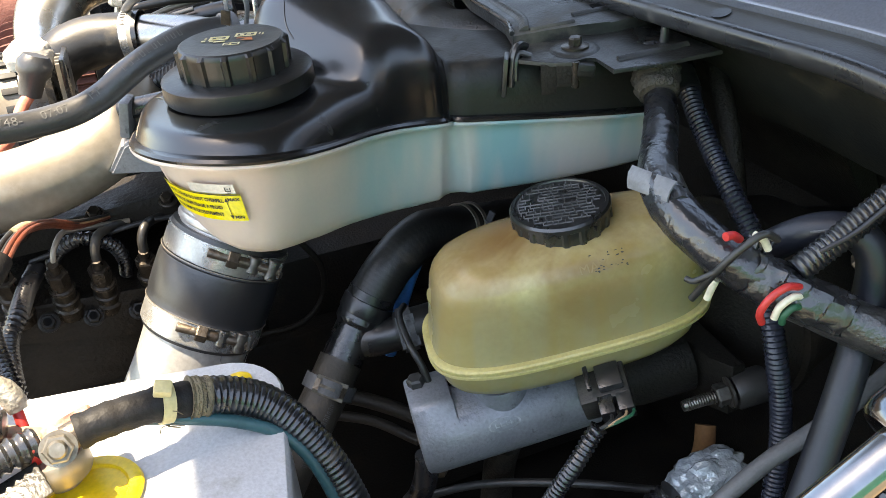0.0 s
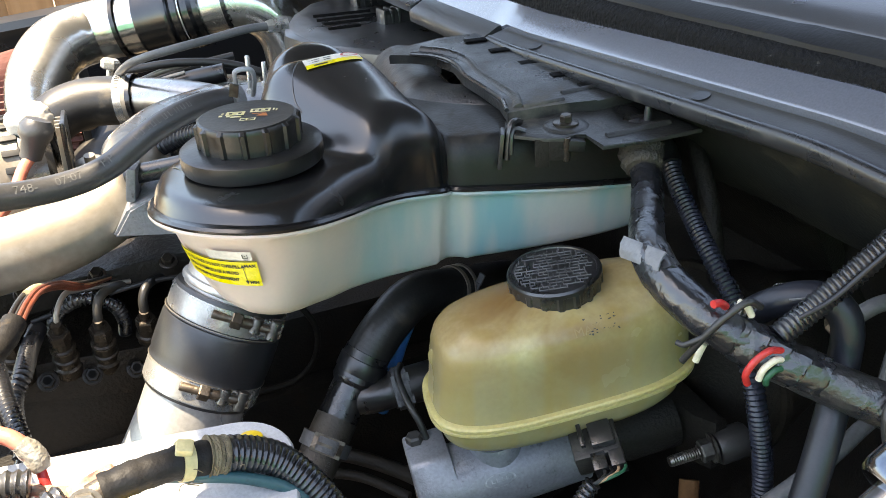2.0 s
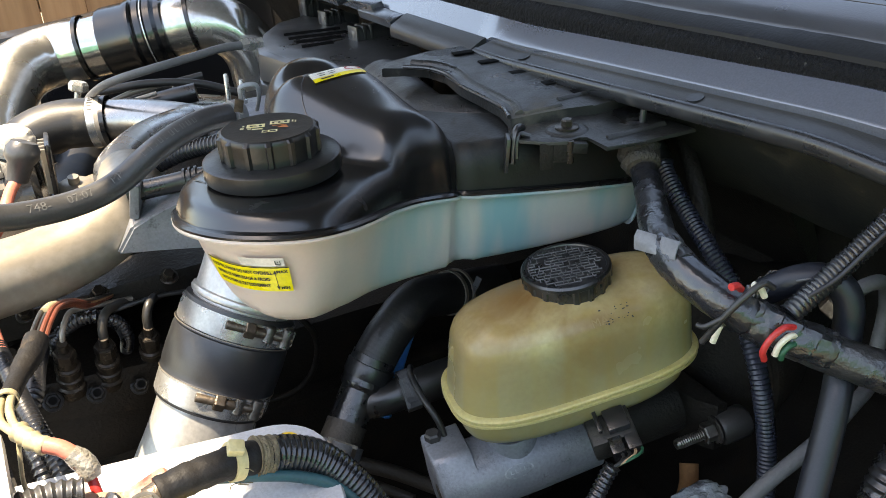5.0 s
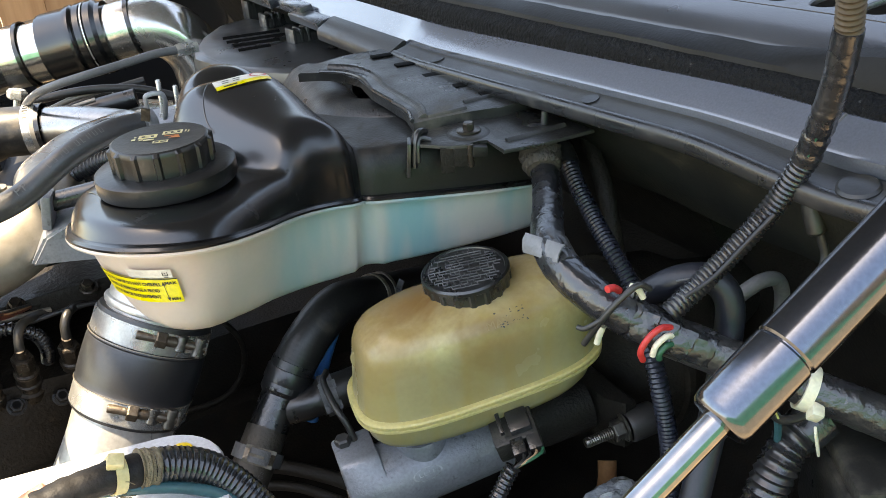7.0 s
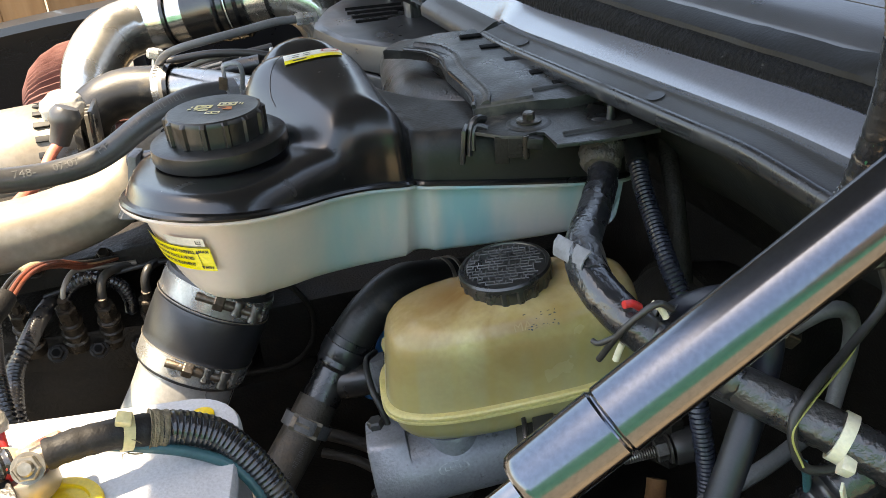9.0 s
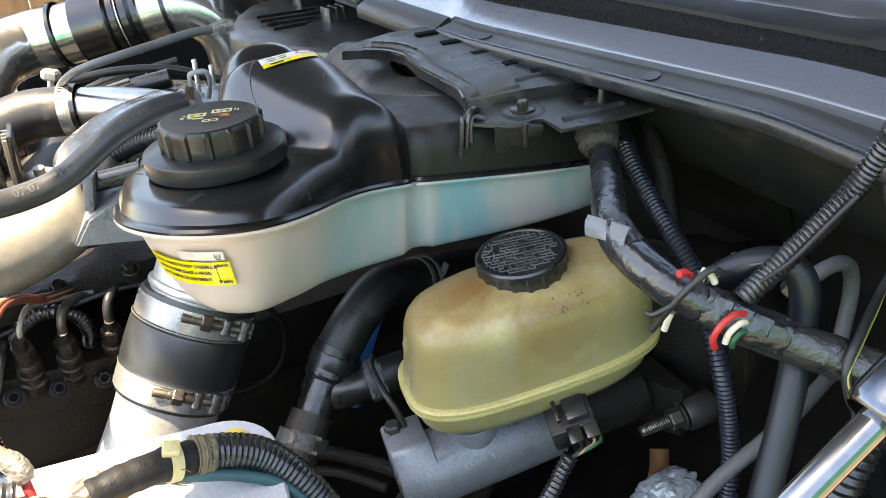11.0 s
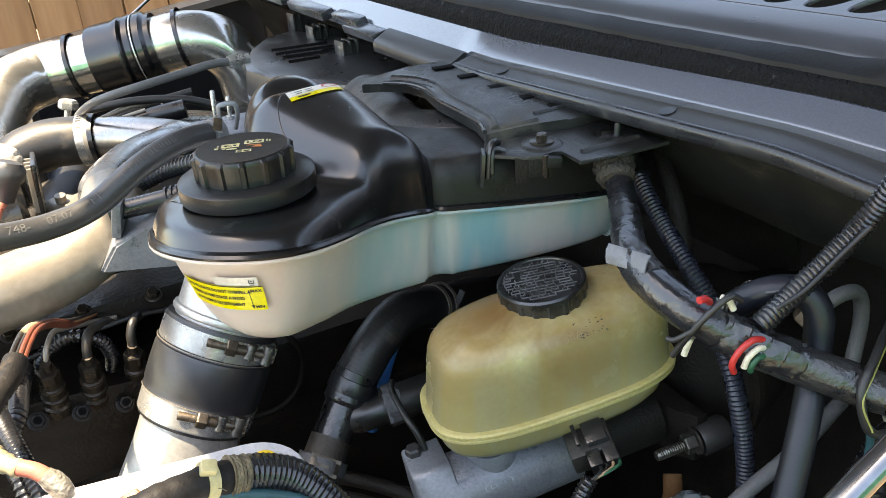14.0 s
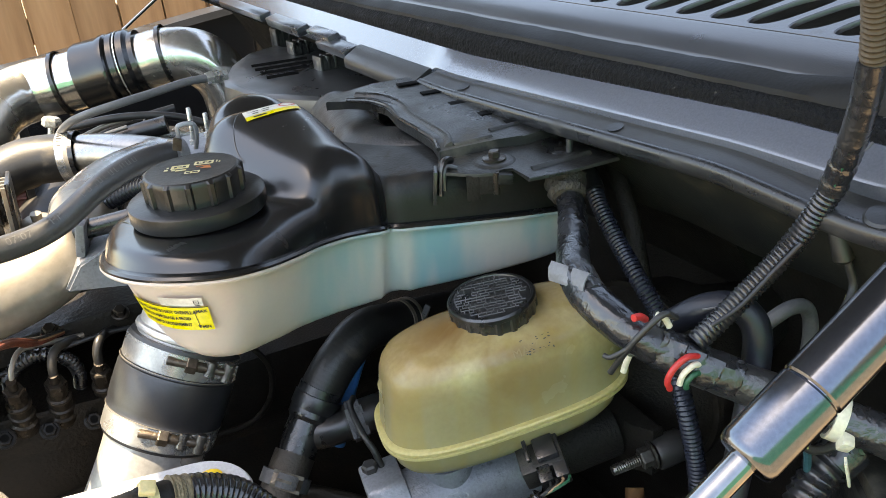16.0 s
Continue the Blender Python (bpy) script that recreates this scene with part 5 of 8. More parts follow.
# ---------------------------------------------------------------- bracket beside the tank, far box, cowl neighbours
def build_bracket():
    br = thing("support_bracket", "dusty black stamped bracket plate bolted over the tank", "bracket", (0.29, 0.52, 1.24))

    def low(x, y):
        return 1.2388 + 0.02 * (x - 0.29) + 0.0006 * noise.noise(V(x * 60, y * 60, 0))

    def high(x, y):
        return 1.2462 + 0.02 * (x - 0.29) + 0.003 * smooth01(0.58, 0.66, y)
    shelf = [(0.2440, 0.4640), (0.2580, 0.4470), (0.2700, 0.4395), (0.2800, 0.4415), (0.2850, 0.4370), (0.2815, 0.4125), (0.310, 0.405), (0.352, 0.399), (0.352, 0.492), (0.2560, 0.4960), (0.2455, 0.480)]
    part("shelf", slab(shelf, lambda x, y: low(x, y) - 0.0026, low, 0.0008), DUSTY_BLACK, br, "dusty lower shelf of the bracket")
    plate = [(0.2535, 0.489), (0.278, 0.4845), (0.300, 0.481), (0.318, 0.471), (0.352, 0.470), (0.352, 0.60), (0.348, 0.69), (0.300, 0.700), (0.255, 0.694), (0.240, 0.676),
             (0.256, 0.664), (0.270, 0.645), (0.275, 0.620), (0.268, 0.586), (0.2655, 0.550), (0.262, 0.516)]
    part("plate", slab(plate, lambda x, y: high(x, y) - 0.0078, high, 0.0016), DUSTY_BLACK, br, "dusty black plate with a cut-out")
    for a, b, r in (((0.306, 0.500, 0), (0.345, 0.497, 0), 0.0024), ((0.268, 0.4915, 0), (0.300, 0.4875, 0), 0.0018)):
        pts = [V(*a).lerp(V(*b), k / 4) for k in range(5)]
        part("rib", tube([(p.x, p.y, high(p.x, p.y) + 0.0002) for p in pts], r, 10, 0.01, squash=0.8), DUSTY_BLACK, br)
    ridge = [(0.2640, 0.494), (0.2740, 0.516), (0.2775, 0.550), (0.2805, 0.586), (0.2875, 0.620), (0.2830, 0.650), (0.2690, 0.673)]
    part("rib", tube([(x, y, high(x, y) - 0.0004) for x, y in ridge], 0.0048, 14, 0.004, squash=0.5), DUSTY_BLACK, br, "rounded ridge along the cut-out")
    part("rib", tube([(0.293, 0.425, low(0.293, 0.425)), (0.318, 0.4215, low(0.318, 0.4215)), (0.342, 0.420, low(0.342, 0.42))], 0.0026, 10, 0.006, squash=0.7), DUSTY_BLACK, br)
    # uncut plate: black blocks on top paint the shade of its slots
    for x, y in ((0.322, 0.668), (0.326, 0.628), (0.330, 0.585), (0.333, 0.540), (0.336, 0.505)):
        part("slot", box((0.020, 0.010, 0.0016), (x, y, high(x, y) + 0.0002), (0, 0, -12), 0.0004), HOLE_BLACK, br, "black block drawn as a slot in the plate")
    part("edge_flange", tube([(0.2545, 0.492, 1.2462), (0.2635, 0.516, 1.2464), (0.267, 0.550, 1.2464), (0.2695, 0.586, 1.2466), (0.2765, 0.620, 1.248), (0.2715, 0.646, 1.249), (0.257, 0.666, 1.249)], 0.0017, 8, 0.004), BLACK_PLASTIC, br, "turned edge of the cut-out")
    part("hook", tube([(0.256, 0.478, 1.2405), (0.2490, 0.4730, 1.2440), (0.2440, 0.4700, 1.2415), (0.2415, 0.4690, 1.2320), (0.2405, 0.4690, 1.2200)], 0.0026, 8, 0.002, squash=1.5), BLACK_PLASTIC, br)
    part("hook", tube([(0.2540, 0.4655, 1.2385), (0.2470, 0.4680, 1.2410), (0.2435, 0.4665, 1.2360), (0.2425, 0.4660, 1.2240)], 0.0020, 8, 0.002), BLACK_PLASTIC, br)
    part("side_tab", box((0.003, 0.016, 0.026), (0.2385, 0.4725, 1.2270), (0, 6, -30), 0.0008), BLACK_PLASTIC, br)
    for x, y, h in ((0.258, 0.4500, 0.020), (0.266, 0.4445, 0.015)):
        part("tab", box((0.010, 0.004, h), (x, y, 1.2365 - h / 2), (0, 0, -30), 0.0008), GREASE, br)
    part("boss", lathe([(0.0165, 0.0), (0.0150, 0.0012), (0.0125, 0.0014), (0.0005, 0.0014)], (0.283, 0.459, low(0.283, 0.459) - 0.0002), (0, 0, 1), 32), DUSTY_BLACK, br)
    part("washer_bolt", bolt((0.283, 0.459, low(0.283, 0.459) + 0.0011), (0, 0, 1), 0.0044, 0.0072, 0.0090), OILY_STEEL, br, "dark rusty flange-head bolt", sharp=25)
    part("shank", lathe([(0.0026, 0.0), (0.0026, -0.016), (0.0022, -0.017)], (0.2715, 0.4400, 1.238), (0, 0, 1), 12), OILY_STEEL, br)
    part("clip", box((0.011, 0.008, 0.008), (0.2775, 0.4375, 1.2325), (0, 8, -25), 0.001), SHELL_DULL, br)
    part("stud_peg", lathe([(0.003, 0.0), (0.0024, 0.010), (0.0005, 0.0105)], (0.334, 0.434, low(0.334, 0.434)), (0, 0, 1), 12), BLACK_PLASTIC, br)
    # ducting under the cut-out
    single("air_duct", tube([(0.30, 0.80, 1.190), (0.27, 0.68, 1.196), (0.262, 0.62, 1.200), (0.30, 0.56, 1.205), (0.36, 0.52, 1.200)], 0.032, 24, 0.008), DUSTY_BLACK, "dusty black duct curving beneath the bracket", "duct")


build_bracket()


def build_far_box():
    bx = thing("blower_box", "black vented plastic cover on the far side of the cowl", "vent cover", (0.36, 1.05, 1.19))
    outline = [(0.252, 1.083), (0.262, 1.12), (0.300, 1.20), (0.345, 1.26), (0.400, 1.28), (0.44, 1.16), (0.44, 0.98), (0.415, 0.90), (0.380, 0.872), (0.345, 0.885), (0.31, 0.925), (0.275, 1.00)]
    part("lid", slab(outline, 1.148, 1.1855, 0.013), LID_BLACK, bx, "rounded black lid")
    body = [(0.35 + (x - 0.35) * 1.02, 1.06 + (y - 1.06) * 1.02) for x, y in outline]
    part("base", slab(body, 1.10, 1.144, 0.006), LID_BLACK, bx)
    # flattened black strips on the lid paint the shade in its vents
    for xa, ya, xb, yb in ((0.316, 1.150, 0.395, 1.132), (0.312, 1.122, 0.392, 1.104), (0.312, 1.094, 0.375, 1.082), (0.309, 1.064, 0.352, 1.057)):
        part("vent_slot", tube([(xa, ya, 1.1850), (xa * 0.5 + xb * 0.5, ya * 0.5 + yb * 0.5, 1.1850), (xb, yb, 1.1850)], 0.0050, 12, 0.01, squash=0.25), HOLE_BLACK, bx, "black strip drawn as a vent slot")
    for x, y in ((0.408, 1.055), (0.418, 1.185), (0.436, 1.31)):
        hb = part("hinge_block", box((0.060, 0.024, 0.034), (x, y, 1.1865), (0, 0, 3), 0.011, segs=4), LID_BLACK, bx, "rounded black hinge knuckle")
        for j in range(3):
            part("hinge_fin", box((0.0055, 0.027, 0.036), (x - 0.026 + 0.0105 * j, y, 1.1865), (0, 0, 3), 0.0026), LID_BLACK, hb)
    part("latch", box((0.03, 0.02, 0.012), (0.405, 0.886, 1.178), (0, 0, 30), 0.003), BLACK_PLASTIC, bx)


build_far_box()


# ---------------------------------------------------------------- fence and far strut
def build_fence():
    fence = thing("wooden_fence", "sunlit weathered cedar board fence beyond the truck", "fence", (0.5, 3.1, 0))
    rng = random.Random(3)
    me = {}
    x = -1.2
    while x < 3.2:
        w = rng.choice((0.135, 0.14, 0.145))
        if w not in me:
            bm = box((w, 0.018, 1.8), (0, 0, 0.92), bevel=0.003, segs=1)
            me[w] = mesh_of("fence_board", bm, FENCE, smooth=False)
        ob = new("fence_board", me[w])
        ob.parent = fence
        ob.location = (x - 0.5, rng.uniform(-0.004, 0.004), rng.uniform(-0.015, 0.015))
        ob.rotation_euler = (0, radians(rng.uniform(-0.25, 0.25)), 0)
        x += w + rng.choice((0.0012, 0.0015, 0.0015, 0.002, 0.006))
    for z in (0.35, 1.0, 1.62):
        part("rail", box((4.6, 0.038, 0.088), (1.0, 3.132, z), bevel=0.004, segs=1), FENCE, fence)


build_fence()
# added behind the camera for strut reflections: unseen green bank, tan wall farther off
def build_reflected_yard():
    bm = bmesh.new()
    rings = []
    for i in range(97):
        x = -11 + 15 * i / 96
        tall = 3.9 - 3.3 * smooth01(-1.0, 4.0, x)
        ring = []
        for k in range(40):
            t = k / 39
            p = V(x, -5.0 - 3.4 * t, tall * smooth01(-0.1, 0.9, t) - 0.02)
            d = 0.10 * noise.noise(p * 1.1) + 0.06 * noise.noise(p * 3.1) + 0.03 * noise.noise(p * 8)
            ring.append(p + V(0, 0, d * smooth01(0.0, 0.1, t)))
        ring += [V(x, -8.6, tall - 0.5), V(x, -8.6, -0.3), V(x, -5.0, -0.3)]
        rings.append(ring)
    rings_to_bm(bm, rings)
    single("reflected_bank", bm, REFLECTED_GREEN, "unseen green bank, added for the strut to reflect", "bank", kind="stuff", smooth=False)
    single("wall_reflected", box((24, 0.2, 4.4), (13.0, -9.5, 2.2), bevel=0.01), REFLECTED_WALL, "unseen plain tan wall, added for reflections", "wall", kind="structure")


build_reflected_yard()


def gas_strut(tip, way, body, rod, name, label, far=False):
    """tip: where the rod leaves the body; way: from there up along the body."""
    way = Vector(way).normalized()
    tip = Vector(tip)
    st = thing(name, label, "gas strut", tip - way * rod, group="hood gas struts")
    r = 0.0080
    part("body", lathe([(0.0040, -0.0006), (0.0068, -0.0004), (0.0076, 0.0004), (r, 0.0022), (r, 0.0222), (r - 0.0005, 0.0228), (r - 0.0005, 0.0231), (r, 0.0237), (r, body - 0.004), (r - 0.002, body), (0.003, body)], tip, way, 64), CHROME, st, "satin metal strut body with a rolled ring")
    part("rod", lathe([(0.0036, 0.004), (0.0036, -rod + 0.012)], tip, way, 40), ROD, st, "polished piston rod")
    for d, nm in ((-rod + 0.006, "lower_socket"), (body + 0.006, "upper_socket")):
        part(nm, lathe([(0.0005, -0.012), (0.006, -0.011), (0.008, -0.004), (0.008, 0.005), (0.006, 0.010), (0.0005, 0.011)], tip + way * d, way, 24), BLACK_PLASTIC, st, "black ball socket")
    foot = tip - way * (rod - 0.006)
    side = 1 if far else -1
    part("mount_bracket", tube([foot, foot + V(0, 0.02 * side, -0.012), foot + V(-0.005, 0.05 * side, -0.05), foot + V(-0.008, 0.075 * side, -0.15)], 0.007, 8, 0.01), SHEET, st, "bent mounting bracket")
    return st


gas_strut((0.0984, 0.0626, 1.3186), (0.8353, -0.0718, 0.5436), 0.343, 0.22, "hood_strut", "satin metal gas strut crossing close to the camera")
gas_strut((0.355, 1.88, 1.206), (0.848, 0.0, 0.53), 0.23, 0.16, "hood_strut", "gas strut at the far edge of the engine bay", far=True)


# ---------------------------------------------------------------- charge-air pipe with its boot
def ring_band(at, axis, r, width, thick=0.0009, seg=64):
    return lathe([(r, -width / 2), (r + thick, -width / 2), (r + thick, width / 2), (r, width / 2), (r, -width / 2)], at, axis, seg)


def build_charge_pipe():
    c1, c2 = V(0.016, 0.593, 1.030), V(0.048, 0.601, 1.083)
    d = (c2 - c1).normalized()
    pipe = thing("charge_air_pipe", "aluminium charge-air pipe joined by a black boot", "pipe", c1 - d * 0.2)
    part("lower_tube", tube([c1 + d * 0.012, c1 - d * 0.05, c1 - d * 0.12 + V(-0.01, 0, 0), c1 - d * 0.24 + V(-0.04, 0.01, 0)], 0.0425, 48, 0.01), ALU, pipe, "dull aluminium tube")
    part("upper_tube", tube([c2 - d * 0.005, c2 + d * 0.04, c2 + d * 0.09 + V(0.004, 0.012, 0), c2 + d * 0.13 + V(0.03, 0.05, 0)], 0.0405, 48, 0.01), ALU, pipe, "dull aluminium tube")
    part("bead", lathe([(0.0405, -0.004), (0.0428, -0.0025), (0.0435, 0.0), (0.0428, 0.0025), (0.0405, 0.004)], c2 + d * 0.024, d, 48), ALU, pipe)
    length = (c2 - c1).length
    part("boot", lathe([(0.0425, -0.006), (0.0455, -0.006), (0.0462, -0.004), (0.0462, 0.0150), (0.0478, 0.0156), (0.0482, 0.0168), (0.0476, 0.0182), (0.0485, 0.023), (0.0488, length / 2 + 0.004), (0.0485, length - 0.010),
                        (0.0476, length - 0.0066), (0.0482, length - 0.0052), (0.0478, length - 0.0040), (0.0462, length - 0.0034), (0.0462, length + 0.0165), (0.0455, length + 0.0185), (0.0415, length + 0.0185)], c1, d, 72), BOOT_RUBBER, pipe, "black silicone boot")
    for c, tip in ((c1, V(-0.003, 0.555, 1.059)), (c2, V(0.033, 0.562, 1.109))):
        way = V(0.052, -0.014, -0.026)
        way = (way - d * way.dot(d)).normalized()
        cl = thing("t_bolt_clamp", "stainless T-bolt band clamp around the black boot", "hose clamp", c, group="T-bolt clamps on the boot")
        part("band", ring_band(c + d * 0.006, d, 0.0465, 0.0160, 0.0011), STEEL, cl, "smooth stainless band")
        part("inner_strip", ring_band(c + d * 0.006, d, 0.0463, 0.0185, 0.0005), STEEL, cl)
        # pale ring paints the sheen line along the boot's ridge
        lip = -0.0098 if c is c2 else 0.0102
        part("edge_sheen", ring_band(c + d * (0.006 + lip), d, 0.0484, 0.0008, 0.0003), DULL_ALU, cl, "thin pale line of painted sheen")
        bo = part("bolt", lathe([(0.0005, 0.0), (0.0032, 0.0003), (0.0036, 0.001), (0.0036, 0.054)], tip, way, 16), RUSTY, cl, "tarnished threaded bolt")
        nut = part("nut", lathe([(0.0064, 0.015), (0.0070, 0.016), (0.0070, 0.0225), (0.0064, 0.0235)], tip, way, 6), RUSTY, cl, "tarnished hex nut", sharp=20)
        part("collar", lathe([(0.0044, 0.0235), (0.0044, 0.031), (0.003, 0.031)], tip, way, 16), RUSTY, nut)
        for k, (off, h) in enumerate(((0.035, 0.013), (0.049, 0.016))):
            part("trunnion", lathe([(0.0040, -h / 2), (0.0046, -h / 2 + 0.0008), (0.0046, h / 2 - 0.0008), (0.0040, h / 2), (0.0005, h / 2)], tip + way * off, d, 20), DARK_STEEL, cl, "rolled dull trunnion")
        part("bridge", box((0.026, 0.0012, 0.014), tip + way * 0.042 + (c - tip).normalized() * 0.004, (0, 25, -14), 0.0004), STEEL, cl)


build_charge_pipe()


# ---------------------------------------------------------------- hoses
def build_hoses():
    low = thing("radiator_hose", "black moulded coolant hose with a plastic tee", "hose", (0.12, 0.54, 1.0))
    part("elbow", tube([(0.320, 0.618, 1.024), (0.285, 0.606, 1.036), (0.247, 0.590, 1.050), (0.206, 0.574, 1.064), (0.174, 0.562, 1.054), (0.150, 0.557, 1.032)], 0.0195, 28, 0.0014, rfun=lambda s_, k, t: 0.0195 + 0.00008 * math.sin(s_ * 1500) + 0.0005 * noise.noise(V(s_ * 50, 2, 0))), RUBBER, low, "ribbed black rubber elbow")
    tee = part("tee_body", tube([(0.152, 0.557, 1.035), (0.140, 0.554, 1.020), (0.122, 0.546, 1.000), (0.106, 0.537, 0.982)], 0.0172, 28, 0.004, rfun=lambda s, k, t: 0.0200 if s < 0.030 else 0.0172), BLACK_PLASTIC, low, "moulded black plastic tee")
    part("collar", lathe([(0.019, -0.007), (0.0212, -0.0065), (0.0216, -0.005), (0.0216, 0.005), (0.0212, 0.0065), (0.019, 0.007)], (0.1440, 0.5550, 1.0240), (0.60, 0.14, 0.78), 40), BLACK_PLASTIC, tee, "raised moulded collar")
    part("rivet", lathe([(0.003, 0.0), (0.003, 0.0006), (0.0018, 0.0006), (0.0018, 0.0002), (0.0004, 0.0002)], (0.1355, 0.5345, 1.0225), (-0.20, -0.90, 0.40), 16), INK, tee)
    part("branch", tube([(0.128, 0.547, 1.000), (0.146, 0.536, 1.004), (0.164, 0.530, 1.008)], 0.0145, 24, 0.004), BLACK_PLASTIC, tee)
    part("branch_hose", tube([(0.160, 0.531, 1.008), (0.185, 0.524, 1.012), (0.22, 0.52, 1.014), (0.27, 0.52, 1.01)], 0.0165, 24, 0.004), RUBBER, low)
    part("lower_run", tube([(0.112, 0.540, 0.991), (0.092, 0.528, 0.972), (0.060, 0.508, 0.944), (0.020, 0.49, 0.90), (-0.03, 0.48, 0.84)], 0.0180, 28, 0.005), BROWN_HOSE, low, "dirty brown-black hose")
    run, _ = spline([(0.112, 0.540, 0.991), (0.092, 0.528, 0.972), (0.060, 0.508, 0.944), (0.020, 0.49, 0.90), (-0.03, 0.48, 0.84)], 0.0015)
    face = V(0.30, -0.78, 0.40)
    bm = bmesh.new()
    rng = random.Random(31)
    k = 24
    while k < 58:
        tan = (run[k + 1] - run[k]).normalized()
        nrm = (face - tan * tan.dot(face)).normalized()
        wide = tan.cross(nrm)
        tall = rng.uniform(0.0016, 0.0026)
        for a0, a1, b0, b1 in ((0, 0.0005, -tall, tall), (0, 0.0018, tall - 0.0006, tall), (0.0013, 0.0018, -tall, rng.uniform(-0.0005, tall))):
            bm.faces.new([bm.verts.new(run[k] + nrm * 0.0183 + tan * p + wide * q) for p, q in ((a0, b0), (a1, b0), (a1, b1), (a0, b1))])
        k += 2 if rng.random() < 0.8 else 4
    part("hose_print", bm, GREY_INK, low, "unreadable pale print on the hose", smooth=False)
    for c, ax, r, n in ((V(0.097, 0.531, 0.9765), V(0.62, 0.36, 0.69), 0.0203, 1), (V(0.168, 0.5290, 1.009), V(0.95, -0.2, 0.12), 0.0172, 1), (V(0.258, 0.595, 1.0465), V(-0.88, -0.36, 0.28), 0.0203, 2)):
        cl = thing("spring_clamp", "flat spring hose clamp with bent ears", "hose clamp", c, group="spring clamps on the coolant hose")
        part("band", ring_band(c, ax, r, 0.012 if n == 1 else 0.004, 0.0013, 48), DULL_ALU if n == 2 else GREY_HOSE, cl, "dull steel band")
        if n == 2:
            part("band", ring_band(c + ax.normalized() * 0.011, ax, r, 0.004, 0.0013, 48), DULL_ALU, cl, "dull steel band")
        side = ax.cross(V(0.3, 0.9, 0.1)).normalized()
        out = (V(-0.2, -0.85, 0.5) - ax.normalized() * ax.normalized().dot(V(-0.2, -0.85, 0.5))).normalized()
        for e in (-0.005, 0.005) if n == 2 else ():
            p = c + out * (r + 0.003) + side * e
            part("ear", box((0.0025, 0.006, 0.012), p, (20, 10, 30), 0.0006), GREY_HOSE, cl)
        if n == 1:
            # cut-out tongue of the clamp
            e1, e2 = ax.normalized(), ax.cross(out).normalized()
            for a0, a1, b0, b1 in ((-0.0075, -0.0045, -0.013, 0.013), (0.0045, 0.0075, -0.013, 0.013), (-0.0045, 0.0045, -0.013, -0.009), (-0.0045, 0.0045, 0.009, 0.013), (-0.0012, 0.0012, -0.009, 0.004)):
                q = [c + out * (r + 0.0018 - 40 * b * b * 0.5) + e1 * a_ + e2 * b for a_, b in ((a0, b0), (a1, b0), (a1, b1), (a0, b1))]
                t_ = bmesh.new()
                rings_to_bm(t_, [q, [p_ + out * 0.0012 for p_ in q]])
                part("tongue", t_, RUSTY if c.x < 0.12 else GREY_HOSE, cl, "dull cut-out tongue", smooth=False)
    single("blue_hose", tube([(0.215, 0.58, 1.075), (0.203, 0.578, 1.046), (0.190, 0.577, 1.021), (0.178, 0.577, 0.992), (0.165, 0.58, 0.95)], 0.0062, 16, 0.005), BLUE_HOSE, "bright blue hose behind the coolant elbow", "hose")

    hh = thing("heater_hose", "weathered grey rubber heater hose with pale print", "hose", (0.0, 0.64, 1.19))
    pts = [(-0.30, 0.57, 1.235), (-0.144, 0.600, 1.228), (-0.082, 0.618, 1.2135), (-0.043, 0.630, 1.2085), (-0.011, 0.640, 1.212), (0.029, 0.650, 1.2305), (0.066, 0.660, 1.2395), (0.100, 0.672, 1.2365)]
    part("hose", tube(pts, 0.0100, 28, 0.004), HEATER, hh, "matt grey rubber hose")
    path, total = spline(pts, 0.0015)
    fr = frames(path)
    bm = bmesh.new()
    rng = random.Random(8)
    def on_hose(k, v):
        k = min(max(k, 0.0), len(path) - 1.001)
        c, t = path[int(k)].lerp(path[int(k) + 1], k % 1.0), fr[int(k)][2]
        nrm = (V(-0.3, -0.75, 0.6) - t * t.dot(V(-0.3, -0.75, 0.6))).normalized()
        return c + (nrm + t.cross(nrm).normalized() * v).normalized() * 0.0104

    for at, body in ((0.560, "748-"), (0.635, "07:07"), (0.715, "FIP")):
        text_bm(body, 0.0095, lambda u, v: on_hose(len(path) * at + u / 0.0015, -v / 0.0102), bm)
    k = len(path) * 0.78
    while k < len(path) * 0.90:
        for k0, k1, v0, v1 in ((0.0, 0.5, -0.25, 0.25), (1.5, 2.0, -0.25, 0.25), (0.5, 1.5, 0.18, 0.25)):
            if rng.random() < 0.8:
                patch(on_hose, k + k0, k + k1, v0, v1, 1, 1, bm)
        k += 3.4
    part("print", bm, GREY_INK, hh, "pale printed part code", smooth=False)
    clip = thing("wire_spring_clip", "bent spring clip gripping the heater hose end", "hose clamp", (0.10, 0.62, 1.25))
    part("collar", ring_band(V(0.098, 0.668, 1.2375), V(0.9, 0.3, -0.05), 0.0112, 0.009, 0.0012, 40), CAST, clip)
    part("loop", tube([(0.0955, 0.640, 1.246), (0.0945, 0.632, 1.262), (0.0955, 0.630, 1.270), (0.106, 0.627, 1.2705), (0.1085, 0.628, 1.262), (0.107, 0.636, 1.247)], 0.0011, 8, 0.001, squash=1.8), CAST, clip, "bright bent loop")
    part("ear", box((0.007, 0.002, 0.012), (0.0925, 0.634, 1.2545), (20, 15, -20), 0.0006), RUSTY, clip, "rusty bent ear")

    big = thing("intake_casting", "sunlit cast aluminium intake pipe below the heater hose", "pipe", (-0.06, 0.69, 1.12))
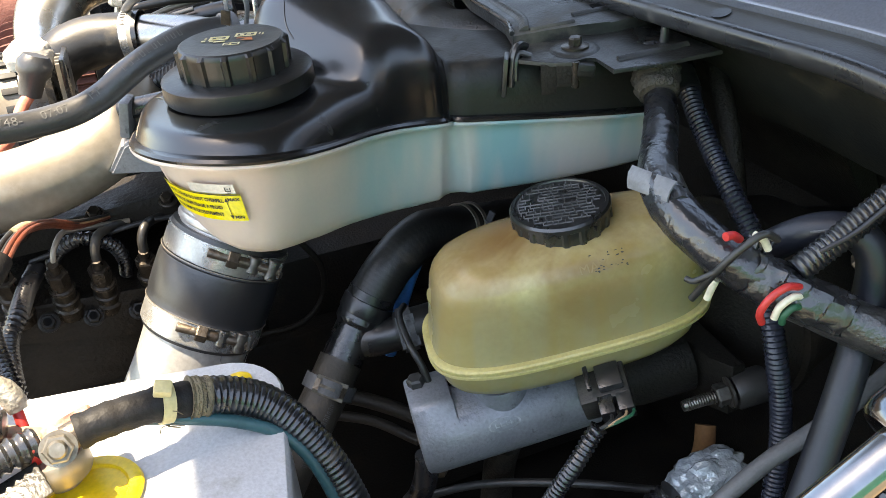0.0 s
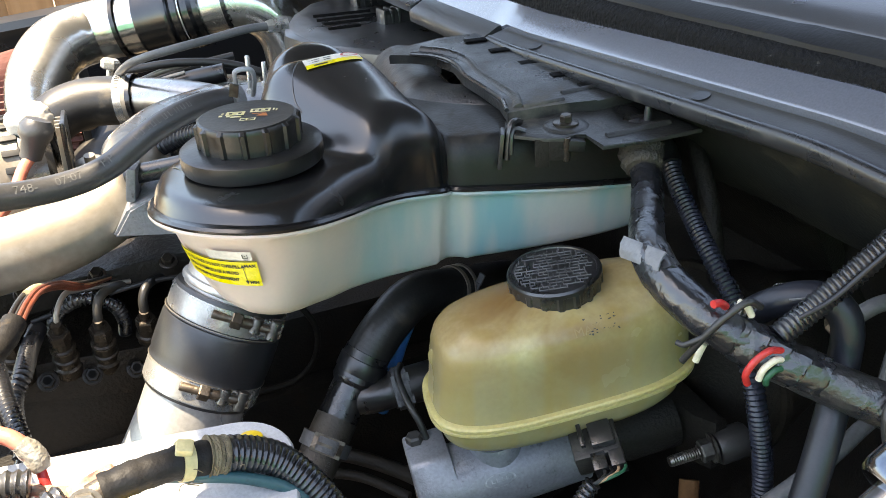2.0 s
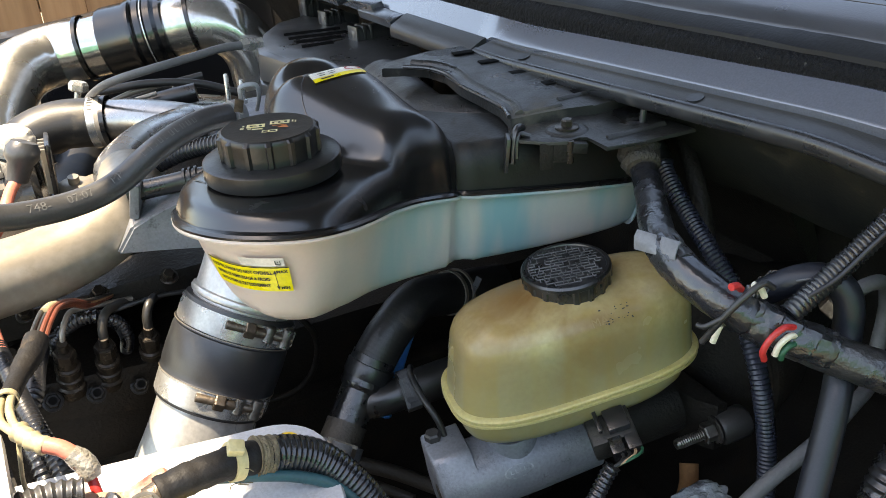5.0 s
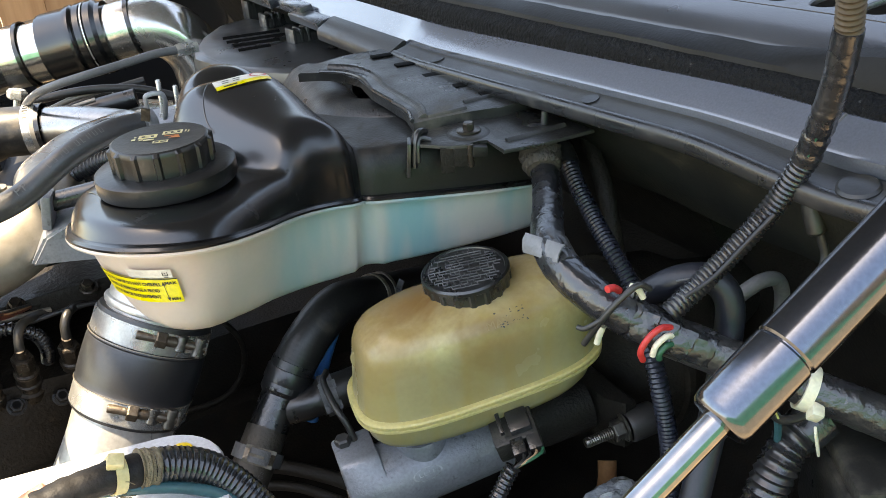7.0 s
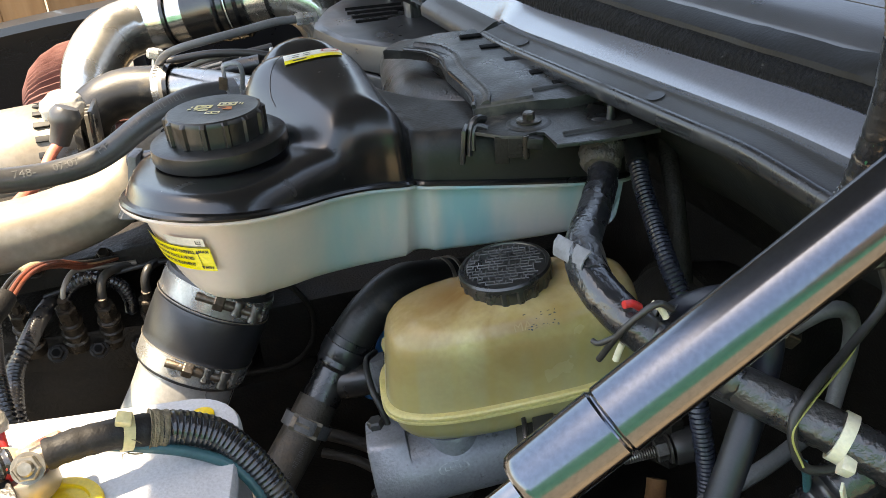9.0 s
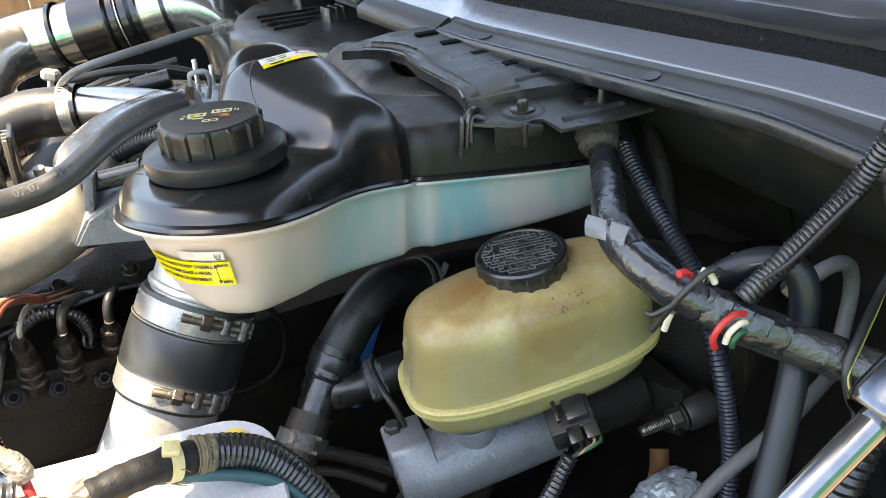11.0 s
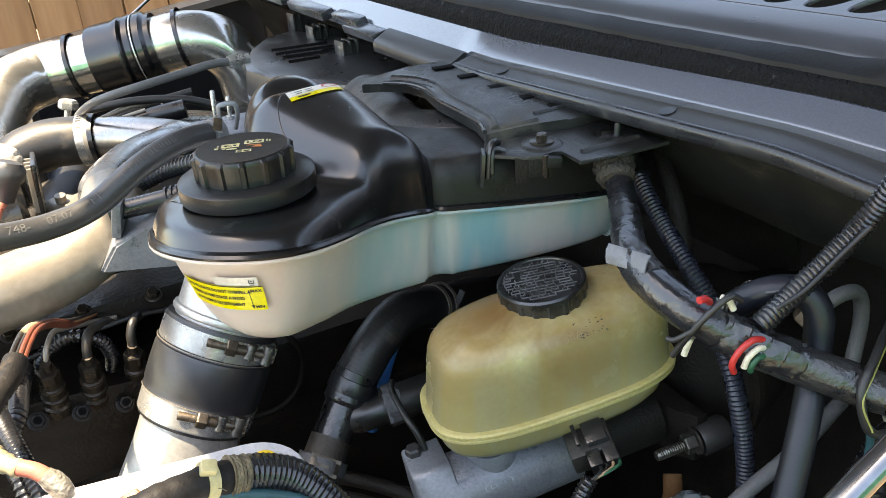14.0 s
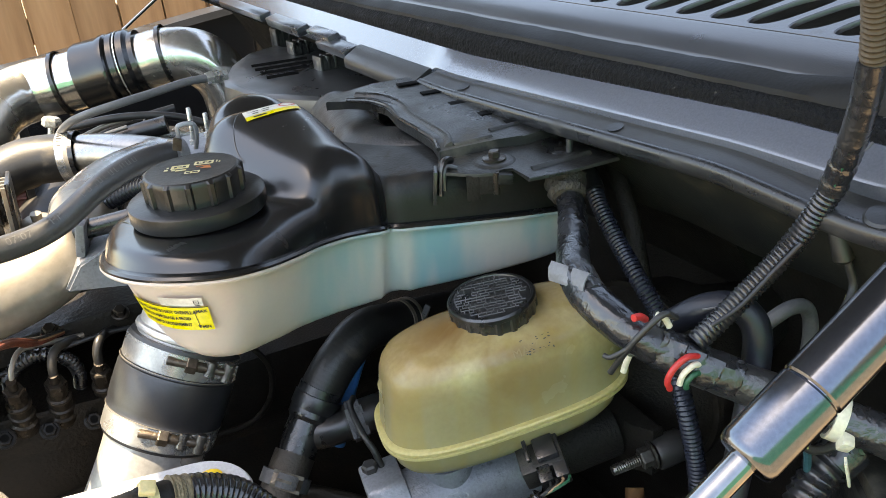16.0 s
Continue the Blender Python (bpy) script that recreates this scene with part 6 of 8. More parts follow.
    part("runner", tube([(-0.34, 0.665, 1.150), (-0.22, 0.672, 1.143), (-0.113, 0.688, 1.139), (-0.062, 0.700, 1.139), (-0.022, 0.714, 1.147), (0.006, 0.735, 1.160), (0.020, 0.775, 1.165)], 0.0305, 36, 0.006), DULL_ALU, big, "pale cast runner")
    part("end_lug", box((0.008, 0.022, 0.030), (0.0075, 0.690, 1.178), (0, 12, -20), 0.002), CAST, big)
    bm = bmesh.new()
    face = [(-0.020, 1.136), (-0.003, 1.160), (0.020, 1.168), (0.049, 1.179), (0.085, 1.190), (0.085, 1.122), (0.043, 1.131)]
    rings_to_bm(bm, [[V(x, 0.664 - 0.25 * (x - 0.04), z) for x, z in face], [V(x + 0.006, 0.706 - 0.1 * (x - 0.04), z + 0.004) for x, z in face]])
    bmesh.ops.bevel(bm, geom=list(bm.edges), offset=0.0025, segments=2, affect="EDGES")
    part("arm", bm, CAST, big, "flat cast arm behind the tank")
    part("rear_runner", tube([(0.012, 0.765, 1.160), (0.012, 0.82, 1.158), (0.036, 0.89, 1.150), (0.075, 0.96, 1.142), (0.13, 1.02, 1.132)], 0.021, 32, 0.006), POLISHED, big)

    st = thing("stub_hose", "short black plastic stub hose with a ribbed joint", "hose", (0.05, 0.69, 1.18))
    part("stub", tube([(0.004, 0.700, 1.180), (0.030, 0.690, 1.1835), (0.052, 0.680, 1.187), (0.085, 0.665, 1.192)], 0.0085, 20, 0.004), BLACK_PLASTIC, st)
    for k in range(3):
        p = V(0.050, 0.681, 1.1865) + V(0.0045, -0.002, 0.0007) * k
        part("ridge", lathe([(0.0085, -0.0012), (0.0105, -0.0010), (0.0105, 0.0010), (0.0085, 0.0012)], p, (0.9, -0.4, 0.12), 24), BLACK_PLASTIC, st)
    single("corrugated_tube", corrugated([(0.020, 0.775, 1.170), (0.040, 0.755, 1.180), (0.065, 0.735, 1.193), (0.096, 0.700, 1.205), (0.12, 0.68, 1.205)], 0.0085, 0.0042, 0.0014), CONDUIT, "black corrugated tube behind the filler cap", "conduit")
    single("corrugated_tube", corrugated([(-0.02, 0.735, 1.115), (0.015, 0.705, 1.128), (0.040, 0.685, 1.140), (0.07, 0.66, 1.15)], 0.0065, 0.0038, 0.0012), CONDUIT, "thin corrugated tube below the intake arm", "conduit")

    ch = thing("intake_hose", "black rubber hose clamped to an aluminium pipe", "hose", (0.05, 1.15, 1.09))
    part("rubber_elbow", tube([(-0.075, 1.19, 1.055), (-0.062, 1.19, 1.085), (-0.036, 1.19, 1.104), (0.0, 1.19, 1.112), (0.045, 1.18, 1.110)], 0.033, 32, 0.006), RUBBER, ch)
    part("metal_pipe", tube([(0.040, 1.182, 1.110), (0.085, 1.15, 1.112), (0.125, 1.10, 1.112), (0.165, 1.05, 1.108)], 0.0285, 32, 0.006), POLISHED, ch)
    cl = part("worm_clamp", ring_band(V(0.046, 1.178, 1.110), V(0.9, -0.35, 0.02), 0.0338, 0.0105, 0.001, 64), STEEL, ch, "bright slotted worm clamp")
    for k in range(22):
        a = -2.6 + 0.16 * k
        ax = V(0.9, -0.35, 0.02).normalized()
        u, w = V(0, 0, 1), ax.cross(V(0, 0, 1)).normalized()
        p = V(0.046, 1.178, 1.110) + (u * math.cos(a) + w * math.sin(a)) * 0.0346
        part("slot", box((0.0065, 0.0022, 0.0016), p, (math.degrees(math.atan2(math.sin(a), math.cos(a))), 0, -21), 0.0), INK, cl)
    part("band", ring_band(V(0.060, 1.170, 1.1105), V(0.9, -0.4, 0.02), 0.0335, 0.006, 0.0012, 64), BLACK_PLASTIC, ch)
    part("band", ring_band(V(0.0545, 1.1745, 1.1103), V(0.9, -0.38, 0.02), 0.0336, 0.006, 0.0010, 64), DULL_ALU, ch, "smooth end of the clamp band")

    el = thing("air_intake_elbow", "polished aluminium intake elbow with a black coupler", "pipe", (0.09, 1.45, 1.1))
    pts = [(-0.085, 1.36, 0.93), (-0.080, 1.36, 1.000), (-0.074, 1.39, 1.048), (-0.057, 1.42, 1.095), (-0.017, 1.462, 1.131), (0.042, 1.486, 1.143), (0.092, 1.465, 1.150), (0.148, 1.440, 1.1595), (0.21, 1.412, 1.170)]
    part("elbow", tube(pts, 0.0495, 56, 0.005, rfun=lambda s_, k, t: 0.036 + 0.0120 * smooth01(0.08, 0.48, k) + 0.0009 * noise.noise(V(s_ * 60, 4.0, 0)) * smooth01(0.75, 0.5, k)), ELBOW, el, "mandrel-bent polished elbow")
    part("outlet", tube([(0.20, 1.416, 1.168), (0.255, 1.390, 1.176), (0.300, 1.372, 1.164), (0.330, 1.360, 1.120), (0.338, 1.355, 1.04)], 0.046, 48, 0.008), ELBOW, el, "bright outlet bend")
    axis = V(0.078, -0.035, 0.013).normalized()
    part("coupler", lathe([(0.051, 0.034), (0.0545, 0.034), (0.056, 0.040), (0.0565, 0.078), (0.0585, 0.082), (0.0585, 0.089), (0.055, 0.093), (0.0585, 0.097), (0.0585, 0.106), (0.055, 0.110), (0.0585, 0.114), (0.0585, 0.124), (0.053, 0.130), (0.053, 0.138), (0.048, 0.138)], V(0.092, 1.465, 1.150), axis, 64), COUPLER, el, "black ribbed rubber coupler")
    for off, r in ((0.0, 0.0515), (0.178, 0.049)):
        part("ring", ring_band(V(0.092, 1.465, 1.150) + axis * off, axis, r, 0.006, 0.002, 64), COUPLER, el, "black rubber ring")
    for off in (0.0855, 0.110):
        part("wire_band", ring_band(V(0.092, 1.465, 1.150) + axis * off, axis, 0.0572, 0.002, 0.0012, 64), STEEL, el)

    flt = thing("cone_air_filter", "dirty red pleated cone air filter", "air filter", (-0.16, 1.55, 1.0))
    c, ax = V(-0.205, 1.64, 0.98), V(1, -0.06, -0.03).normalized()

    def pleat(r, h, a):
        return r * (1 - 0.07 * (0.5 + 0.5 * math.cos(58 * a))) if r > 0.03 and h < 0.20 else r
    part("pleats", lathe([(0.02, 0.0), (0.05, 0.006), (0.082, 0.024), (0.104, 0.048), (0.120, 0.080), (0.128, 0.120), (0.128, 0.199)], c, ax, 348, rmod=pleat), FILTER_RED, flt, "dark red pleated media", sharp=60)
    part("end_cap", lathe([(0.120, 0.200), (0.131, 0.202), (0.131, 0.214), (0.09, 0.226), (0.05, 0.228)], c, ax, 48), RUBBER, flt)
    part("neck", tube([c + ax * 0.22, c + ax * 0.25, V(0.03, 1.55, 0.93), V(-0.04, 1.42, 0.90), V(-0.10, 1.35, 0.92)], 0.05, 32, 0.02), RUBBER, flt)

    br = thing("braided_line", "braided steel line arching to a threaded fitting", "hose", (0.14, 1.08, 1.15))
    part("line", tube([(0.040, 1.26, 1.085), (0.044, 1.225, 1.125), (0.054, 1.15, 1.160), (0.074, 1.10, 1.180), (0.112, 1.08, 1.190), (0.160, 1.08, 1.195), (0.205, 1.08, 1.200), (0.238, 1.08, 1.199)], 0.0054, 18, 0.004), GREY_HOSE, br)
    part("fitting", lathe([(0.0085, -0.004), (0.0095, 0.0), (0.0095, 0.012), (0.0075, 0.013), (0.0075, 0.024)], (0.236, 1.08, 1.199), (1, 0, -0.02), 6), STEEL, br, "hex fitting", sharp=20)
    single("fuel_line", tube([(0.06, 1.26, 1.128), (0.13, 1.24, 1.133), (0.20, 1.22, 1.124), (0.26, 1.20, 1.10)], 0.006, 14, 0.006), RUBBER, "thin black line under the braided hose", "hose")


build_hoses()


# ---------------------------------------------------------------- battery corner
def build_battery():
    bat = thing("battery", "grey-topped truck battery with corroded terminal", "battery", (-0.08, 0.33, 0.92))
    a = radians(-12.5)
    corner = V(0.0520, 0.4195, 0)
    ex, ey = V(-math.cos(a), -math.sin(a), 0), V(math.sin(a), -math.cos(a), 0)

    def rounded(ins, r, w=0.27, d=0.19):
        out = []
        for cx, cy, q in ((r, r, 2), (w - r, r, 3), (w - r, d - r, 0), (r, d - r, 1)):
            for k in range(9):
                t = math.pi / 2 * (q + k / 8)
                u, v = cx + (r - ins) * math.cos(t), cy + (r - ins) * math.sin(t)
                p = corner + ex * u + ey * v
                out.append(V(p.x, p.y, 0))
        return out

    def lift(loop, z):
        return [V(p.x, p.y, z) for p in loop]
    bm = bmesh.new()
    rings_to_bm(bm, [lift(rounded(0.004, 0.037), 0.90), lift(rounded(0.004, 0.037), 1.094), lift(rounded(0.0, 0.037), 1.096), lift(rounded(0.0, 0.037), 1.1055), lift(rounded(0.0015, 0.037), 1.1078), lift(rounded(0.004, 0.037), 1.1085)])
    part("case", bm, BATTERY, bat, "pale grey moulded case", sharp=40)
    part("vent_plug", lathe([(0.008, 0.0), (0.008, 0.002), (0.006, 0.0028), (0.0005, 0.003)], (0.022, 0.402, 1.1085), (0, 0, 1), 28), YELLOW, bat, "small yellow plug")
    part("terminal_seal", lathe([(0.0255, 0.0), (0.0265, 0.0018), (0.0255, 0.0038), (0.0225, 0.0045), (0.0195, 0.0038), (0.0185, 0.0022), (0.0005, 0.0020)], (-0.064, 0.350, 1.1088), (0, 0, 1), 36), YELLOW, bat, "bright yellow terminal ring")
    post = part("terminal_post", lathe([(0.010, 0.0), (0.0095, 0.022), (0.0085, 0.024), (0.0005, 0.0245)], (-0.075, 0.368, 1.1085), (0, 0, 1), 32), DULL_ALU, bat)

    cl = thing("battery_terminal_clamp", "corroded red-painted battery terminal clamp with nut", "terminal clamp", (-0.07, 0.365, 1.12))
    part("clamp_ring", lathe([(0.0095, 0.0), (0.0155, 0.0), (0.016, 0.001), (0.016, 0.013), (0.015, 0.0145), (0.0095, 0.0145)], (-0.075, 0.368, 1.117), (0, 0, 1), 40), DULL_ALU, cl, "dull lead clamp ring")
    part("clamp_arm", box((0.046, 0.018, 0.010), (-0.095, 0.383, 1.132), (0, 6, -28), 0.002), CORRODED, cl)
    part("clamp_lug", box((0.027, 0.011, 0.011), (-0.064, 0.369, 1.1405), (10, -8, 12), 0.004, segs=3), CORRODED, cl, "pale corroded lug with red paint left on it")
    part("red_strap", box((0.010, 0.004, 0.016), (-0.0795, 0.362, 1.135), (14, 8, 20), 0.0012), RED, cl, "red strap")
    bo = part("clamp_bolt", lathe([(0.0045, -0.016), (0.0045, 0.014), (0.0035, 0.0155), (0.0005, 0.0155)], (-0.069, 0.352, 1.1435), (0.10, -0.80, 0.58), 16), WORN_NUT, cl, "threaded bolt")
    part("clamp_nut", lathe([(0.0064, 0.001), (0.0073, 0.002), (0.0073, 0.0085), (0.0064, 0.0095), (0.0045, 0.0095)], (-0.069, 0.352, 1.1435), (0.10, -0.80, 0.58), 6), WORN_NUT, cl, "bright hex nut", sharp=20)
    part("washer", lathe([(0.0045, 0.0), (0.0088, 0.0), (0.0088, 0.0016), (0.0045, 0.0016)], (-0.069, 0.352, 1.1435), (0.10, -0.80, 0.58), 28), WORN_NUT, cl)
    part("cover_flap", box((0.040, 0.020, 0.003), (-0.098, 0.345, 1.128), (20, -8, 15), 0.001), DUSTY_BLACK, cl)

    cab = thing("battery_cable", "thick black battery cable in corrugated conduit", "cable", (0.0, 0.36, 1.11))
    pts = [(-0.060, 0.358, 1.1445), (-0.043, 0.360, 1.1450), (-0.019, 0.364, 1.1410), (0.000, 0.367, 1.1345), (0.012, 0.368, 1.130), (0.030, 0.366, 1.1185), (0.046, 0.356, 1.098), (0.058, 0.343, 1.068), (0.064, 0.330, 1.03), (0.06, 0.32, 0.97)]
    part("taped_end", tube(pts[:4], 0.0092, 24, 0.002, rfun=lambda s, k, t: 0.0088 + 0.0008 * noise.noise(V(s * 220, 0, 0)) + (0.0006 if k > 0.6 else 0)), MATTE_TAPE, cab, "taped cable end")
    part("conduit", corrugated(pts[3:], 0.0106, 0.0034, 0.0006, 28), CONDUIT, cab, "black corrugated conduit")
    part("copper_lug", tube([(-0.066, 0.357, 1.1435), (-0.056, 0.359, 1.1450)], 0.007, 16, 0.003, squash=0.7), RUSTY, cab, "corroded copper lug")
    fr_at = V(-0.002, 0.3672, 1.1352)
    part("frayed_wrap", tube([fr_at + V(-0.0045, -0.0004, 0.0016), fr_at, fr_at + V(0.0050, 0.0004, -0.0022)], 0.0114, 24, 0.0008, rfun=lambda s, k, t: 0.0112 + 0.0013 * noise.noise(V(s * 900, 1.3, 0))), FRAYED, cab, "frayed dirty tape wrap")
    rng = random.Random(11)
    for k in range(9):
        a = rng.uniform(1.5, 4.6)
        q = V(rng.uniform(-0.020, 0.004), 0.366, 1.138)
        e = V(rng.uniform(-0.004, 0.004), 0.0112 * math.cos(a), 0.0112 * math.sin(a) * -1)
        part("loose_thread", tube([q + e * 0.98, q + e * 1.12 + V(rng.uniform(-0.004, 0.004), 0, 0.002), q + e * 1.02 + V(rng.uniform(-0.008, 0.008), 0, -0.003)], 0.0003, 5, 0.002), FRAYED, cab)
    tie = thing("cable_tie", "aged yellow nylon cable tie round the battery cable", "cable tie", (-0.018, 0.364, 1.14), group="nylon cable ties")
    way = (V(*pts[3]) - V(*pts[2])).normalized()
    part("strap", ring_band(V(-0.018, 0.3645, 1.1408), way, 0.0101, 0.0062, 0.0010, 40), TIE, tie)
    part("head", box((0.0088, 0.0075, 0.0068), (-0.0165, 0.3600, 1.1525), (25, 20, -10), 0.0012), TIE, tie)
    single("teal_wire", tube([(-0.03, 0.368, 1.132), (-0.008, 0.361, 1.128), (0.014, 0.357, 1.119), (0.034, 0.352, 1.105), (0.046, 0.343, 1.086), (0.053, 0.332, 1.055), (0.055, 0.32, 1.0)], 0.0035, 12, 0.003), TEAL, "teal wire running under the battery cable", "wire")

    for pts in ([(-0.17, 0.386, 1.155), (-0.135, 0.383, 1.150), (-0.108, 0.384, 1.147), (-0.093, 0.382, 1.144)], [(-0.15, 0.345, 1.140), (-0.118, 0.352, 1.142), (-0.092, 0.361, 1.142), (-0.079, 0.366, 1.141)]):
        single("cable_conduit", corrugated(pts, 0.0086, 0.0048, 0.0017, 20), BLEACHED, "sunlit black corrugated conduit on the battery", "conduit", group="conduits at the battery terminal")


build_battery()


def build_vented_box():
    bx = thing("vented_power_box", "sunlit pale cover of a vented power box", "power box", (-0.22, 0.31, 0.95))
    part("side", slab([(-0.33, 0.19), (-0.126, 0.19), (-0.126, 0.422), (-0.33, 0.432)], 0.95, 1.160, 0.002), BLACK_PLASTIC, bx, "black plastic side")
    cover = part("cover", slab([(-0.33, 0.19), (-0.1235, 0.19), (-0.1235, 0.4255), (-0.33, 0.435)], 1.1602, 1.1685, 0.0015), WHITE_PLASTIC, bx, "pale sunlit cover")
    part("cover_seam", box((0.0008, 0.236, 0.0008), (-0.1325, 0.308, 1.1685), bevel=0.0), GREY_HOSE, cover)
    # black boxes on the solid cover paint the dark of its vents
    for c in range(6):
        for r in range(13):
            part("vent_slot", box((0.0105, 0.0055, 0.0008), (-0.1445 - 0.0155 * c, 0.4035 - 0.0108 * r + 0.001 * c, 1.1685), (0, 0, -14), 0.0), HOLE_BLACK, cover)


build_vented_box()


# ---------------------------------------------------------------- wiring on the sunlit side
def build_left_wiring():
    lw = thing("red_wire_bundle", "taped bundle of faded red power wires", "wiring", (-0.11, 0.45, 1.15))
    part("taped_run", tube([(-0.095, 0.547, 1.152), (-0.101, 0.533, 1.1495), (-0.108, 0.520, 1.148), (-0.114, 0.502, 1.149), (-0.119, 0.485, 1.151)], 0.0085, 20, 0.0015, rfun=lambda s, k, t: 0.0082 - 0.0022 * smooth01(0.2, 0.7, k) + 0.0007 * noise.noise(V(s * 150, 3, 0))), MATTE_TAPE, lw, "black taped section")
    for m, dx, dz in ((BLACK_WIRE, 0.0, 0.0), (RED_BROWN, 0.003, 0.001), (RED_BROWN, 0.0055, -0.001), (BLACK_WIRE, -0.003, 0.002), (TAN_WIRE, -0.004, 0.000), (RED_BROWN, 0.001, -0.003)):
        part("wire", tube([(-0.098 + dx, 0.540, 1.151 + dz), (-0.088 + dx, 0.565, 1.155 + dz), (-0.080 + dx, 0.595, 1.148 + dz), (-0.067 + dx * 0.5, 0.62, 1.136 + dz), (-0.052, 0.66, 1.111 + dz), (-0.022, 0.72, 1.083)], 0.0018, 10, 0.003), m, lw)
    part("tape_band", tube([(-0.0855, 0.578, 1.1545), (-0.081, 0.592, 1.1505), (-0.0765, 0.602, 1.1455)], 0.0034, 14, 0.002), AGED_CREAM, lw, "strip of cream tape")
    for dx in (-0.0028, 0.0028):
        part("pale_wire", tube([(-0.119 + dx, 0.487, 1.152), (-0.121 + dx, 0.466, 1.157), (-0.121 + dx, 0.452, 1.1575), (-0.117 + dx * 0.5, 0.432, 1.162), (-0.112, 0.420, 1.164)], 0.0025, 12, 0.002), AGED_CREAM, lw, "cream wire")
    part("tie_band", ring_band(V(-0.1195, 0.484, 1.1512), (-0.1, -0.95, 0.12), 0.0060, 0.006, 0.0009, 32), AGED_CREAM, lw, "cream tape band")
    part("loose_wire", tube([(-0.117, 0.428, 1.158), (-0.119, 0.424, 1.148), (-0.121, 0.420, 1.135), (-0.120, 0.416, 1.12)], 0.0013, 10, 0.003), AGED_CREAM, lw, "thin cream wire")
    part("joint_wrap", tube([(-0.1155, 0.428, 1.164), (-0.110, 0.416, 1.163), (-0.104, 0.409, 1.161)], 0.0060, 20, 0.0010, rfun=lambda s, k, t: 0.0052 + 0.0016 * noise.noise(V(s * 330, math.cos(t) * 0.8, 4))), AGED_CREAM, lw, "cream tape knot")
    part("pink_wire", tube([(-0.106, 0.411, 1.162), (-0.098, 0.405, 1.160), (-0.092, 0.400, 1.155)], 0.0046, 14, 0.002), PINK, lw, "faded red cable")
    part("silver_sleeve", tube([(-0.094, 0.402, 1.157), (-0.089, 0.398, 1.150), (-0.087, 0.394, 1.142)], 0.0082, 18, 0.002, rfun=lambda s, k, t: 0.0050 + 0.0014 * math.sin(math.pi * k) + 0.0007 * noise.noise(V(s * 300, math.cos(t) * 2, math.sin(t) * 2))), DULL_FILM, lw, "wrinkled translucent sleeve")
    part("red_tail", tube([(-0.088, 0.395, 1.142), (-0.087, 0.388, 1.132), (-0.086, 0.384, 1.120)], 0.0028, 12, 0.002), RED, lw, "red cable tail")

    rc = thing("red_power_cable", "faded red cable rising to a rubber post boot", "cable", (-0.09, 0.85, 1.12))
    part("cable", tube([(-0.072, 0.90, 1.148), (-0.083, 0.885, 1.140), (-0.098, 0.85, 1.125), (-0.112, 0.79, 1.130), (-0.121, 0.72, 1.133), (-0.1235, 0.670, 1.129), (-0.124, 0.640, 1.117), (-0.1215, 0.61, 1.115)], 0.0058, 14, 0.005), PINK, rc, "faded red insulation")
    part("black_sleeve", corrugated([(-0.123, 0.622, 1.1155), (-0.121, 0.600, 1.1145), (-0.117, 0.560, 1.110), (-0.112, 0.520, 1.108), (-0.104, 0.475, 1.095), (-0.098, 0.448, 1.070), (-0.096, 0.440, 1.02)], 0.0068, 0.0040, 0.0012), CONDUIT, rc, "black corrugated sleeve")
    part("post_boot", lathe([(0.006, 0.0), (0.0105, 0.002), (0.0125, 0.020), (0.0165, 0.026), (0.0165, 0.036), (0.012, 0.043), (0.0005, 0.045)], (-0.074, 0.90, 1.144), (0.42, 0.1, 0.9), 28), HEATER, rc, "grey rubber post boot")

    bm = bmesh.new()
    bmesh.ops.create_icosphere(bm, subdivisions=4, radius=1.0)
    for v in bm.verts:
        w = 1 + 0.025 * math.sin(v.co.z * 16 + 3 * noise.noise(v.co * 2)) + 0.08 * noise.noise(v.co * 1.5)
        v.co = V(-0.066, 0.965, 1.166) + V(v.co.x * 0.025, v.co.y * 0.020, v.co.z * 0.021) * w
    single("crinkled_boot", bm, WHITE_PLASTIC, "pale crinkled rubber boot behind the cable post", "boot")
    alt = thing("alternator", "bright alternator housing with black slotted rear cover", "alternator", (-0.13, 0.97, 1.03))
    part("housing", lathe([(0.03, -0.10), (0.066, -0.098), (0.070, -0.09), (0.070, -0.02), (0.066, -0.012), (0.066, 0.0)], (-0.078, 0.99, 1.098), (1, -0.1, 0.05), 56), DULL_ALU, alt, "bright cast housing")
    part("rear_cover", lathe([(0.066, 0.0), (0.068, 0.002), (0.066, 0.025), (0.060, 0.032), (0.02, 0.034), (0.0005, 0.034)], (-0.078, 0.99, 1.098), (1, -0.1, 0.05), 56), BLACK_PLASTIC, alt, "black rear cover")
    for k in range(14):
        t = 2 * math.pi * k / 14
        p = V(-0.0445, 0.9865 + 0.045 * math.cos(t), 1.0995 + 0.045 * math.sin(t))
        part("slot_fin", box((0.003, 0.020, 0.006), p, (math.degrees(t), 0, 0), 0.001), DULL_ALU, alt)
    # black blocks on the housing paint the dark inside cooling slots
    for k in range(8):
        t = 1.35 + 0.27 * k
        p = V(-0.092, 0.9915, 1.0975) + V(0, math.cos(t), math.sin(t)) * 0.0684
        part("cooling_slot", box((0.018, 0.007, 0.0030), p, (math.degrees(t) - 90, 0, -6), 0.0006), INK, alt, "black block drawn as a cooling slot")
    part("rear_plate", box((0.005, 0.052, 0.060), (-0.036, 0.945, 1.140), (0, 4, -6), 0.002), BLACK_PLASTIC, alt, "black upright plate")
    for k in range(4):
        part("plate_fin", box((0.010, 0.004, 0.050), (-0.040, 0.925 + 0.013 * k, 1.140), (0, 4, -6), 0.001), DULL_ALU, alt)
